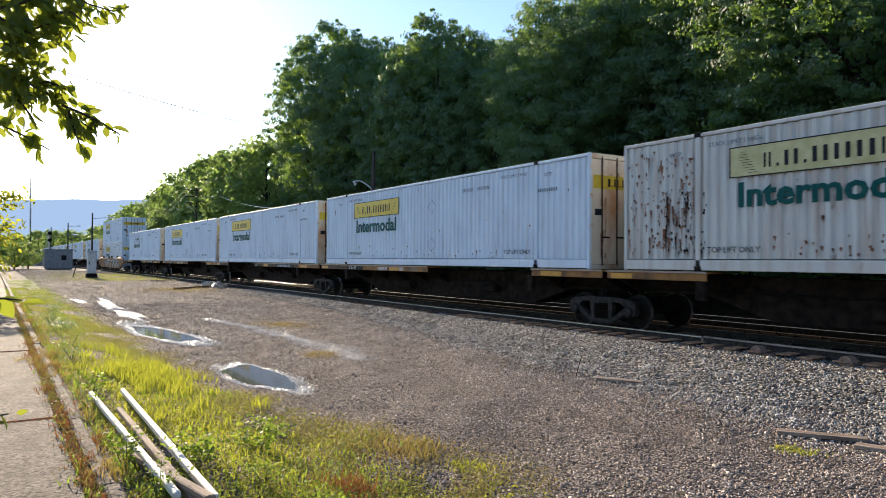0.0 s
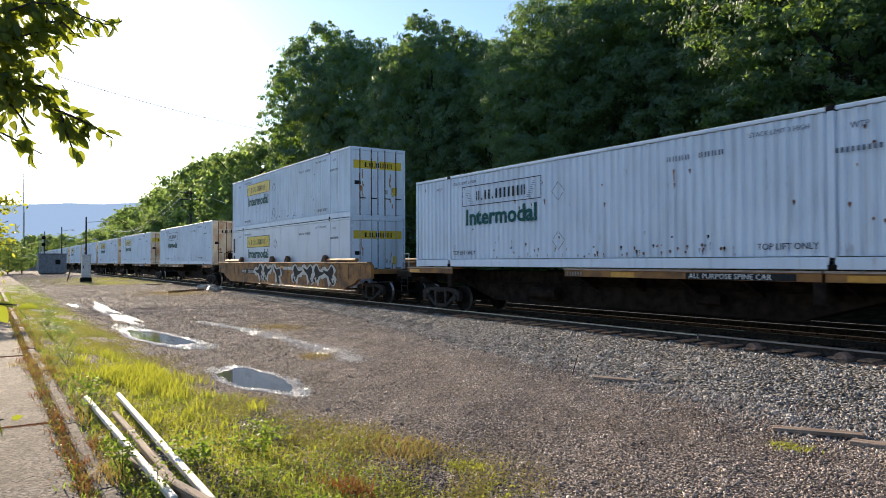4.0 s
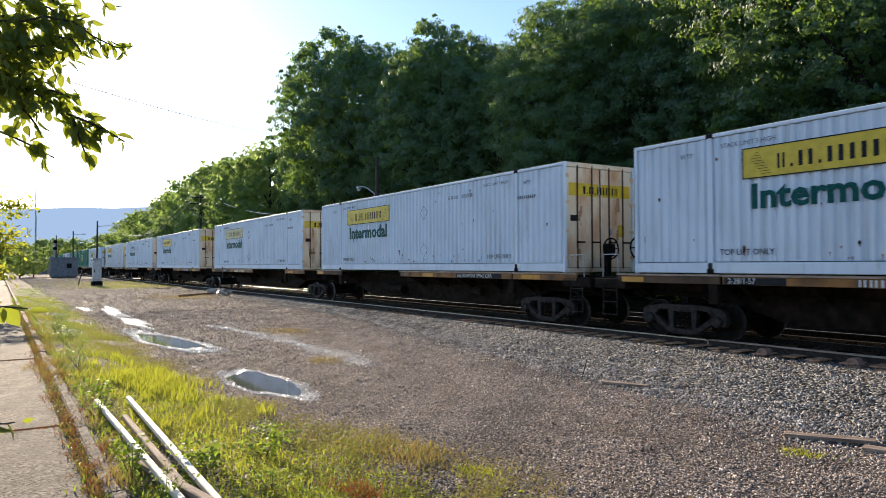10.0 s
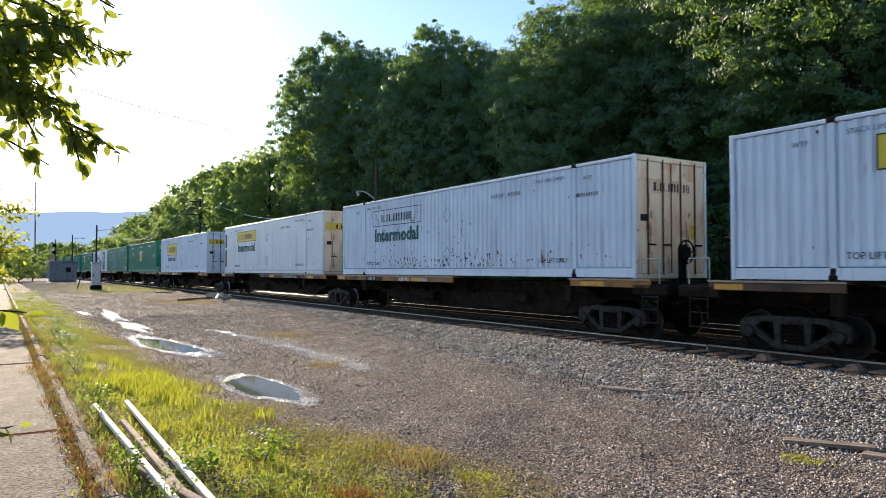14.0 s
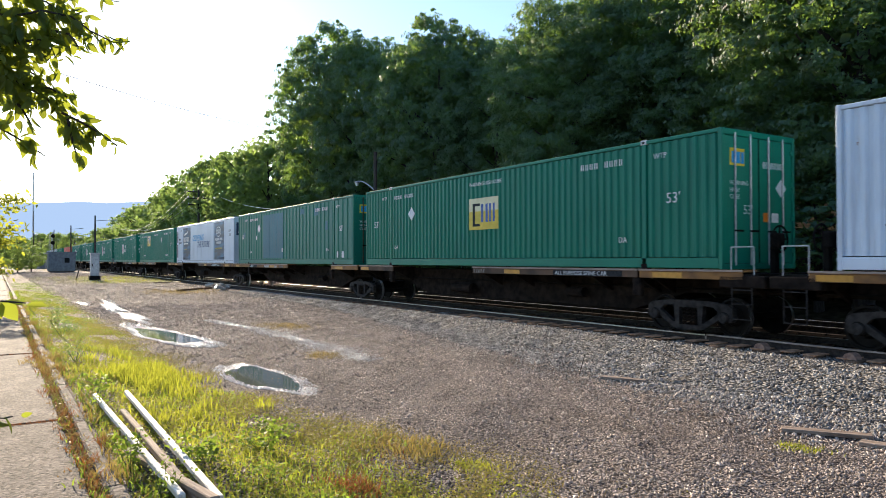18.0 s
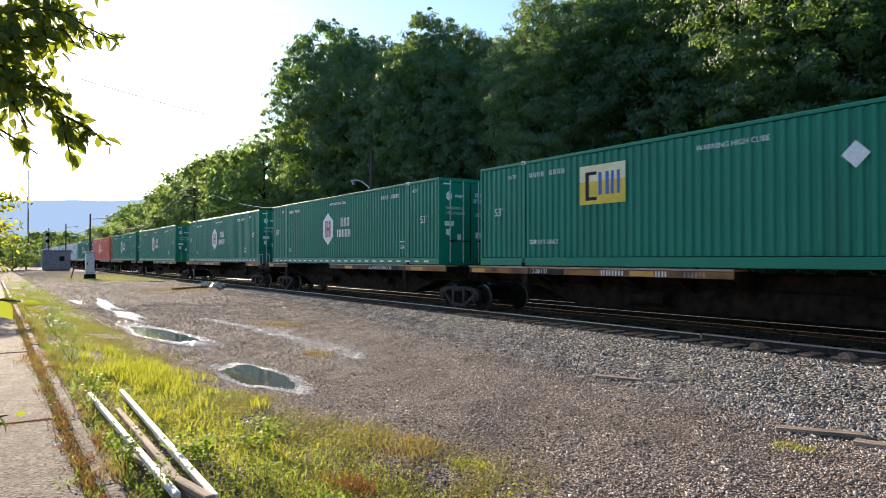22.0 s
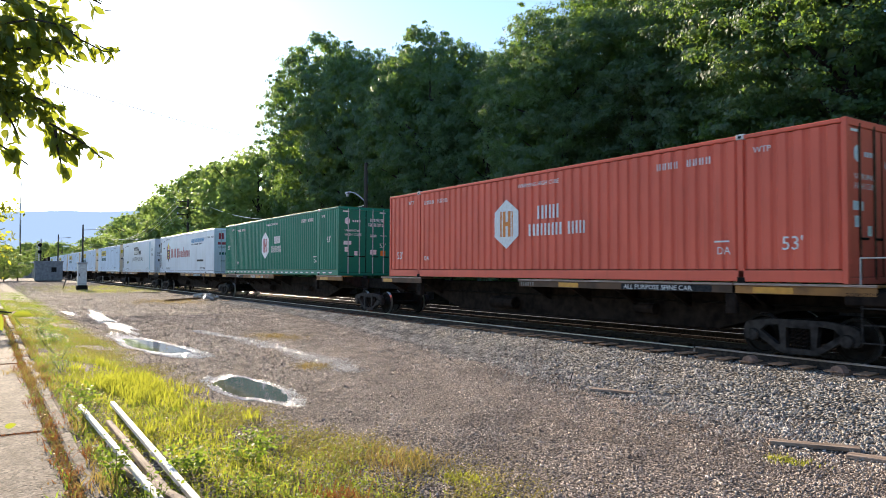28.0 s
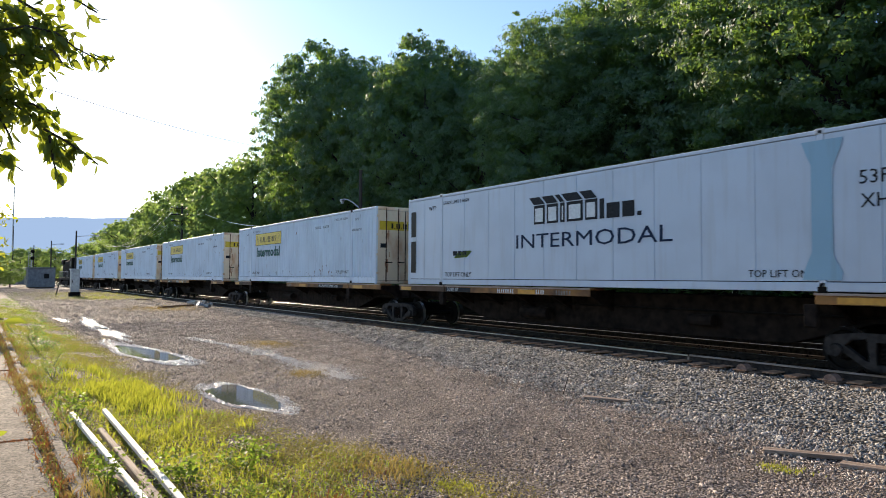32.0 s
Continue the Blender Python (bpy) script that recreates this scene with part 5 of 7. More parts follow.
def brake_stand(car, x, side):
    """Brake wheel, post, ladder, steps and hand loops at a car's coupler end."""
    post = part("brake_post", block(x - 0.06, x + 0.06, 1.0, 1.16, -0.5, 0.75, 0.01), M_STEEL_D, car)
    bm = bmesh.new()
    pts = [(x + side * 0.12, 1.08 + 0.27 * math.cos(a), 0.62 + 0.27 * math.sin(a)) for a in np.linspace(0, 2 * math.pi, 17)]
    for a, b in zip(pts, pts[1:]):
        tube(bm, a, b, 0.022, n=5)
    for k in range(0, 16, 4):
        tube(bm, (x + side * 0.1, 1.08, 0.62), pts[k], 0.016, n=5)
    part("brake_wheel", bm, M_STEEL_D, post)
    part("gear_box", block(x - 0.02, x + 0.16, 0.92, 1.22, 0.42, 0.74, 0.03), M_STEEL_D, post)
    part("end_beam", block(x - 0.5, x + 0.5, -0.05, 2.6, -0.36, -0.12, 0.02), M_STEEL_B, car)
    part("walkway", block(x - 0.35, x + 0.35, 0.0, 2.55, -0.118, -0.08), M_STEEL_D, car)
    bm = bmesh.new()
    for xx in (x - 0.22, x + 0.22):
        tube(bm, (xx, -0.03, -1.0), (xx, -0.03, -0.1), 0.014, n=5)
    for z in (-0.98, -0.68, -0.40):
        tube(bm, (x - 0.22, -0.03, z), (x + 0.22, -0.03, z), 0.014, n=5)
    part("side_ladder", bm, M_FRAME, car)
    bm = bmesh.new()
    tube(bm, (x - 0.25, 0.0, -0.1), (x - 0.25, 0.0, 0.45), 0.014, n=5)
    tube(bm, (x - 0.25, 0.0, 0.45), (x + 0.25, 0.0, 0.45), 0.014, n=5)
    tube(bm, (x + 0.25, 0.0, 0.45), (x + 0.25, 0.0, -0.1), 0.014, n=5)
    part("hand_loop", bm, M_GALV, car)


def platform(car, x, k, seed):
    """One container platform whose container starts at x in the car's space."""
    r = random.Random(seed)
    sill = ((-0.9, -0.12), (LEN + 0.9, -0.12), (LEN + 0.9, -0.52), (LEN - 1.6, -0.55), (LEN - 3.2, -1.02), (3.2, -1.02), (1.6, -0.55), (-0.9, -0.52))
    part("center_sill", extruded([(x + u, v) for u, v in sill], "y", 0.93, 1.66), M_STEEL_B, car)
    yellow = M_STEEL_Y if r.random() < 0.55 else M_SHELF
    shelf(car, x - 0.5, x + 2.3, M_SHELF if r.random() < 0.5 else M_STEEL_Y)
    shelf(car, x + 14.0, x + LEN + 0.5, M_STEEL_Y)
    if k % 2:
        shelf(car, x + 2.32, x + 8.6, yellow)
        board_text(car, "number", x + 2.4)
        board_text(car, "logo", x + 7.4)
        part("reflector", block(x + 5.9, x + 6.6, -0.057, -0.05, -0.19, -0.075), M_AMBER, car)
    else:
        shelf(car, x + 7.4, x + 13.98, yellow)
        board_text(car, "spine", x + 11.1)
        board_text(car, "logo", x + 7.5)
        part("reflector", block(x + 9.0, x + 9.7, -0.057, -0.05, -0.19, -0.075), M_AMBER, car)
    part("reflector", block(x + 14.4, x + 15.2, -0.057, -0.05, -0.19, -0.075), M_AMBER, car)
    part("reflector", block(x - 0.35, x + 0.3, -0.057, -0.05, -0.19, -0.075), M_AMBER, car)
    for xx in (x + 2.1, x + 13.9):
        part("hitch_arm", block(xx - 0.11, xx + 0.13, -0.04, 0.1, -0.62, -0.206, 0.02), M_STEEL_B, car)
        part("twist_lock", block(xx - 0.12, xx + 0.12, -0.03, 0.2, -0.007, 0.0, 0.0), M_STEEL_D, car)
    part("air_reservoir", rod((x + 5.2, 0.75, -0.72), (x + 6.3, 0.75, -0.72), 0.17, n=12), M_STEEL_B, car)
    part("brake_cylinder", rod((x + 10.8, 0.78, -0.66), (x + 11.4, 0.78, -0.66), 0.13, n=10), M_STEEL_B, car)
    part("brake_pipe", rod((x - 0.8, 0.86, -0.45), (x + LEN + 0.8, 0.86, -0.45), 0.025, n=6), M_STEEL_D, car)


UNITS = ((0, 5), (5, 3), (8, 3), (11, 3), (14, 5), (19, 3), (22, 3), (25, 3), (28, 3))
for first, count in UNITS:
    xs = [CONSIST[i][0] for i in range(first, min(first + count, len(CONSIST)))]
    base = xs[-1]
    car = thing("spine_car", "grimy brown %s-platform spine car with worn yellow shelf edges" % {5: "five", 3: "three"}[count], "railway car", "cars of the train")
    for k, x in enumerate(xs):
        platform(car, x - base, first + k, 40 + first + k)
        if k:  # shared truck under the gap towards the front platform
            gap_mid = (x + LEN + xs[k - 1]) / 2 - (0.42 if count == 5 else 0.0)
            truck(car, gap_mid - base)
            part("articulation", block(x - base + LEN + 0.85, xs[k - 1] - base - 0.85, 1.0, 1.6, -0.5, -0.14, 0.02), M_STEEL_D, car)
    truck(car, 1.1)
    truck(car, xs[0] - base + LEN - 1.05)
    brake_stand(car, -0.75, -1)
    brake_stand(car, xs[0] - base + LEN + 0.45, 1)
    part("coupler", block(-1.75, -0.8, 1.2, 1.42, -0.62, -0.42, 0.03), M_STEEL_D, car)
    part("coupler", block(xs[0] - base + LEN + 0.8, xs[0] - base + LEN + 1.3, 1.2, 1.42, -0.62, -0.42, 0.03), M_STEEL_D, car)
    rides(car, base)

# the well car under the stacked pair
well = thing("well_car", "rusty yellow double-stack well car with dark graffiti along its side", "railway car", "cars of the train")
WELL = ((-2.2, -0.46), (-2.2, 0.02), (-2.0, 0.13), (LEN + 2.0, 0.13), (LEN + 2.2, 0.02), (LEN + 2.2, -0.46), (LEN + 1.1, -0.52), (LEN + 0.7, -0.72), (LEN + 0.1, -0.84), (LEN - 0.2, -0.96), (0.2, -0.96), (-0.1, -0.84), (-0.7, -0.72), (-1.1, -0.52))
for y0, y1 in ((-0.20, -0.05), (WID + 0.05, WID + 0.20)):
    side = part("well_side", extruded(WELL, "y", y0, y1), M_STEEL_Y, well)
    yy = (y0 - 0.04, y1 + 0.02)
    for x0 in (-0.9, LEN - 1.9):
        part("end_beam", block(x0, x0 + 2.8, y0 - 0.02, y1 + 0.02, 0.165, 0.31, 0.05), M_STEEL_Y, side)
    part("top_chord", block(-2.0, LEN + 2.0, yy[0], yy[1], 0.09, 0.16, 0.01), M_STEEL_Y, side)
part("well_floor", block(1.4, LEN - 1.4, -0.05, WID + 0.05, -0.945, -0.905), M_STEEL_D, well)
part("well_floor", block(0.0, 1.4, -0.05, WID + 0.05, -0.94, -0.905), M_STEEL_D, well)
part("well_floor", block(LEN - 1.4, LEN, -0.05, WID + 0.05, -0.94, -0.905), M_STEEL_D, well)
for x0, x1 in ((-2.2, -0.6), (LEN + 0.6, LEN + 2.2)):
    part("end_deck", block(x0, x1, -0.05, WID + 0.05, -0.3, -0.12, 0.02), M_STEEL_Y, well)
    part("draft_sill", block(x0 - 0.5, x1, 0.95, 1.64, -0.62, -0.3, 0.02), M_STEEL_D, well)
for x in (2.15, 7.2, 9.4, 13.9):
    part("guide_post", extruded(((x - 0.22, 0.165), (x + 0.22, 0.165), (x + 0.26, 0.36), (x + 0.1, 0.46), (x - 0.02, 0.42)), "y", -0.22, -0.06), M_RUSTY, well)
for x in (-0.55, 0.15, 1.05, 1.9, 9.6, 15.6, 16.4):
    part("side_rib", block(x, x + 0.035, -0.212, -0.2, -0.52, 0.085, 0.003), M_RUSTY, well)
truck(well, -1.2)
truck(well, LEN + 1.2)
rail_set = bmesh.new()
for a, b in (((-2.1, 0.1, -0.1), (-2.1, 0.1, 0.7)), ((-2.1, 0.1, 0.7), (-1.4, 0.1, 0.7)), ((-1.4, 0.1, 0.7), (-1.4, 0.1, -0.1)), ((-2.1, 0.1, 0.3), (-1.4, 0.1, 0.3))):
    tube(rail_set, a, b, 0.018, n=5)
part("hand_rail", rail_set, M_STEEL_Y, well)
bm = bmesh.new()
pts = [(-1.55, 0.7 + 0.27 * math.cos(a), 0.55 + 0.27 * math.sin(a)) for a in np.linspace(0, 2 * math.pi, 17)]
for a, b in zip(pts, pts[1:]):
    tube(bm, a, b, 0.024, n=5)
part("brake_wheel", bm, M_STEEL_Y, well)
part("brake_box", block(-1.5, -1.2, 0.5, 0.95, -0.1, 0.62, 0.04), M_STEEL_Y, well)
part("winch_box", block(-1.1, -0.8, 0.2, 1.0, -0.1, 0.3, 0.04), M_STEEL_Y, well)
part("number_board", block(2.4, 4.75, -0.206, -0.2, -0.46, -0.22), M_BLACK, well, "black board with white bars")
b = part("number_mark", strokes([0.13, 0.13, 0.13, 0.13, -0.34, 0.13, 0.13, 0.13, 0.13, 0.13, 0.13], 0.16, 0.06), M_GRAF, well)
b.location, b["kind"] = (2.5, -0.207, -0.42), "stuff"
r = random.Random(8)
for count, mat, z0, z1, long in ((150, M_RUSTRUN, 0.7, 1.62, 1.2), (70, M_STEEL_B, 0.6, 1.62, 1.5), (60, M_RUSTRUN, 1.45, 1.62, 2.0)):
    ob = rust_runs(well, -2.0, LEN + 2.0, z0, z1, count, r, long, mat, "rust_run")
    ob.location.y, ob.location.z = -0.2005, -1.5
PIECE = ((-0.75, 0.42), (-0.4, 0.55), (-0.1, 0.38), (0.3, 0.62), (0.72, 0.3), (0.55, 0.05), (0.78, -0.2), (0.5, -0.58), (0.2, -0.4), (-0.05, -0.6), (-0.2, -0.1), (-0.55, -0.05))
HEART = ((-0.5, 0.30), (-0.1, 0.22), (0.25, 0.42), (0.42, 0.15), (0.30, -0.05), (0.45, -0.3), (0.32, -0.42), (0.05, -0.2), (-0.05, -0.02), (-0.3, 0.12))


def curved(points, n=5):
    """The outline rounded through its points."""
    out, m = [], len(points)
    for i in range(m):
        a, b, c, d = (Vector(points[(i + s) % m]) for s in (-1, 0, 1, 2))
        for k in range(n):
            t = k / n
            out.append(tuple(0.5 * (2 * b + (c - a) * t + (2 * a - 5 * b + 4 * c - d) * t * t + (3 * b - a - 3 * c + d) * t ** 3)))
    return out


for k, x in enumerate((5.45, 6.75, 8.15, 10.9, 12.2, 13.4, 14.5)):  # graffiti: dark swelling strokes with pale edges, no letters
    flip, tilt = (-1 if k % 2 else 1), r.uniform(-0.35, 0.35)
    for pts, grow, mat, y in ((PIECE, 1.06, M_GRAFDARK, -0.2025), (PIECE, 1.0, M_GRAF, -0.205), (HEART, 1.22, M_GRAFDARK, -0.2075)):
        q = [(u * grow * flip, v * grow * 0.78) for u, v in curved(pts)]
        ob = part("graffiti_stroke", shape(q if flip > 0 else q[::-1]), mat, well)
        ob.location, ob.rotation_euler.y = (x, y, -0.42 + 0.03 * math.sin(k * 2.0)), tilt
    ob = part("graffiti_stroke", shape([(u * 0.3, v * 0.3) for u, v in HEART]), M_GRAF, well)
    ob.location = (x + 0.35 * flip, -0.2095, -0.62)
part("white_stripe", block(9.0, 12.2, -0.204, -0.2, -0.2, -0.06), M_GRAF, well)
for x in (6.6, 8.6, 12.9):
    part("reflector", block(x, x + 0.55, -0.207, -0.2, -0.14, -0.04), M_AMBER, well)
rides(well, -103.1)

# the locomotive at the rear of the visible train
loco = thing("locomotive", "dark freight locomotive with handrails behind the last container", "locomotive", "cars of the train")
LX = 21.5
part("frame", block(0, LX, -0.05, 2.65, -0.42, -0.02, 0.03), M_STEEL_D, loco)
part("fuel_tank", block(8.0, 13.2, 0.05, 2.55, -1.15, -0.43, 0.12), M_STEEL_D, loco)
part("long_hood", block(0.9, 15.2, 0.45, 2.15, -0.02, 2.75, 0.08), M_STEEL_D, loco)
part("cab", block(15.3, 18.2, 0.0, 2.6, -0.02, 3.05, 0.1), M_STEEL_D, loco)
part("nose", block(18.25, 20.4, 0.55, 2.05, -0.02, 1.75, 0.12), M_STEEL_D, loco)
part("radiator", block(1.2, 4.0, 0.2, 2.4, 2.2, 2.95, 0.06), M_STEEL_B, loco)
part("exhaust", block(7.2, 8.3, 1.0, 1.6, 2.76, 3.05, 0.05), M_STEEL_B, loco)
for k in range(6):
    part("hood_door", block(4.4 + k * 1.7, 5.9 + k * 1.7, 0.43, 0.448, 0.2, 2.3, 0.0), M_STEEL_B, loco)
for y0, y1 in ((-0.012, -0.002), (2.602, 2.612)):
    part("cab_window", block(15.8, 16.7, y0, y1, 1.7, 2.5), M_DARKGLASS, loco)
    part("cab_window", block(16.9, 17.8, y0, y1, 1.7, 2.5), M_DARKGLASS, loco)
for x in np.linspace(0.4, 15, 9):
    part("stanchion", rod((x, -0.02, -0.02), (x, -0.02, 1.0), 0.02, n=5), M_GALV, loco)
part("handrail", rod((0.4, -0.02, 1.0), (15, -0.02, 1.0), 0.022, n=6), M_GALV, loco)
for x in (-0.15, LX + 0.02):
    part("end_step", block(x, x + 0.13, 0.0, 2.6, -0.95, -0.43, 0.02), M_STEEL_B, loco)
for x in (2.6, 4.6, 16.8, 18.8):
    truck(loco, x)
rides(loco, -594.8 - 2.6 - LX)

# ---- sidewalk, kerb ----
sidewalk = thing("sidewalk", "worn sunlit concrete sidewalk with dark open joints", "sidewalk", kind="structure")
slab_mesh = None
for k in range(18):
    bm = block(0, 6.12, -1.25, 0.575, -0.13, 0.0, 0.012) if slab_mesh is None else slab_mesh
    ob = part("slab", bm, M_CONC, sidewalk)
    slab_mesh = ob.data
    ob.location = (-2.15 - 6.15 * (k - 1), 0, random.uniform(-0.012, 0.006))
    ob.rotation_euler = (random.uniform(-0.004, 0.004), 0, random.uniform(-0.002, 0.002))
kerb = thing("kerb", "narrow chipped concrete kerb between sidewalk and verge", "kerb", kind="structure")
kerb_mesh = None
for k in range(40):
    bm = block(0, 2.43, 0.675, 0.79, -0.2, 0.035, 0.018) if kerb_mesh is None else kerb_mesh
    ob = part("kerb_stone", bm, M_CONC, kerb)
    kerb_mesh = ob.data
    ob.location = (-0.6 - 2.45 * (k - 1), random.uniform(-0.012, 0.012), random.uniform(-0.015, 0.01))

# ---- ballast, gravel, puddles ----
rng = np.random.default_rng(3)
us = np.linspace(0, 1, 20)
bx = np.concatenate([np.linspace(-420, -60, 40), np.linspace(-59, 20, 159)])
gx, gu = np.meshgrid(bx, us, indexing="ij")
gy = (ballast_edge(gx) + 0.6 + 0.22 * np.sin(gx * 0.9) + 0.2 * np.sin(gx * 3.1) + 0.12 * np.sin(gx * 7.3)) * (1 - gu) + 12.8 * gu
gz = ground_z(gx, gy) + 0.012
i = np.arange(gx.size).reshape(gx.shape)
tagged(bulk("ballast_bed", np.stack([gx, gy, gz], -1).reshape(-1, 3), np.stack([i[:-1, :-1], i[1:, :-1], i[1:, 1:], i[:-1, 1:]], -1).reshape(-1, 4), M_BALLAST, smooth=True), "grey crushed-stone ballast bed under the tracks", "ballast", kind="structure")


# dark sheet that carries the under-train shade
tagged(sheet("shade_bed", np.concatenate([np.linspace(-420, -60, 40), np.linspace(-58, 20, 60)]), np.linspace(12.8, 21.6, 16), M_SHADE_BED, 0.014), "ballast bed between and behind the tracks, train shade in its colour", "ballast", kind="structure")


def stones(name, xs, ys, size, mat, label, lift=0.3, corners=6):
    """Angular stones strewn over the ground."""
    n = len(xs)
    base = np.array([(1, 0, 0), (-1, 0, 0), (0, 1, 0), (0, -1, 0), (0, 0, 1), (0, 0, -1)], dtype=float)
    tri = np.array([(0, 2, 4), (2, 1, 4), (1, 3, 4), (3, 0, 4), (2, 0, 5), (1, 2, 5), (3, 1, 5), (0, 3, 5)])
    if corners == 4:
        base = np.array([(1, 0, -0.6), (-0.6, 0.9, -0.6), (-0.6, -0.9, -0.6), (0, 0, 1)], dtype=float)
        tri = np.array([(0, 1, 3), (1, 2, 3), (2, 0, 3), (0, 2, 1)])
    v = base[None] * (size[:, None, None] * rng.uniform(0.55, 1.25, (n, corners, 1))) * np.array([1.25, 1.0, 0.8])
    v = v + rng.normal(0, 0.16, (n, corners, 3)) * size[:, None, None]
    q = rng.normal(0, 1, (n, 4))
    q /= np.linalg.norm(q, axis=1, keepdims=True)
    w, x, y, z = q.T
    rot = np.stack([np.stack([1 - 2 * (y * y + z * z), 2 * (x * y - z * w), 2 * (x * z + y * w)], -1), np.stack([2 * (x * y + z * w), 1 - 2 * (x * x + z * z), 2 * (y * z - x * w)], -1), np.stack([2 * (x * z - y * w), 2 * (y * z + x * w), 1 - 2 * (x * x + y * y)], -1)], 1)
    v = np.einsum("nij,nkj->nki", rot, v)
    v[:, :, 0] += xs[:, None]
    v[:, :, 1] += ys[:, None]
    v[:, :, 2] += (ground_z(xs, ys) + size * lift)[:, None]
    f = (tri[None] + corners * np.arange(n)[:, None, None]).reshape(-1, 3)
    return tagged(bulk(name, v.reshape(-1, 3), f, mat), label, "gravel", kind="stuff")


n = 72000
xs = 3 - 44 * rng.random(n) ** 1.6
reach = 12.5 - ballast_edge(xs)
ys = 12.84 - (reach + 0.6) * rng.random(n)
loose = rng.random(n) < 0.16  # some have rolled out over the lot
ys = np.where(loose, ballast_edge(xs) + 0.5 - np.abs(rng.normal(0, 0.9, n)), ys + 0.12 * rng.normal(0, 1, n) * (ys < 12.1))
stones("ballast_stones", xs, ys, rng.uniform(0.016, 0.031, n) * np.where(rng.random(n) < 0.05, 1.5, 1) * np.where(loose, 0.75, 1), M_STONE, "pale grey angular ballast stones along the rail")
n = 5000
stones("ballast_stones", rng.uniform(-40, 3, n), rng.uniform(13.1, 16.5, n), rng.uniform(0.025, 0.05, n), M_SHADE_BED, "ballast stones between the rails, train shade in their colour")
n = 98000
xs, ys = -2.5 - 29 * rng.random(n) ** 1.7, rng.uniform(2.2, 11.0, n)
keep = (ys < ballast_edge(xs) + 0.6) & (np.min([puddle_reach(xs, ys, p) for p in PUDDLES], axis=0) > 0.95) & (ys > 2.3 + 1.3 * rng.random(n))
xs, ys = xs[keep], ys[keep]
stones("lot_gravel", xs, ys, rng.uniform(0.007, 0.016, len(xs)) * np.where(rng.random(len(xs)) < 0.03, 1.9, 1) * (1 + np.clip(-xs - 12, 0, 20) * 0.04), M_GRIT, "fine brown-grey gravel strewn over the lot", corners=4)

n = 36000
xs, ys = -28 - 78 * rng.random(n) ** 1.25, rng.uniform(2.4, 12.2, n)
keep = (np.min([puddle_reach(xs, ys, p) for p in PUDDLES], axis=0) > 1.0) & (ys < ballast_edge(xs) + 0.4)
xs, ys = xs[keep], ys[keep]
stones("lot_gravel", xs, ys, rng.uniform(0.014, 0.034, len(xs)) * (1 + np.clip(-xs - 60, 0, 50) * 0.02), M_GRIT, "coarse brown-grey gravel on the far lot", corners=4)

for k, p in enumerate(PUDDLES):
    cx, cy, a, b, turn = p
    pts = []
    for w in np.linspace(0, 2 * math.pi, 121)[:-1]:
        s = 1.02 * float(wobble(w, cx))
        u, v = a * s * math.cos(w), b * s * math.sin(w)
        pts.append((cx + u * math.cos(turn) + v * math.sin(turn), cy - u * math.sin(turn) + v * math.cos(turn)))
    level = float(lot_level(cx)) - 0.022
    bm = extruded(pts, "z", level - 0.06, level)
    tagged(part("puddle", bm, M_WATER if k < 2 else M_SHEEN), "still rain puddle reflecting the sky in the gravel lot" if k < 2 else "shallow wet silt patch glinting in the sun", "puddle", "puddles in the lot")
    n = (6500, 9000, 5000, 5000, 1800)[k]
    w = rng.uniform(0, 2 * math.pi, n)
    w = w[rng.random(n) < 0.72 + 0.25 * np.sin(w * 2 + 2.2 + k) + 0.2 * np.sin(w * 7 + k)]
    n = len(w)
    s = (0.97 + (0.30 if k == 0 else 0.36) * rng.random(n) ** 2.2 * (1 + 0.45 * np.sin(2 * w + k))) * wobble(w, cx)
    u, v = a * s * np.cos(w), b * s * np.sin(w)
    stones("wet_gravel", cx + u * math.cos(turn) + v * math.sin(turn), cy - u * math.sin(turn) + v * math.cos(turn), rng.uniform(0.008, 0.018, n) * (1 if k < 1 else 1.4), M_WET, "wet gravel round a puddle, its glint whitened into the colour", 0.6, 4)
n = 8500  # pale worn streak where wheels run
t = rng.random(n)
sx = -23.4 + 10.5 * t ** 1.2 + rng.normal(0, 0.15, n)
sy = 5.8 + 0.75 * np.sin(t * 2.3) + rng.normal(0, 0.05 + 0.2 * t, n) * (1 + 0.5 * np.sin(t * 17))
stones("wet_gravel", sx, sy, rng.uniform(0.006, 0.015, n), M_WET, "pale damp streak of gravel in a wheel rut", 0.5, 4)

# ---- grass and weeds ----


def grass_edge(x):
    return np.interp(-x, [4, 7, 8.5, 10.3, 11.5, 15, 30, 63], [3.8, 3.9, 3.4, 3.3, 2.8, 2.9, 2.75, 2.6])


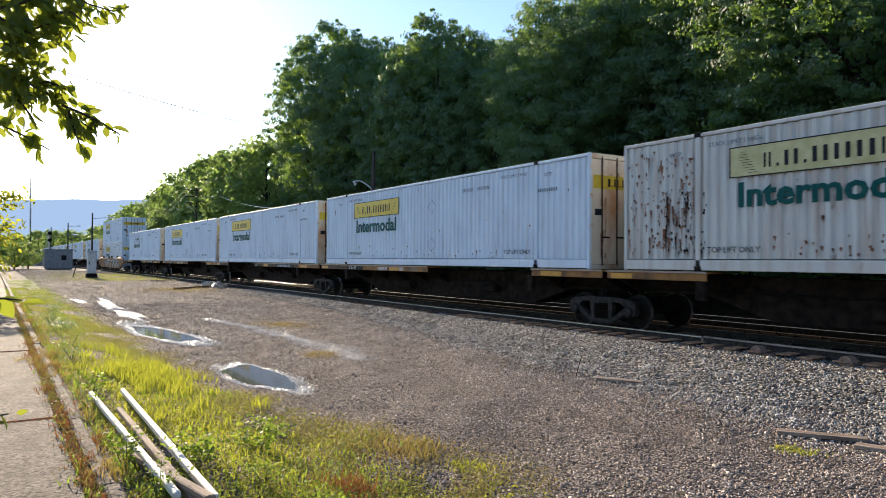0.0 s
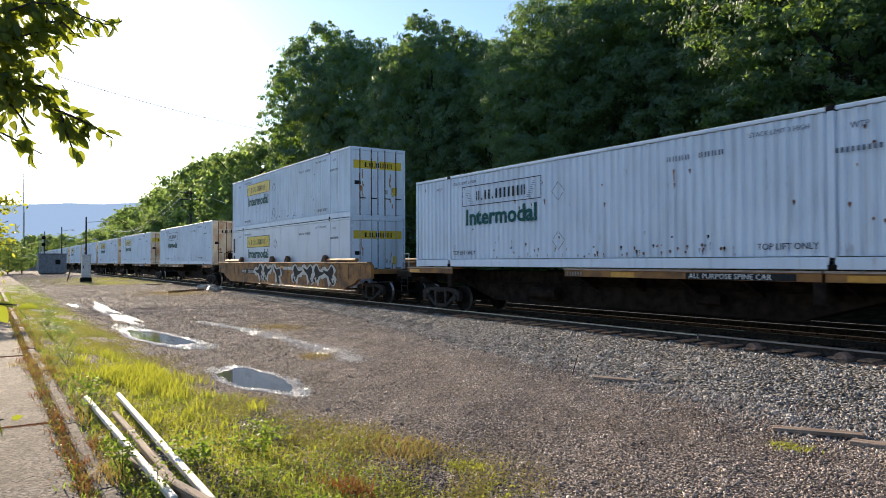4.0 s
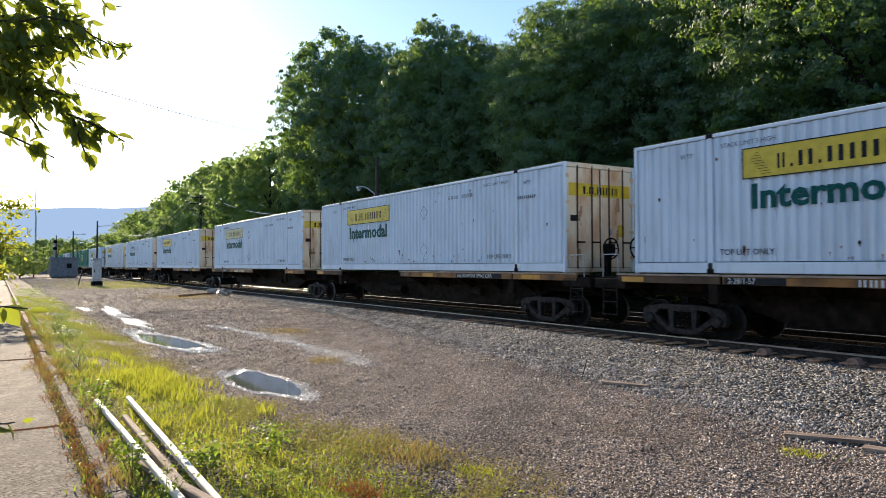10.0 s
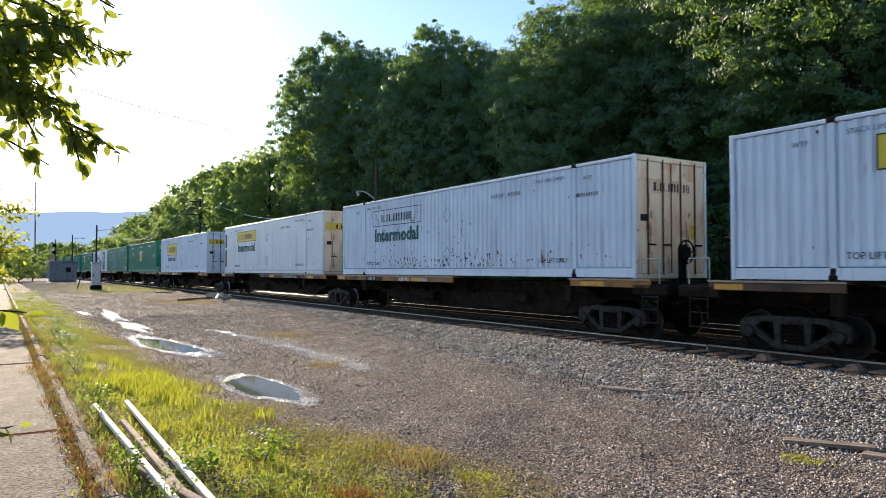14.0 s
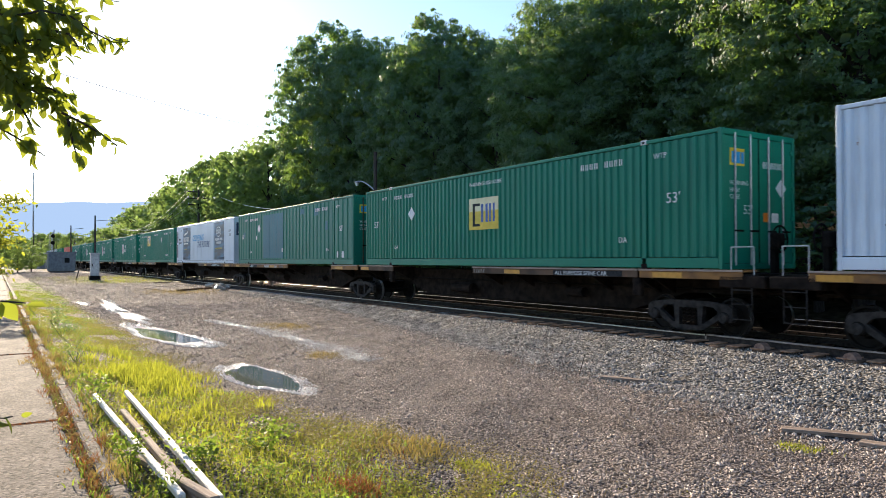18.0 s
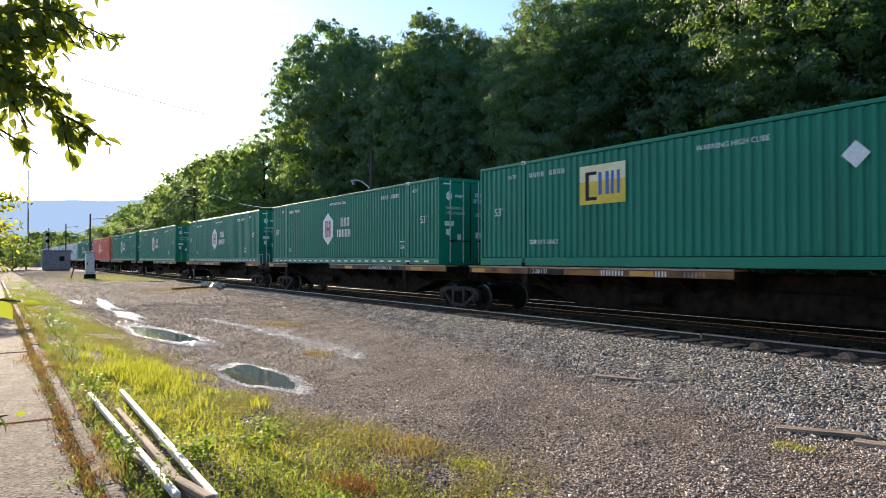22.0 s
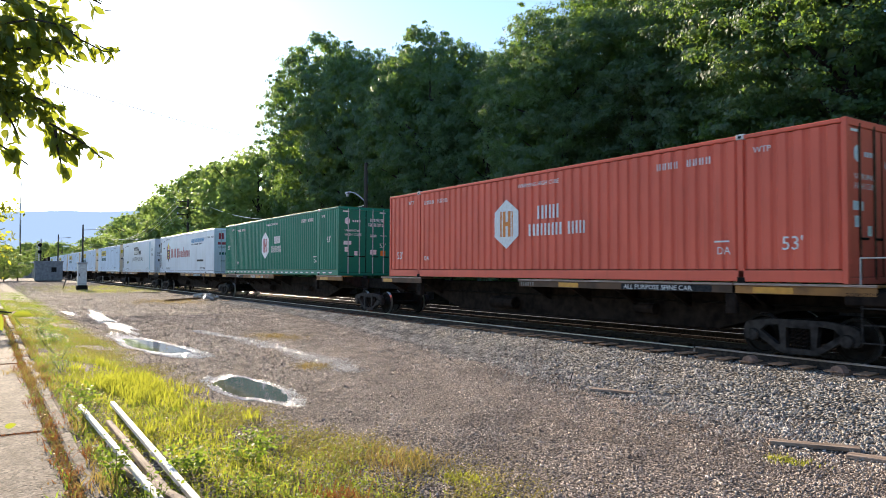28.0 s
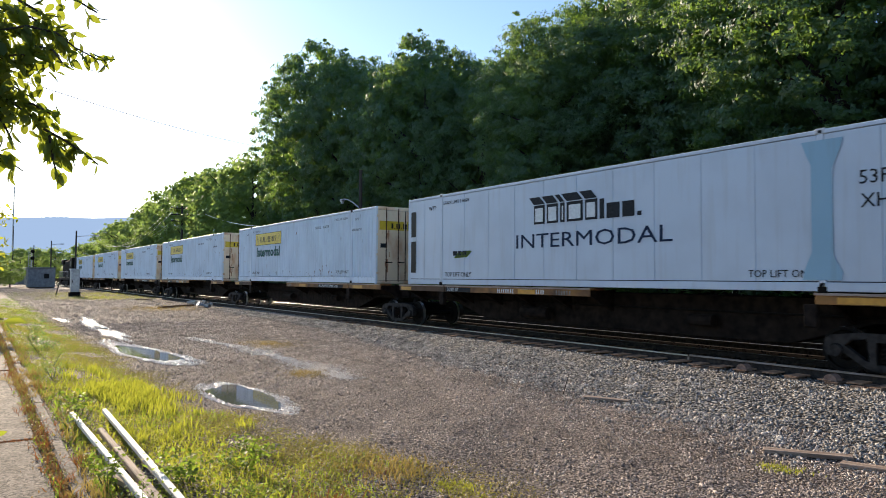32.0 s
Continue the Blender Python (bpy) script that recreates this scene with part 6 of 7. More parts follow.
def blades(name, xs, ys, tall, wide, mat, label, lean=0.5, z=None):
    n = len(xs)
    a = rng.uniform(0, 2 * math.pi, n)
    h = tall * rng.uniform(0.45, 1.15, n)
    w = wide * rng.uniform(0.7, 1.3, n)
    z0 = (ground_z(xs, ys) if z is None else np.full(n, float(z))) - 0.01
    b = rng.uniform(0, 2 * math.pi, n)
    k = h * lean * rng.uniform(0.2, 1.2, n)
    dx, dy = np.cos(a) * w / 2, np.sin(a) * w / 2
    mid = np.stack([xs + 0.35 * k * np.cos(b), ys + 0.35 * k * np.sin(b), z0 + 0.62 * h], -1)
    tip = np.stack([xs + k * np.cos(b), ys + k * np.sin(b), z0 + h], -1)
    off = np.stack([dx, dy, 0 * dx], -1)
    root = np.stack([xs, ys, z0], -1)
    v = np.stack([root - off, root + off, mid + off * 0.8, mid - off * 0.8, tip + off * 0.1, tip - off * 0.1], 1).reshape(-1, 3)
    f = (np.array([(0, 1, 2, 3), (3, 2, 4, 5)])[None] + 6 * np.arange(n)[:, None, None]).reshape(-1, 4)
    return tagged(bulk(name, v, f, mat), label, "grass", kind="stuff")


def verge_points(n, x0, x1, power=1.4, spread=1.0):
    xs = x1 - (x1 - x0) * rng.random(n) ** power
    ys = 0.85 + (grass_edge(xs) - 0.85) * spread * rng.random(n) ** 0.9
    patch = np.sin(xs * 1.7 + ys * 2.3) + np.sin(xs * 0.8 - ys * 3.1 + 2) + rng.normal(0, 0.7, n)
    k = (patch > -0.4) & (rng.random(n) < 1.15 - 0.75 * ((ys - 0.85) / (grass_edge(xs) - 0.85)) ** 2)
    return xs[k], ys[k]


xs, ys = verge_points(34000, -62, -3.6, 1.9)
blades("verge_grass", xs, ys, 0.055 + 0.03 * np.sin(xs * 1.3 + ys), 0.008, M_GRASS, "low bright green grass on the verge")
n = 2700  # in tufts of some thirty blades
j = np.repeat(np.arange(90), 30)
xs, ys = rng.normal(-12.0, 1.5, 90)[j] + rng.normal(0, 0.11, n), rng.normal(1.95, 0.42, 90)[j] + rng.normal(0, 0.08, n)
blades("tall_grass", xs, ys, 0.17, 0.014, M_GRASS_Y, "tall sunlit yellow-green grass on the verge", 0.7)
xs, ys = rng.normal(-7.6, 1.1, 1500), rng.normal(1.9, 0.4, 1500)
blades("tall_grass", xs, ys, 0.11, 0.010, M_GRASS_Y, "tufts of yellow-green grass beside the timbers", 0.7)
g9 = np.random.default_rng(9)
n = 150000
xs = -3.5 - 42 * rng.random(n) ** 2.3
ys = 0.84 + (grass_edge(xs) - 0.6) * rng.random(n)
patch = np.sin(xs * 1.7 + ys * 2.3) + np.sin(xs * 0.8 - ys * 3.1 + 2) + 0.6 * np.sin(xs * 4.3 + ys * 5.9) + rng.normal(0, 0.6, n)
k = (patch > -1.0) & (rng.random(n) < 1.2 - 0.9 * (np.abs(ys - 0.85) / (grass_edge(xs) - 0.85)) ** 2.5)
xs, ys = xs[k], ys[k]
v, q = leaves_at(g9, np.stack([xs, ys, ground_z(xs, ys) + g9.uniform(0.004, 0.045, len(xs))], -1), np.tile((0.0, 0.0, 1.2), (len(xs), 1)), 0.025, 0.7, 0.8)
tagged(bulk("ground_cover", v, q, M_COVER), "low clover and small weeds covering the verge", "weeds", kind="stuff")
n = 95000  # olive moss and short dry weeds where the verge thins out into the gravel
xs = -3.4 - 22 * rng.random(n) ** 1.8
ys = grass_edge(xs) - 0.9 + np.abs(rng.normal(0, 0.75, n))
patch = np.sin(xs * 2.3 + ys * 1.9) + np.sin(xs * 1.1 - ys * 2.7 + 1) + 0.7 * np.sin(xs * 6.1 + ys * 7.3) + rng.normal(0, 0.5, n)
k = (patch > 0.0 + 0.9 * (ys - grass_edge(xs))) & (ys < 5.2)
xs, ys = xs[k], ys[k]
v, q = leaves_at(g9, np.stack([xs, ys, ground_z(xs, ys) + g9.uniform(0.002, 0.02, len(xs))], -1), np.tile((0.0, 0.0, 1.0), (len(xs), 1)), 0.022, 0.7, 0.9)
tagged(bulk("ground_cover", v, q, M_MOSS), "olive moss and dry weeds thinning out into the gravel", "weeds", kind="stuff")
xs, ys = verge_points(40000, -34, -3.6, 1.6, 1.3)
blades("dry_grass", xs, ys, 0.055, 0.008, M_DRYGRASS, "sparse dry brown grass at the verge's edge", 0.9)
for cx, cy, r, n, mat, tall, lab in ((-5.6, 2.65, 0.16, 320, M_RUSTWEED, 0.12, "rust-brown dead weed in the grass"), (-6.4, 3.2, 0.4, 130, M_RUSTWEED, 0.06, "rust-brown dead weed in the grass"), (-6.6, 3.75, 0.35, 900, M_DRYGRASS, 0.08, "dry grass tuft on the gravel"), (-5.75, 4.0, 0.17, 360, M_GRASS_Y, 0.05, "small green tuft on the gravel"), (-4.37, 7.4, 0.14, 260, M_GRASS_Y, 0.05, "small green tuft beside a plank"), (-14.0, 5.9, 0.3, 500, M_DRYGRASS, 0.06, "dry grass tuft on the gravel"), (-20.5, 7.4, 0.6, 700, M_DRYGRASS, 0.07, "dry grass tuft on the gravel"), (-42, 9.0, 1.6, 1200, M_DRYGRASS, 0.12, "dry grass tuft on the gravel"), (-62, 8.5, 3.0, 2500, M_GRASS_Y, 0.14, "grass strip before the crossing"), (-75, 9.3, 4.0, 2500, M_GRASS_Y, 0.16, "grass strip before the crossing")):
    blades("weed_tuft", rng.normal(cx, r, n), rng.normal(cy, r * 0.7, n), tall, 0.010, mat, lab, 1.0)
n = 1300
xs, ys = -3.6 - 40 * rng.random(n) ** 1.7, rng.normal(0.625, 0.03, n)
blades("joint_weeds", xs, ys, 0.05, 0.009, M_RUSTWEED, "rusty dead weeds between sidewalk and kerb", 0.9, -0.03)
n = 11000
xs = -3.3 - 34 * rng.random(n) ** 1.9
ys = 0.635 + rng.normal(0, 0.035 + 0.035 * np.sin(xs * 2.9) ** 2, n)
v, q = leaves_at(g9, np.stack([xs, ys, g9.uniform(-0.04, 0.035, n)], -1), np.tile((0.0, 0.0, 0.8), (n, 1)), 0.024, 0.6, 0.9)
tagged(bulk("joint_weeds", v, q, M_DRYMAT), "matted brown dry weeds between sidewalk and kerb", "weeds", kind="stuff")
n = 2200
xs, ys = -3.6 - 40 * rng.random(n) ** 1.5, np.where(rng.random(n) < 0.5, rng.normal(0.62, 0.05, n), rng.normal(0.9, 0.06, n))
blades("joint_weeds", xs, ys, 0.09, 0.012, M_GRASS, "green weeds along the kerb", 0.9, -0.03)
j = np.repeat(np.arange(80), 20)  # clumps that spill over the kerb
n = len(j)
xs, ys = (-3.4 - 28 * rng.random(80) ** 1.6)[j] + rng.normal(0, 0.09, n), rng.normal(0.66, 0.07, 80)[j] + rng.normal(0, 0.05, n)
blades("joint_weeds", xs, ys, 0.10, 0.010, M_RUSTWEED, "rusty and dry weeds spilling over the kerb", 1.0, -0.02)
j = np.repeat(np.arange(90), 24)
n = len(j)
xs, ys = (-3.4 - 28 * rng.random(90) ** 1.6)[j] + rng.normal(0, 0.08, n), rng.normal(0.78, 0.12, 90)[j] + rng.normal(0, 0.05, n)
blades("joint_weeds", xs, ys, 0.13, 0.011, M_DRYGRASS, "dry grass spilling over the kerb", 1.0, -0.02)
for jx in (-8.29, -14.44, -2.14, -20.6):
    n = 420
    blades("joint_weeds", rng.normal(jx, 0.02, n), 0.6 - 1.7 * rng.random(n) ** 1.5, 0.04, 0.008, M_RUSTWEED, "dry weeds in a sidewalk joint", 0.8, -0.02)


n = 16000  # the verge runs on past the camera
xs, ys = rng.uniform(-3.6, 6.0, n), 0.84 + 3.0 * rng.random(n) ** 1.1
v, q = leaves_at(g9, np.stack([xs, ys, ground_z(xs, ys) + g9.uniform(0.004, 0.045, n)], -1), np.tile((0.0, 0.0, 1.2), (n, 1)), 0.04, 0.7)
tagged(bulk("ground_cover", v, q, M_COVER), "low clover and small weeds covering the verge", "weeds", kind="stuff")
xs, ys = rng.uniform(-3.6, 6.0, 6000), 0.84 + 3.0 * rng.random(6000)
blades("verge_grass", xs, ys, 0.06, 0.008, M_GRASS, "low bright green grass on the verge")
n = 9000
stones("lot_gravel", rng.uniform(-2.6, 6.0, n), rng.uniform(3.4, 9.0, n), rng.uniform(0.006, 0.014, n), M_GRIT, "fine brown-grey gravel strewn over the lot", corners=4)


def weed(x, y, tall, spread, count, mat, label, leaf=0.07, seed=0):
    """A broad-leaved weed: stems and many leaves."""
    w = thing("weed", label, "weed", "weeds on the verge")
    g = np.random.default_rng(seed)
    z0 = float(ground_z(x, y))
    tips = []
    for k in range(6):
        a, s = g.uniform(0, 6.28), spread * g.uniform(0.3, 1.0)
        tip = (s * math.cos(a), s * math.sin(a), tall * g.uniform(0.6, 1.0))
        part("stem", rod((0, 0, -0.02), tip, 0.005, 0.002, 5), M_STEM, w)
        tips.append(tip)
    t = np.array(tips)
    k = g.integers(0, len(t), count)
    f = g.uniform(0.3, 1.05, count)[:, None]
    c = t[k] * f + g.normal(0, spread * 0.16, (count, 3))
    c[:, 2] = np.abs(c[:, 2]) + 0.02
    v, q = leaves_at(g, c, np.tile((0.0, 0.0, 1.0), (count, 1)), leaf)
    bulk("foliage", v, q, mat, w)["kind"] = "stuff"
    w.location = (x, y, z0)
    return w


GREENWEED = "leafy green weed on the verge"
for k, (x, y, h, s, c) in enumerate(((-17.5, 1.25, 0.45, 0.5, 260), (-19.5, 1.5, 0.4, 0.6, 260), (-15.2, 1.3, 0.35, 0.35, 200), (-22, 1.4, 0.5, 0.7, 300), (-26, 1.6, 0.5, 0.8, 300), (-31, 1.6, 0.5, 0.9, 300), (-13.4, 1.15, 0.3, 0.35, 180), (-9.9, 1.1, 0.25, 0.3, 160), (-8.6, 0.95, 0.3, 0.25, 150), (-6.2, 1.55, 0.25, 0.35, 240), (-5.6, 1.9, 0.22, 0.35, 240), (-7.0, 2.3, 0.2, 0.35, 220), (-5.2, 1.0, 0.25, 0.22, 140), (-6.1, 0.92, 0.3, 0.2, 120), (-4.9, 2.3, 0.2, 0.4, 240), (-8.0, 2.8, 0.15, 0.4, 200), (-38, 1.6, 0.5, 1.0, 300), (-47, 1.6, 0.5, 1.0, 300))):
    weed(x, y, h, s, c, M_LEAF if k in (0, 1, 3, 6) else M_GRASS, GREENWEED, 0.034 + 0.02 * (k % 2), k)

# ---- timbers and litter on the lot ----


def timber(x0, y0, x1, y1, w, h, mat, label, z0=None, z1=None, name="timber"):
    a, b = Vector((x0, y0, z0 if z0 is not None else float(ground_z(x0, y0)))), Vector((x1, y1, z1 if z1 is not None else float(ground_z(x1, y1))))
    l = (b - a).length
    ob = part(name, block(0, l, -w / 2, w / 2, 0, h, 0.008), mat)
    ob.matrix_world = Matrix.Translation(a) @ (b - a).to_track_quat("X", "Z").to_matrix().to_4x4()
    return tagged(ob, label, "timber", "timbers lying about")


WT = "white-painted square timber lying in the grass beside the kerb"
timber(-9.25, 1.0, -4.9, 1.06, 0.05, 0.05, M_WHITEWOOD, WT, 0.02, 0.04)
timber(-9.5, 1.38, -4.75, 1.27, 0.054, 0.05, M_WHITEWOOD, WT, -0.02, 0.03)
timber(-8.5, 1.2, -4.85, 1.16, 0.06, 0.06, M_WOOD, "bare split timber lying between white ones", -0.06, 0.0)
timber(-6.6, 0.98, -4.6, 1.2, 0.07, 0.05, M_WOOD, "bare split timber lying between white ones", -0.03, 0.08)
timber(-8.78, 8.85, -8.08, 9.2, 0.16, 0.04, M_WOOD, "short weathered plank lying on the ballast's foot", name="plank")
timber(-4.92, 7.95, -4.1, 8.42, 0.17, 0.045, M_WOOD, "weathered plank lying on the gravel", name="plank")
timber(-4.1, 8.12, -3.3, 8.35, 0.18, 0.045, M_WOOD, "weathered plank lying on the gravel", name="plank")
timber(-42.5, 8.9, -45.0, 11.4, 0.22, 0.12, M_TIE, "dark old tie lying by the ballast", name="old_tie")
timber(-55.0, 10.0, -56.5, 11.2, 0.3, 0.08, M_WOOD, "pale board lying by the track", name="plank")
timber(-58.5, 12.0, -57.5, 12.2, 0.3, 0.08, M_WOOD, "pale board lying by the track", name="plank")
heap = thing("debris_heap", "heap of broken stone and metal scrap beside the rail", "debris")
for k in range(16):
    ob = part("scrap", block(-0.2, 0.25, -0.12, 0.12, -0.03, 0.08, 0.02), M_GALV if k % 4 == 0 else M_STONE, heap)
    ob.location = (random.uniform(-1.6, 1.6), random.uniform(-0.6, 0.4), 0.06 + 0.16 * random.random() * (k % 3))
    ob.rotation_euler = (random.uniform(-0.5, 0.5), random.uniform(-0.5, 0.5), random.uniform(0, 3))
    ob.scale = (random.uniform(0.5, 1.3),) * 3
heap.location = (-44.5, 11.9, float(ground_z(-44.5, 11.9)))
stick = part("dead_twig", rod((0, 0, 0), (0.25, -0.1, 0.42), 0.012, 0.005, 6), M_BARK)
stick.location = (-9.2, 8.75, float(ground_z(-9.2, 8.75)))
tagged(stick, "dark dead twig sticking up from the ballast's foot", "twig")

# rail furniture at the near rail
guard = part("guard_rail", extruded([(12.86 + u * 0.9, 0.045 + v) for u, v in RAIL_PROFILE], "x", -9.65, 25), M_RAIL)
part("rail_head", block(-9.62, 25, 12.86 - 0.036, 12.86 + 0.036, 0.012, 0.05, 0.008), M_GUARDTOP, guard, "brown worn rail head")
part("rail_end", block(-9.66, -9.62, 12.86 - 0.03, 12.86 + 0.03, -0.1, 0.04, 0.006), M_GUARDTOP, guard)
tagged(guard, "short rusty guard rail bolted beside the running rail", "rail", kind="structure")
for x in (-8.41, -6.72, -5.0):
    br = thing("rail_brace", "rusty round rail brace on a tie plate beside the rail", "rail brace", "rail braces")
    part("drum", rod((0, -0.17, 0), (0, 0.02, 0), 0.115, n=18), M_BRACE, br)
    part("foot", block(-0.12, 0.14, -0.2, 0.02, -0.1, -0.075, 0.005), M_PLATE, br)
    br.location = (x + 0.3, 12.58, -0.085)
for k in range(40):
    x = 2.47 - k * 0.53
    ob = part("tie_plate", block(-0.12, 0.12, -0.34, 0.12, -0.094, -0.070, 0.004), M_PLATE, main_track)
    ob.location, ob.rotation_euler.z = (x + random.uniform(-0.04, 0.04), 12.72 + random.uniform(-0.06, 0.05), 0), random.uniform(-0.08, 0.08)

# ---- crossing, cabinets, poles ----
ob = sheet("crossing_road", np.linspace(-112, -100, 9), np.linspace(8.8, 21, 13), M_ROAD, 0.03)
tagged(ob, "pale worn asphalt road across the tracks", "road", kind="structure")
cab = thing("signal_cabinet", "pale grey metal relay cabinet on a dark base beside the track", "cabinet")
part("base", block(-0.42, 0.42, -0.42, 0.42, -0.1, 0.42, 0.04), M_STEEL_D, cab)
part("body", block(-0.34, 0.34, -0.34, 0.34, 0.42, 2.25, 0.03), M_GALV, cab)
part("cap", block(-0.4, 0.4, -0.4, 0.4, 2.25, 2.36, 0.03), M_GALV, cab)
part("door", block(0.342, 0.356, -0.28, 0.28, 0.6, 2.1, 0.004), M_GALV, cab)
part("latch", block(0.357, 0.38, -0.24, -0.18, 1.2, 1.4), M_STEEL_D, cab)
cab.location = (-66.2, 7.1, float(ground_z(-66.2, 7.1)))
post = thing("marker_post", "thin dark leaning post beside the relay cabinet", "post")
part("shaft", rod((0, 0, -0.1), (0.2, 0.4, 1.5), 0.05), M_POLE, post)
post.location = (-70, 6.0, float(ground_z(-70, 6)))
bung = thing("signal_bungalow", "dark grey steel signal bungalow with a small vent", "equipment shed")
part("wall", block(-1.6, 1.6, -1.75, 1.75, 0.15, 2.85, 0.03), M_BUNGALOW, bung)
part("roof", block(-1.75, 1.75, -1.9, 1.9, 2.85, 3.0, 0.03), M_BUNGALOW, bung)
part("door", block(1.602, 1.63, -1.2, -0.3, 0.2, 2.2, 0.01), M_BUNGALOW, bung)
part("vent", block(1.602, 1.64, 0.3, 0.95, 1.4, 2.1, 0.01), M_DARKGLASS, bung)
part("footing", block(-1.5, 1.5, -1.6, 1.6, -0.3, 0.15), M_CONC, bung)
bung.location = (-118, 8.2, float(ground_z(-118, 8.2)))
shed = thing("trackside_shed", "tan metal equipment shed beside the crossing", "equipment shed")
part("wall", block(-2, 2, -2.2, 2.2, 0, 3.1, 0.03), M_TAN, shed)
part("roof", extruded(((-2.4, 3.1), (2.4, 3.1), (0, 3.55)), "x", -2.2, 2.2), M_GALV, shed)
part("door", block(2.002, 2.03, -0.5, 0.5, 0.05, 2.1), M_BUNGALOW, shed)
shed.location = (-172, 8.3, float(ground_z(-172, 8.3)))
sig = thing("railway_signal", "dark railway signal mast with two round signal heads", "signal")
part("mast", rod((0, 0, -0.2), (0, 0, 6.2), 0.09), M_GALV, sig)
for z, dy in ((5.7, 0.1), (4.6, 0.1)):
    h = part("signal_head", rod((0.1, dy, z), (0.26, dy, z), 0.30, n=18), M_STEEL_D, sig)
    part("lens", rod((0.262, dy, z), (0.28, dy, z), 0.1, n=12), M_DARKGLASS, h)
    part("hood", rod((0.262, dy, z + 0.12), (0.5, dy, z + 0.10), 0.13, 0.11, 10), M_STEEL_D, h)
bm = bmesh.new()
for y in (-0.42, -0.08):
    tube(bm, (-0.05, y, 0.2), (-0.05, y, 6.0), 0.035, n=5)
for z in np.arange(0.4, 6.0, 0.3):
    tube(bm, (-0.05, -0.42, z), (-0.05, -0.08, z), 0.025, n=5)
part("ladder", bm, M_GALV, sig)
sig.location = (-131, 7.75, float(ground_z(-131, 7.75)))


def pole(x, y, h, label, arm=0.0, mat=M_POLE, r=0.14):
    p = thing("utility_pole", label, "pole", "poles along the railway")
    part("shaft", rod((0, 0, -0.3), (0, 0, h), r, r * 0.65, 10), mat, p)
    if arm:
        part("lamp_arm", rod((0, 0, h - 0.7), (0, arm, h - 0.5), 0.04), M_GALV, p)
        part("lamp_head", block(-0.15, 0.15, arm - 0.1, arm + 0.6, h - 0.6, h - 0.45, 0.04), M_GALV, p)
    p.location = (x, y, float(ground_z(x, y)))
    return p


pole(-100, 10.75, 7.5, "dark wooden pole with a small lamp arm beside the track", 2.0)
pole(-142, 11.35, 8.0, "dark wooden pole beside the track", 1.4)
pole(-170, 10.4, 8.2, "dark wooden pole beside the track")
pole(-272, 10.5, 31.3, "tall thin pale radio mast above the far trees", 0, M_GALV, 0.28)
pole(-250, 9.8, 17.0, "dark wooden pole beside the track")
lamp = thing("street_lamp", "pale street lamp on a curved arm from a wooden pole", "street lamp")
part("shaft", rod((0, 0, -0.3), (0, 0, 9.2), 0.16, 0.11, 10), M_POLE, lamp)
part("arm", pipe([(-2.6 * t, 0, 6.6 + 0.9 * math.sin(t * 1.5)) for t in np.linspace(0, 1, 9)], 0.04, 6), M_GALV, lamp)
part("lamp_head", block(-2.98, -2.52, -0.13, 0.13, 7.36, 7.52, 0.05), M_GALV, lamp)
part("lamp_glass", rod((-2.78, 0, 7.2), (-2.78, 0, 7.37), 0.09, 0.12, 10), M_WHT, lamp)
lamp.location = (-41.5, 21.2, float(ground_z(-41.5, 21.2)))
UP = (-90, 21.3)
up = thing("utility_pole", "utility pole with crossarms and insulators before the trees", "pole", "poles along the railway")
part("shaft", rod((0, 0, -0.3), (0, 0, 10.9), 0.18, 0.12, 10), M_POLE, up)
for z in (10.5, 9.7, 8.9):
    arm = part("crossarm", block(-0.06, 0.06, -1.3, 1.3, z, z + 0.12, 0.01), M_POLE, up)
    for y in (-1.2, -0.6, 0.6, 1.2):
        part("insulator", rod((0, y, z + 0.12), (0, y, z + 0.3), 0.06, n=8), M_GALV, arm)
up.location = (*UP, float(ground_z(*UP)))


def wire(a, b, sag, r=0.012):
    a, b = Vector(a), Vector(b)
    pts = [a.lerp(b, t) - Vector((0, 0, sag * 4 * t * (1 - t))) for t in np.linspace(0, 1, 25)]
    return tagged(part("overhead_wire", pipe(pts, r, 5), M_WIRE), "thin sagging overhead wire between poles", "wire", "overhead wires")


zb = float(ground_z(*UP))
for y, z in ((-1.2, 10.8), (-0.6, 10.8), (0.6, 10.8), (1.2, 10.8), (-1.2, 10.0), (1.2, 10.0)):
    wire((UP[0], UP[1] + y, zb + z), (-165, UP[1] + y * 0.7, zb + z - 0.6), 3.2, 0.014)
wire((-80.2, 21.3, 8.8), (-41.5, 21.2, 6.0), 1.2, 0.03)
wire((-60, 20.2, 13.2), (-40, -0.9, 11.9), 0.35, 0.02).data.materials[0] = M_CABLE

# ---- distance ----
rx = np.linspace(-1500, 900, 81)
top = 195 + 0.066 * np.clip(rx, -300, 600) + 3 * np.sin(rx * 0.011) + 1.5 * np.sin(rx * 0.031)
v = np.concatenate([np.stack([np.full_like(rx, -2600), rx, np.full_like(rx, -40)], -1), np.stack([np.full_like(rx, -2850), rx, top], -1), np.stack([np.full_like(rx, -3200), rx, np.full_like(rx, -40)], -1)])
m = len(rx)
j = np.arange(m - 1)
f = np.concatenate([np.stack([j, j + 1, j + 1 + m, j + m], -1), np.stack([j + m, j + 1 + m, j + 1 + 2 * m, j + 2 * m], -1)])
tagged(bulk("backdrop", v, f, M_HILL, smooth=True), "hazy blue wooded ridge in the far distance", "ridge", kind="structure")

# ---- street tree overhead, its branches hanging into view ----


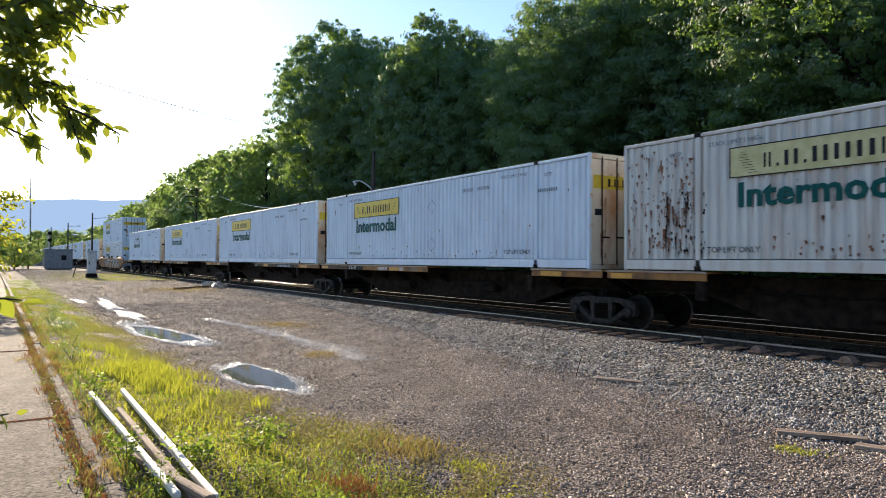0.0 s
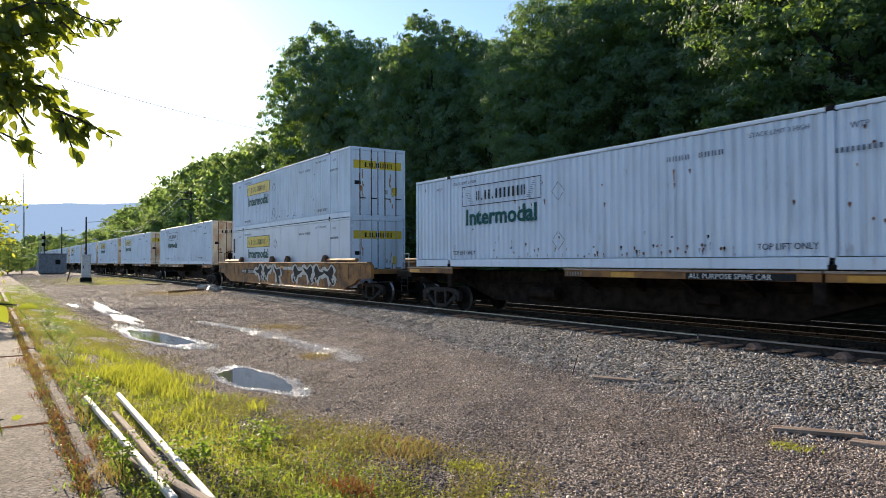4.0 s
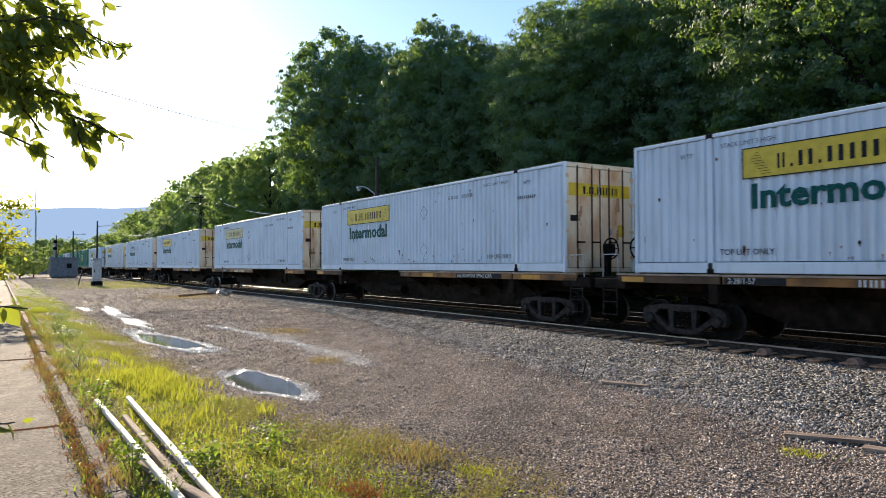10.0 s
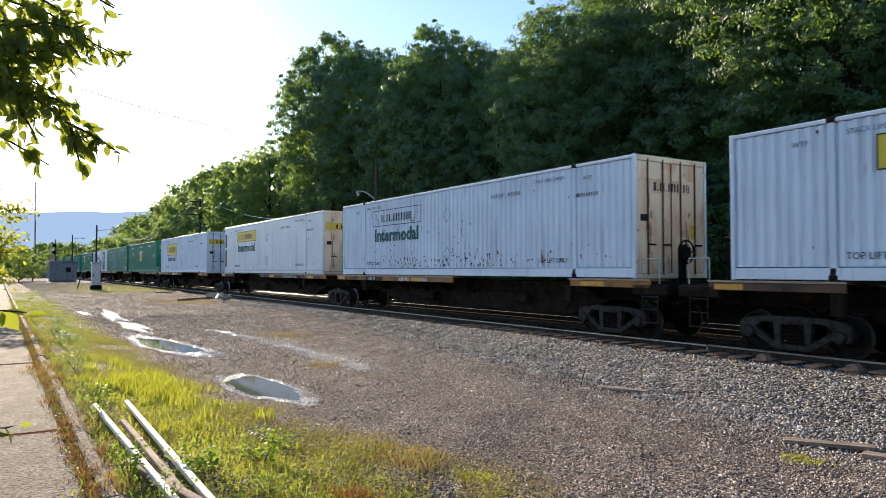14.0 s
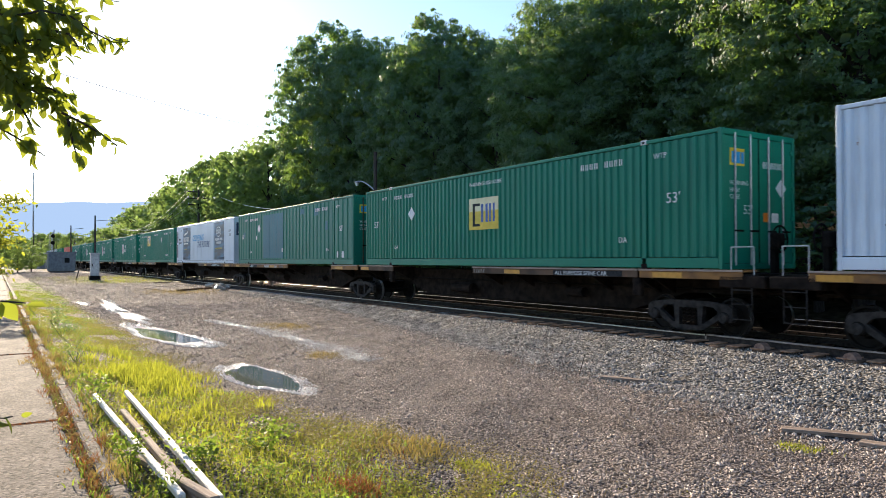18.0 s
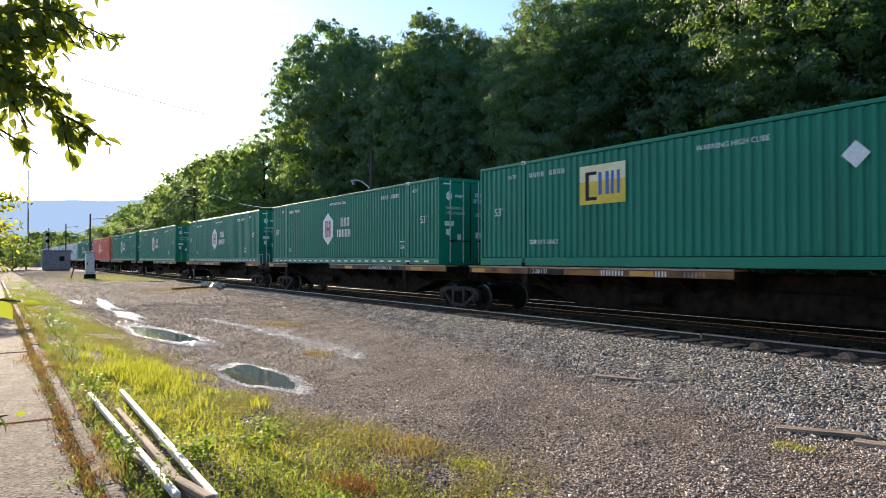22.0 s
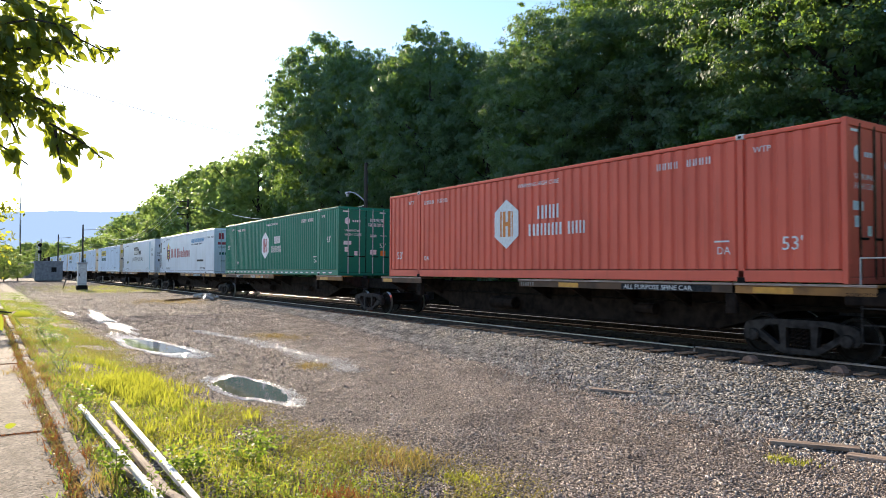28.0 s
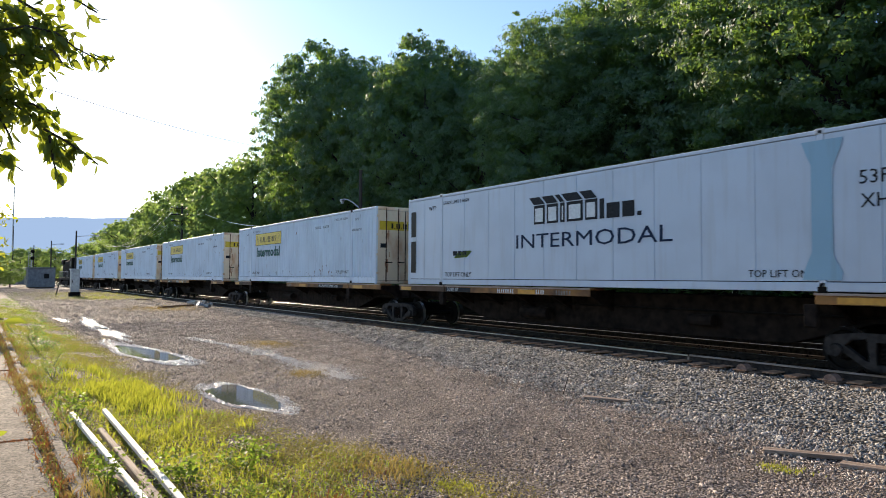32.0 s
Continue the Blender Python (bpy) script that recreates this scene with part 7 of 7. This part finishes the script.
def broad_leaves(g, base, way, length, width=0.52):
    """Ovate leaves folded along the midrib, each from its base along way."""
    n = len(base)
    way = way / (np.linalg.norm(way, axis=1, keepdims=True) + 1e-9)
    side = np.cross(way, g.normal(0, 1, (n, 3)))
    side /= np.linalg.norm(side, axis=1, keepdims=True) + 1e-9
    nrm = np.cross(side, way)
    l = (length * g.uniform(0.65, 1.2, n))[:, None]
    w = l * width / 2

    def at(f, s, up):
        return base + way * l * f + side * w * s + nrm * l * up

    v = np.stack([at(0, 0, 0), at(0.16, 0.72, 0.06), at(0.16, 0, 0.0), at(0.16, -0.72, 0.06), at(0.45, 1, 0.07), at(0.45, 0, -0.04), at(0.45, -1, 0.07), at(0.75, 0.7, 0.0), at(0.75, 0, -0.09), at(0.75, -0.7, 0.0), at(1.05, 0, -0.18)], 1)
    f = np.array([(0, 1, 2, 3), (3, 2, 5, 6), (2, 1, 4, 5), (6, 5, 8, 9), (5, 4, 7, 8), (9, 8, 7, 10)])
    return v.reshape(-1, 3), (f[None] + 11 * np.arange(n)[:, None, None]).reshape(-1, 4)


def twig_leaves(name, parent, g, twigs, per, hang, length=0.072, scatter=0.03):
    """Twigs through a few bends, with leaves along them."""
    bm, base, way = bmesh.new(), [], []
    for pts in twigs:
        pts = [Vector(p) for p in pts]
        for a, b, r in zip(pts, pts[1:], np.linspace(0.006, 0.002, len(pts))):
            tube(bm, a, b, r, r * 0.8, 5)
            for k in range(per):
                q = a.lerp(b, g.random()) + Vector(g.normal(0, scatter, 3))
                base.append(q)
                d = (b - a).normalized() * 0.5 + Vector(g.normal(0, 0.75, 3)) + Vector((0, 0, -hang))
                way.append(d)
    part("twig", bm, M_BARK, parent)["kind"] = "stuff"
    v, f = broad_leaves(g, np.array(base), np.array(way), length)
    ob = bulk("foliage", v, f, M_LEAF_B, parent)
    ob["kind"] = "stuff"
    return ob


g = np.random.default_rng(21)
street_tree = thing("street_tree", "sidewalk tree whose leafy twigs hang into view, backlit by the sun", "tree")
TX, TY = -3.4, -1.9
part("trunk", rod((TX, TY, -0.2), (TX + 0.1, TY + 0.1, 2.9), 0.16, 0.11, 12), M_BARK, street_tree)
bm = bmesh.new()
tube(bm, (TX + 0.1, TY + 0.1, 2.85), (-3.2, -0.6, 2.85), 0.06, 0.03, 8)
tube(bm, (-3.2, -0.6, 2.85), (-3.1, -0.05, 2.62), 0.03, 0.012, 7)
tube(bm, (-3.2, -0.6, 2.85), (-3.14, 0.03, 2.30), 0.025, 0.010, 7)
tube(bm, (TX + 0.1, TY + 0.1, 2.7), (-3.3, -0.5, 3.6), 0.07, 0.02, 8)
part("limb", bm, M_BARK, street_tree)
upper = new("upper_branch")
upper.parent = street_tree
UP0 = Vector((-3.1, -0.05, 2.62))
upper.location = UP0
def bent(lines, origin, depth):
    """Twigs given by side and height, set at staggered depths."""
    return [[Vector((-3.1 + depth * math.sin(2.1 * i + 0.8 * j), y, z)) - origin for j, (y, z) in enumerate(t)] for i, t in enumerate(lines)]


up_twigs = bent((((-0.07, 2.57), (0.05, 2.56), (0.14, 2.59), (0.24, 2.59), (0.31, 2.56), (0.40, 2.54), (0.47, 2.56)), ((-0.08, 2.67), (0.05, 2.66), (0.16, 2.66), (0.24, 2.62), (0.30, 2.60)), ((-0.06, 2.52), (0.05, 2.52), (0.14, 2.52), (0.20, 2.51)), ((-0.06, 2.46), (0.05, 2.46), (0.13, 2.48), (0.17, 2.45)), ((-0.04, 2.41), (0.03, 2.41), (0.10, 2.44)), ((-0.04, 2.61), (0.07, 2.61), (0.18, 2.61)), ((0.15, 2.54), (0.23, 2.52), (0.26, 2.47)), ((0.22, 2.75), (0.32, 2.74), (0.39, 2.73)), ((0.11, 2.73), (0.20, 2.69), (0.25, 2.68)), ((-0.04, 2.56), (0.03, 2.48), (0.07, 2.45))), UP0, 0.07)
twig_leaves("leaf", upper, g, up_twigs[:1], 7, 0.8, 0.062, 0.02)
twig_leaves("leaf", upper, g, up_twigs[1:6] + up_twigs[9:], 30, 0.6, 0.056, 0.04)
twig_leaves("leaf", upper, g, up_twigs[6:9], 6, 0.8, 0.062, 0.02)
lower = new("lower_branch")
lower.parent = street_tree
LO0 = Vector((-3.14, 0.03, 2.30))
lower.location = LO0
lo_twigs = bent((((-0.05, 2.36), (0.02, 2.34), (0.08, 2.31), (0.16, 2.27), (0.21, 2.22), (0.27, 2.18), (0.32, 2.14)), ((0.21, 2.22), (0.29, 2.19), (0.36, 2.16), (0.42, 2.12)), ((-0.05, 2.40), (0.03, 2.39), (0.10, 2.38), (0.16, 2.34)), ((0.10, 2.31), (0.17, 2.31), (0.23, 2.28)), ((0.23, 2.20), (0.25, 2.12), (0.27, 2.06)), ((-0.04, 2.31), (0.04, 2.31), (0.11, 2.29)), ((0.05, 2.27), (0.09, 2.20), (0.11, 2.16)), ((-0.05, 2.17), (0.02, 2.14), (0.08, 2.11), (0.16, 2.06)), ((0.19, 2.25), (0.24, 2.18), (0.25, 2.14)), ((0.02, 2.34), (0.05, 2.28), (0.06, 2.23))), LO0, 0.05)
twig_leaves("leaf", lower, g, lo_twigs[:1], 22, 0.5, 0.054, 0.026)
twig_leaves("leaf", lower, g, lo_twigs[1:2] + lo_twigs[4:5] + lo_twigs[6:9], 6, 1.1, 0.064, 0.014)
twig_leaves("leaf", lower, g, lo_twigs[2:4] + lo_twigs[5:6] + lo_twigs[9:], 18, 0.5, 0.054, 0.03)
sprig = new("low_sprig")
sprig.parent = street_tree
sprig.location = (-3.15, 0.0, 1.475)
bm = bmesh.new()
for pts in (((0, -0.3, 0.03), (0, 0.02, 0.02), (0, 0.10, 0.01)), ((0, -0.25, -0.40), (0, -0.02, -0.42), (0, 0.03, -0.425), (0.01, 0.06, -0.42))):
    for a, b in zip(pts, pts[1:]):
        tube(bm, a, b, 0.004, 0.0025, 5)
part("twig", bm, M_BARK, sprig)["kind"] = "stuff"
for base, way, long, wide in (((0, 0.0, 0.02), (0.2, 0.2, -0.75), 0.085, 0.75), ((0, 0.02, 0.02), (-0.2, 0.6, -0.9), 0.085, 0.7), ((0, -0.03, 0.03), (0.3, 0.5, 0.05), 0.08, 0.7), ((0, 0.10, 0.0), (0.1, 1, 0.03), 0.10, 0.38), ((0, 0.09, 0.0), (-0.1, -0.55, 0.25), 0.06, 0.7), ((0, 0.11, 0.0), (0.2, 0.35, -0.8), 0.07, 0.6), ((0.02, 0.18, -0.05), (0.0, 0.25, -0.8), 0.035, 0.5), ((0, -0.02, -0.42), (0.1, 0.5, -0.3), 0.08, 0.7), ((0, 0.03, -0.42), (0.2, 0.5, -0.85), 0.075, 0.75), ((0.01, 0.085, -0.42), (0.1, 0.8, 0.1), 0.04, 0.6)):
    v, f = broad_leaves(g, np.array([base], dtype=float), np.array([way], dtype=float), long, wide)
    bulk("leaf", v, f, M_LEAF_B, sprig)
SWAY = ((0, 0.10), (1, 0.04), (2, -0.02), (3, 0.07), (5.5, 0.12), (6, 0.20), (7, 0.20), (8, 0.17), (9, 0.13), (10, 0.11), (11, 0.02), (12, 0.01), (13, 0.0), (14, 0.02), (17, 0.0), (19, 0.0), (21, -0.01), (23, -0.04), (25, -0.08), (28, -0.05), (30, -0.05), (32, -0.04))

UPSWAY = ((0, 0.28), (1, 0.26), (2, 0.04), (3, 0.12), (5.5, 0.25), (6, 0.27), (7, 0.26), (8, 0.16), (9, 0.06), (10, 0.03), (11, 0.0), (14, 0.0), (17, 0.0), (19, 0.04), (25, 0.03), (28, 0.02), (32, 0.0))

# a sapling by the sidewalk
sap = thing("sapling", "slim yellow-green sapling beside the sidewalk", "sapling")
bm = bmesh.new()
tube(bm, (0, 0, 0.6), (0.1, 0.1, 2.9), 0.03, 0.01, 7)
g2 = np.random.default_rng(4)
tips = []
for k in range(26):
    z, a = g2.uniform(1.3, 2.8), g2.uniform(1.1, 2.1)
    l = g2.uniform(1.1, 1.8)
    tip = (l * math.cos(a) * 0.5, l * math.sin(a), z + g2.uniform(-0.1, 0.35))
    tube(bm, (0.06, 0.06, z), tip, 0.008, 0.003, 5)
    tips.append(((0.06, 0.06, z), tip))
part("stem", bm, M_BARK, sap)
a, b = np.array([t[0] for t in tips]), np.array([t[1] for t in tips])
k = g2.integers(0, len(a), 2600)
f = g2.uniform(0.25, 1.08, 2600)[:, None]
v, q = broad_leaves(g2, a[k] * (1 - f) + b[k] * f + g2.normal(0, 0.06, (2600, 3)), g2.normal(0, 0.8, (2600, 3)) + np.array((0, 0.3, -0.5)), 0.085)
bulk("foliage", v, q, M_GRASS_Y, sap)["kind"] = "stuff"
sap.location, sap.scale = (-30.0, -3.0, -1.87), (2.13, 2.13, 2.13)

# ---- trees ----


def crown_arrays(seed, height, radius, lobes, per, size, low=0.1):
    """A crown of rounded lobes, each built of tufts whose leaves face outwards; larger leaves fill the heart."""
    rng = np.random.default_rng(seed)
    i = np.arange(lobes) + 0.5
    up, turn = 1 - 2 * i / lobes, i * 2.399963 + seed
    flat = np.sqrt(1 - up * up)
    d = np.stack([flat * np.cos(turn), flat * np.sin(turn), up], -1)
    mid, tall = height * (0.5 + low / 2), height * (0.5 - low / 2)
    lr = radius * rng.uniform(0.26, 0.50, lobes)
    belly = np.where(up > 0, 1.0, 0.9)
    c = d * (np.array([radius, radius, tall]) - lr[:, None]) * rng.uniform(0.78, 1.04, (lobes, 1)) * belly[:, None]
    c[:, 2] += mid
    tufts = 34
    k = np.repeat(np.arange(lobes), tufts)
    q = rng.normal(0, 1, (len(k), 3)) + d[k] * 1.2 + np.array([0, 0, 0.4])
    q /= np.linalg.norm(q, axis=1, keepdims=True)
    far = np.where(rng.random(len(k)) < 0.12, rng.uniform(1.1, 1.35, len(k)), rng.uniform(0.62, 1.08, len(k)))
    tc = c[k] + q * (lr[k] * far)[:, None] * np.array([1.0, 1.0, 0.82])
    tr = radius * rng.uniform(0.045, 0.12, len(k)) * np.where(far > 1.09, 0.6, 1.0)
    j = np.repeat(np.arange(len(k)), per)
    o = rng.normal(0, 1, (len(j), 3)) + q[j] * 0.7
    o /= np.linalg.norm(o, axis=1, keepdims=True)
    pts = tc[j] + o * tr[j][:, None] * rng.uniform(0.3, 1.0, (len(j), 1)) * np.array([1.35, 1.35, 0.6])
    v1, f1 = leaves_at(rng, pts, o + q[j] * 0.6 + np.array([0, 0, 0.3]), size, 0.7, 0.4, 3)
    m = lobes * 70
    o = rng.normal(0, 1, (m, 3))
    o /= np.linalg.norm(o, axis=1, keepdims=True)
    n = rng.integers(0, lobes, m)
    v2, f2 = leaves_at(rng, c[n] + o * lr[n][:, None] * rng.uniform(0.1, 0.66, (m, 1)), o, radius * 0.058, 0.8, 0.3)
    f2 = f2[:, [[0, 1, 2], [0, 2, 3]]].reshape(-1, 3)
    return np.concatenate([v1, v2]), np.concatenate([f1, f2 + len(v1)])


def tree(seed, height, radius, lobes=30, per=30, size=0.3, low=0.06, leaf=M_LEAF):
    t = new("tree")
    rng = random.Random(seed)
    bm = bmesh.new()
    r = height * 0.016 + 0.06
    tube(bm, (0, 0, -0.3), (0.1, 0, height * 0.5), r, r * 0.6, 9)
    tube(bm, (0.1, 0, height * 0.5), (0.2, 0.1, height * 0.85), r * 0.6, r * 0.15, 7)
    for k in range(9):
        z, a = height * rng.uniform(0.22, 0.7), rng.uniform(0, 6.28)
        l = radius * rng.uniform(0.5, 0.85)
        tube(bm, (0.05, 0, z), (l * math.cos(a), l * math.sin(a), z + l * rng.uniform(0.3, 0.8)), r * 0.35, r * 0.08, 6)
    part("trunk", bm, M_BARK, t)
    v, f = crown_arrays(seed, height, radius, lobes, per, size, low)
    bulk("crown", v, f, leaf, t)
    return t


KINDS = [tree(10 + k, 16, 5.0 + 0.35 * k, 20, 11, 0.40) for k in range(4)]
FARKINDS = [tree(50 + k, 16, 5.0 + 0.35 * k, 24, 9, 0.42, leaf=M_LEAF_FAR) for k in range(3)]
NEARKINDS = [tree(30 + k, 16, 5.2 + 0.3 * k, 32, 54, 0.15, 0.2) for k in range(3)]
EDGEKINDS = [tree(60 + k, 16, 5.2 + 0.3 * k, 34, 105, 0.10, 0.15) for k in range(2)]
TREES = [  # x, y, height, spread
    (-56.6, 24.6, 22.3, 0.74), (-51.5, 25.2, 20.6, 0.68), (-45.5, 26.2, 17.9, 0.72), (-39.5, 25, 18.2, 0.76), (-34.8, 26.2, 15.3, 0.78), (-27.6, 26.0, 16.2, 0.85), (-24.2, 27.4, 16.5, 1.0), (-18.5, 27.9, 17, 1.0),
    (-12.8, 25.7, 17.5, 1.05), (-5, 26.5, 17.5, 1.1), (3, 26.1, 17.5, 1.1), (12, 26.7, 17.5, 1.1), (-66.5, 26.6, 17.5, 0.6), (-74, 24.9, 16.2, 0.8), (-82, 24.8, 15.8, 0.85), (-91, 24.9, 16.4, 0.85), (-101, 25.5, 16.8, 0.85),
    (-112, 24.3, 15.6, 0.85), (-123, 24.9, 14.7, 0.85), (-136, 25.5, 14.3, 0.9), (-151, 24.3, 13.2, 1.0), (-168, 26.1, 13.2, 1.0), (-186, 26.7, 13.2, 1.1), (-205, 25.5, 10.7, 1.2), (-228, 26.1, 11.5, 1.2),
    (-60, 33, 18, 0.9), (-52, 33, 19, 0.9), (-44, 33, 17.0, 0.9), (-37, 33, 16.5, 0.9), (-31, 33, 16.5, 0.95), (-24, 33, 18, 1.0), (-16, 33, 18, 1.1), (-8, 33, 18, 1.2), (1, 33, 18, 1.2), (10, 33, 18, 1.2), (-72, 33, 14, 1.0), (-84, 33, 14, 1.0),
    (-235, 15, 10.5, 1.1), (-250, 21, 11.0, 1.3), (-262, 12.5, 11, 1.2), (-290, 8, 10, 1.4), (-310, 2, 10, 1.5), (-330, 16, 12, 1.6), (-345, 26, 12, 1.6), (-355, 5, 11, 1.6),
    (-165, -5, 8, 1.0), (-185, 0.5, 7.5, 1.1), (-215, 5, 8.5, 1.1), (-150, -8, 8, 1.0), (-235, 1, 8, 1.3), (-120, -6.5, 7, 1.0),
]
UNDER = [(-80 + 5.5 * k, 25.0 + 0.7 * math.sin(k * 2.1), 5.6 + 1.2 * math.sin(k * 1.3)) for k in range(18)]
used = set()


def unscaled(kind):
    s = kind.scale
    return Matrix.Diagonal((1 / s.x, 1 / s.y, 1 / s.z, 1))


for i, (x, y, h, w) in enumerate(TREES):
    k = h * 1.05 / 16
    z = float(ground_z(x, y)) - 0.1
    m = Matrix.Translation((x, y, z)) @ Matrix.Rotation(i * 1.7, 4, "Z") @ Matrix.Diagonal((w * k, w * k, k, 1))
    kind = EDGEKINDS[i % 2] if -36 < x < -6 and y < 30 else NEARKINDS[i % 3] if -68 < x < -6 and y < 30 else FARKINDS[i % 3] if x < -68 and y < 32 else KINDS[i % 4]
    if kind.name in used:
        t = copy_thing(kind, m @ unscaled(kind))
    else:
        t = kind
        t.matrix_basis = m
        used.add(kind.name)
    tagged(t, "tall leafy green broadleaf tree at the wood's edge", "tree", "trees behind the railway")
for i, (x, y, h) in enumerate(UNDER):
    k = h / 16
    kind = KINDS[i % 4]
    t = copy_thing(kind, Matrix.Translation((x, y, float(ground_z(x, y)) - 0.2)) @ Matrix.Rotation(i * 2.3, 4, "Z") @ Matrix.Diagonal((1.7 * k, 1.7 * k, k, 1)) @ unscaled(kind))
    tagged(t, "dense shaded undergrowth shrub at the wood's foot", "shrub", "undergrowth behind the railway")
    t.name = "shrub"

for i, (x, y, h, w) in enumerate(((-110, 0.2, 5.2, 1.2), (-116, 2.6, 4.4, 1.3), (-124, 4.6, 4.6, 1.4), (-104, -2.6, 6.0, 1.1))):
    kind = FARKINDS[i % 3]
    k = h / 16
    t = copy_thing(kind, Matrix.Translation((x, y, float(ground_z(x, y)) - 0.3)) @ Matrix.Rotation(i * 1.9, 4, "Z") @ Matrix.Diagonal((w * k, w * k, k, 1)) @ unscaled(kind))
    tagged(t, "leafy green shrub at the end of the sidewalk", "shrub", "shrubs at the sidewalk's end")
    t.name = "shrub"

v, f = crown_arrays(77, 3.0, 1.35, 20, 8, 0.11, 0.0)
top = bulk("crown", v, f, M_LEAF_B, street_tree)
top.location = (TX - 0.3, TY - 0.4, 3.5)
part("upper_trunk", rod((TX + 0.1, TY + 0.1, 2.85), (TX - 0.2, TY - 0.3, 5.4), 0.11, 0.03, 10), M_BARK, street_tree)

# ---- motion of things ----


def motions():
    for ob, x, y, z in MOVING:
        walk(ob, [(t, pose(x + run(t), y, z)) for t in range(0, 33, 2)])
    for w, s, car, place in SPINS:  # wheels roll while they pass near the camera
        start = car.location.x + place
        rows = []
        for k in range(961):
            t = k / 30
            if -42 < start + run(t) < -2:
                if not rows and k:
                    rows.append((0, pose(s, 0, 0, 0, math.degrees(run(t) / WHEEL_R) % 360, 0)))
                rows.append((t, pose(s, 0, 0, 0, math.degrees(run(t) / WHEEL_R) % 360, 0)))
        if rows:
            rows.append((32, rows[-1][1])) if rows[-1][0] < 32 else None
            walk(w, rows)
    walk(lower, [(t, pose(*LO0, math.degrees(a))) for t, a in SWAY])
    walk(upper, [(t, pose(*UP0, math.degrees(a))) for t, a in UPSWAY])


motions()
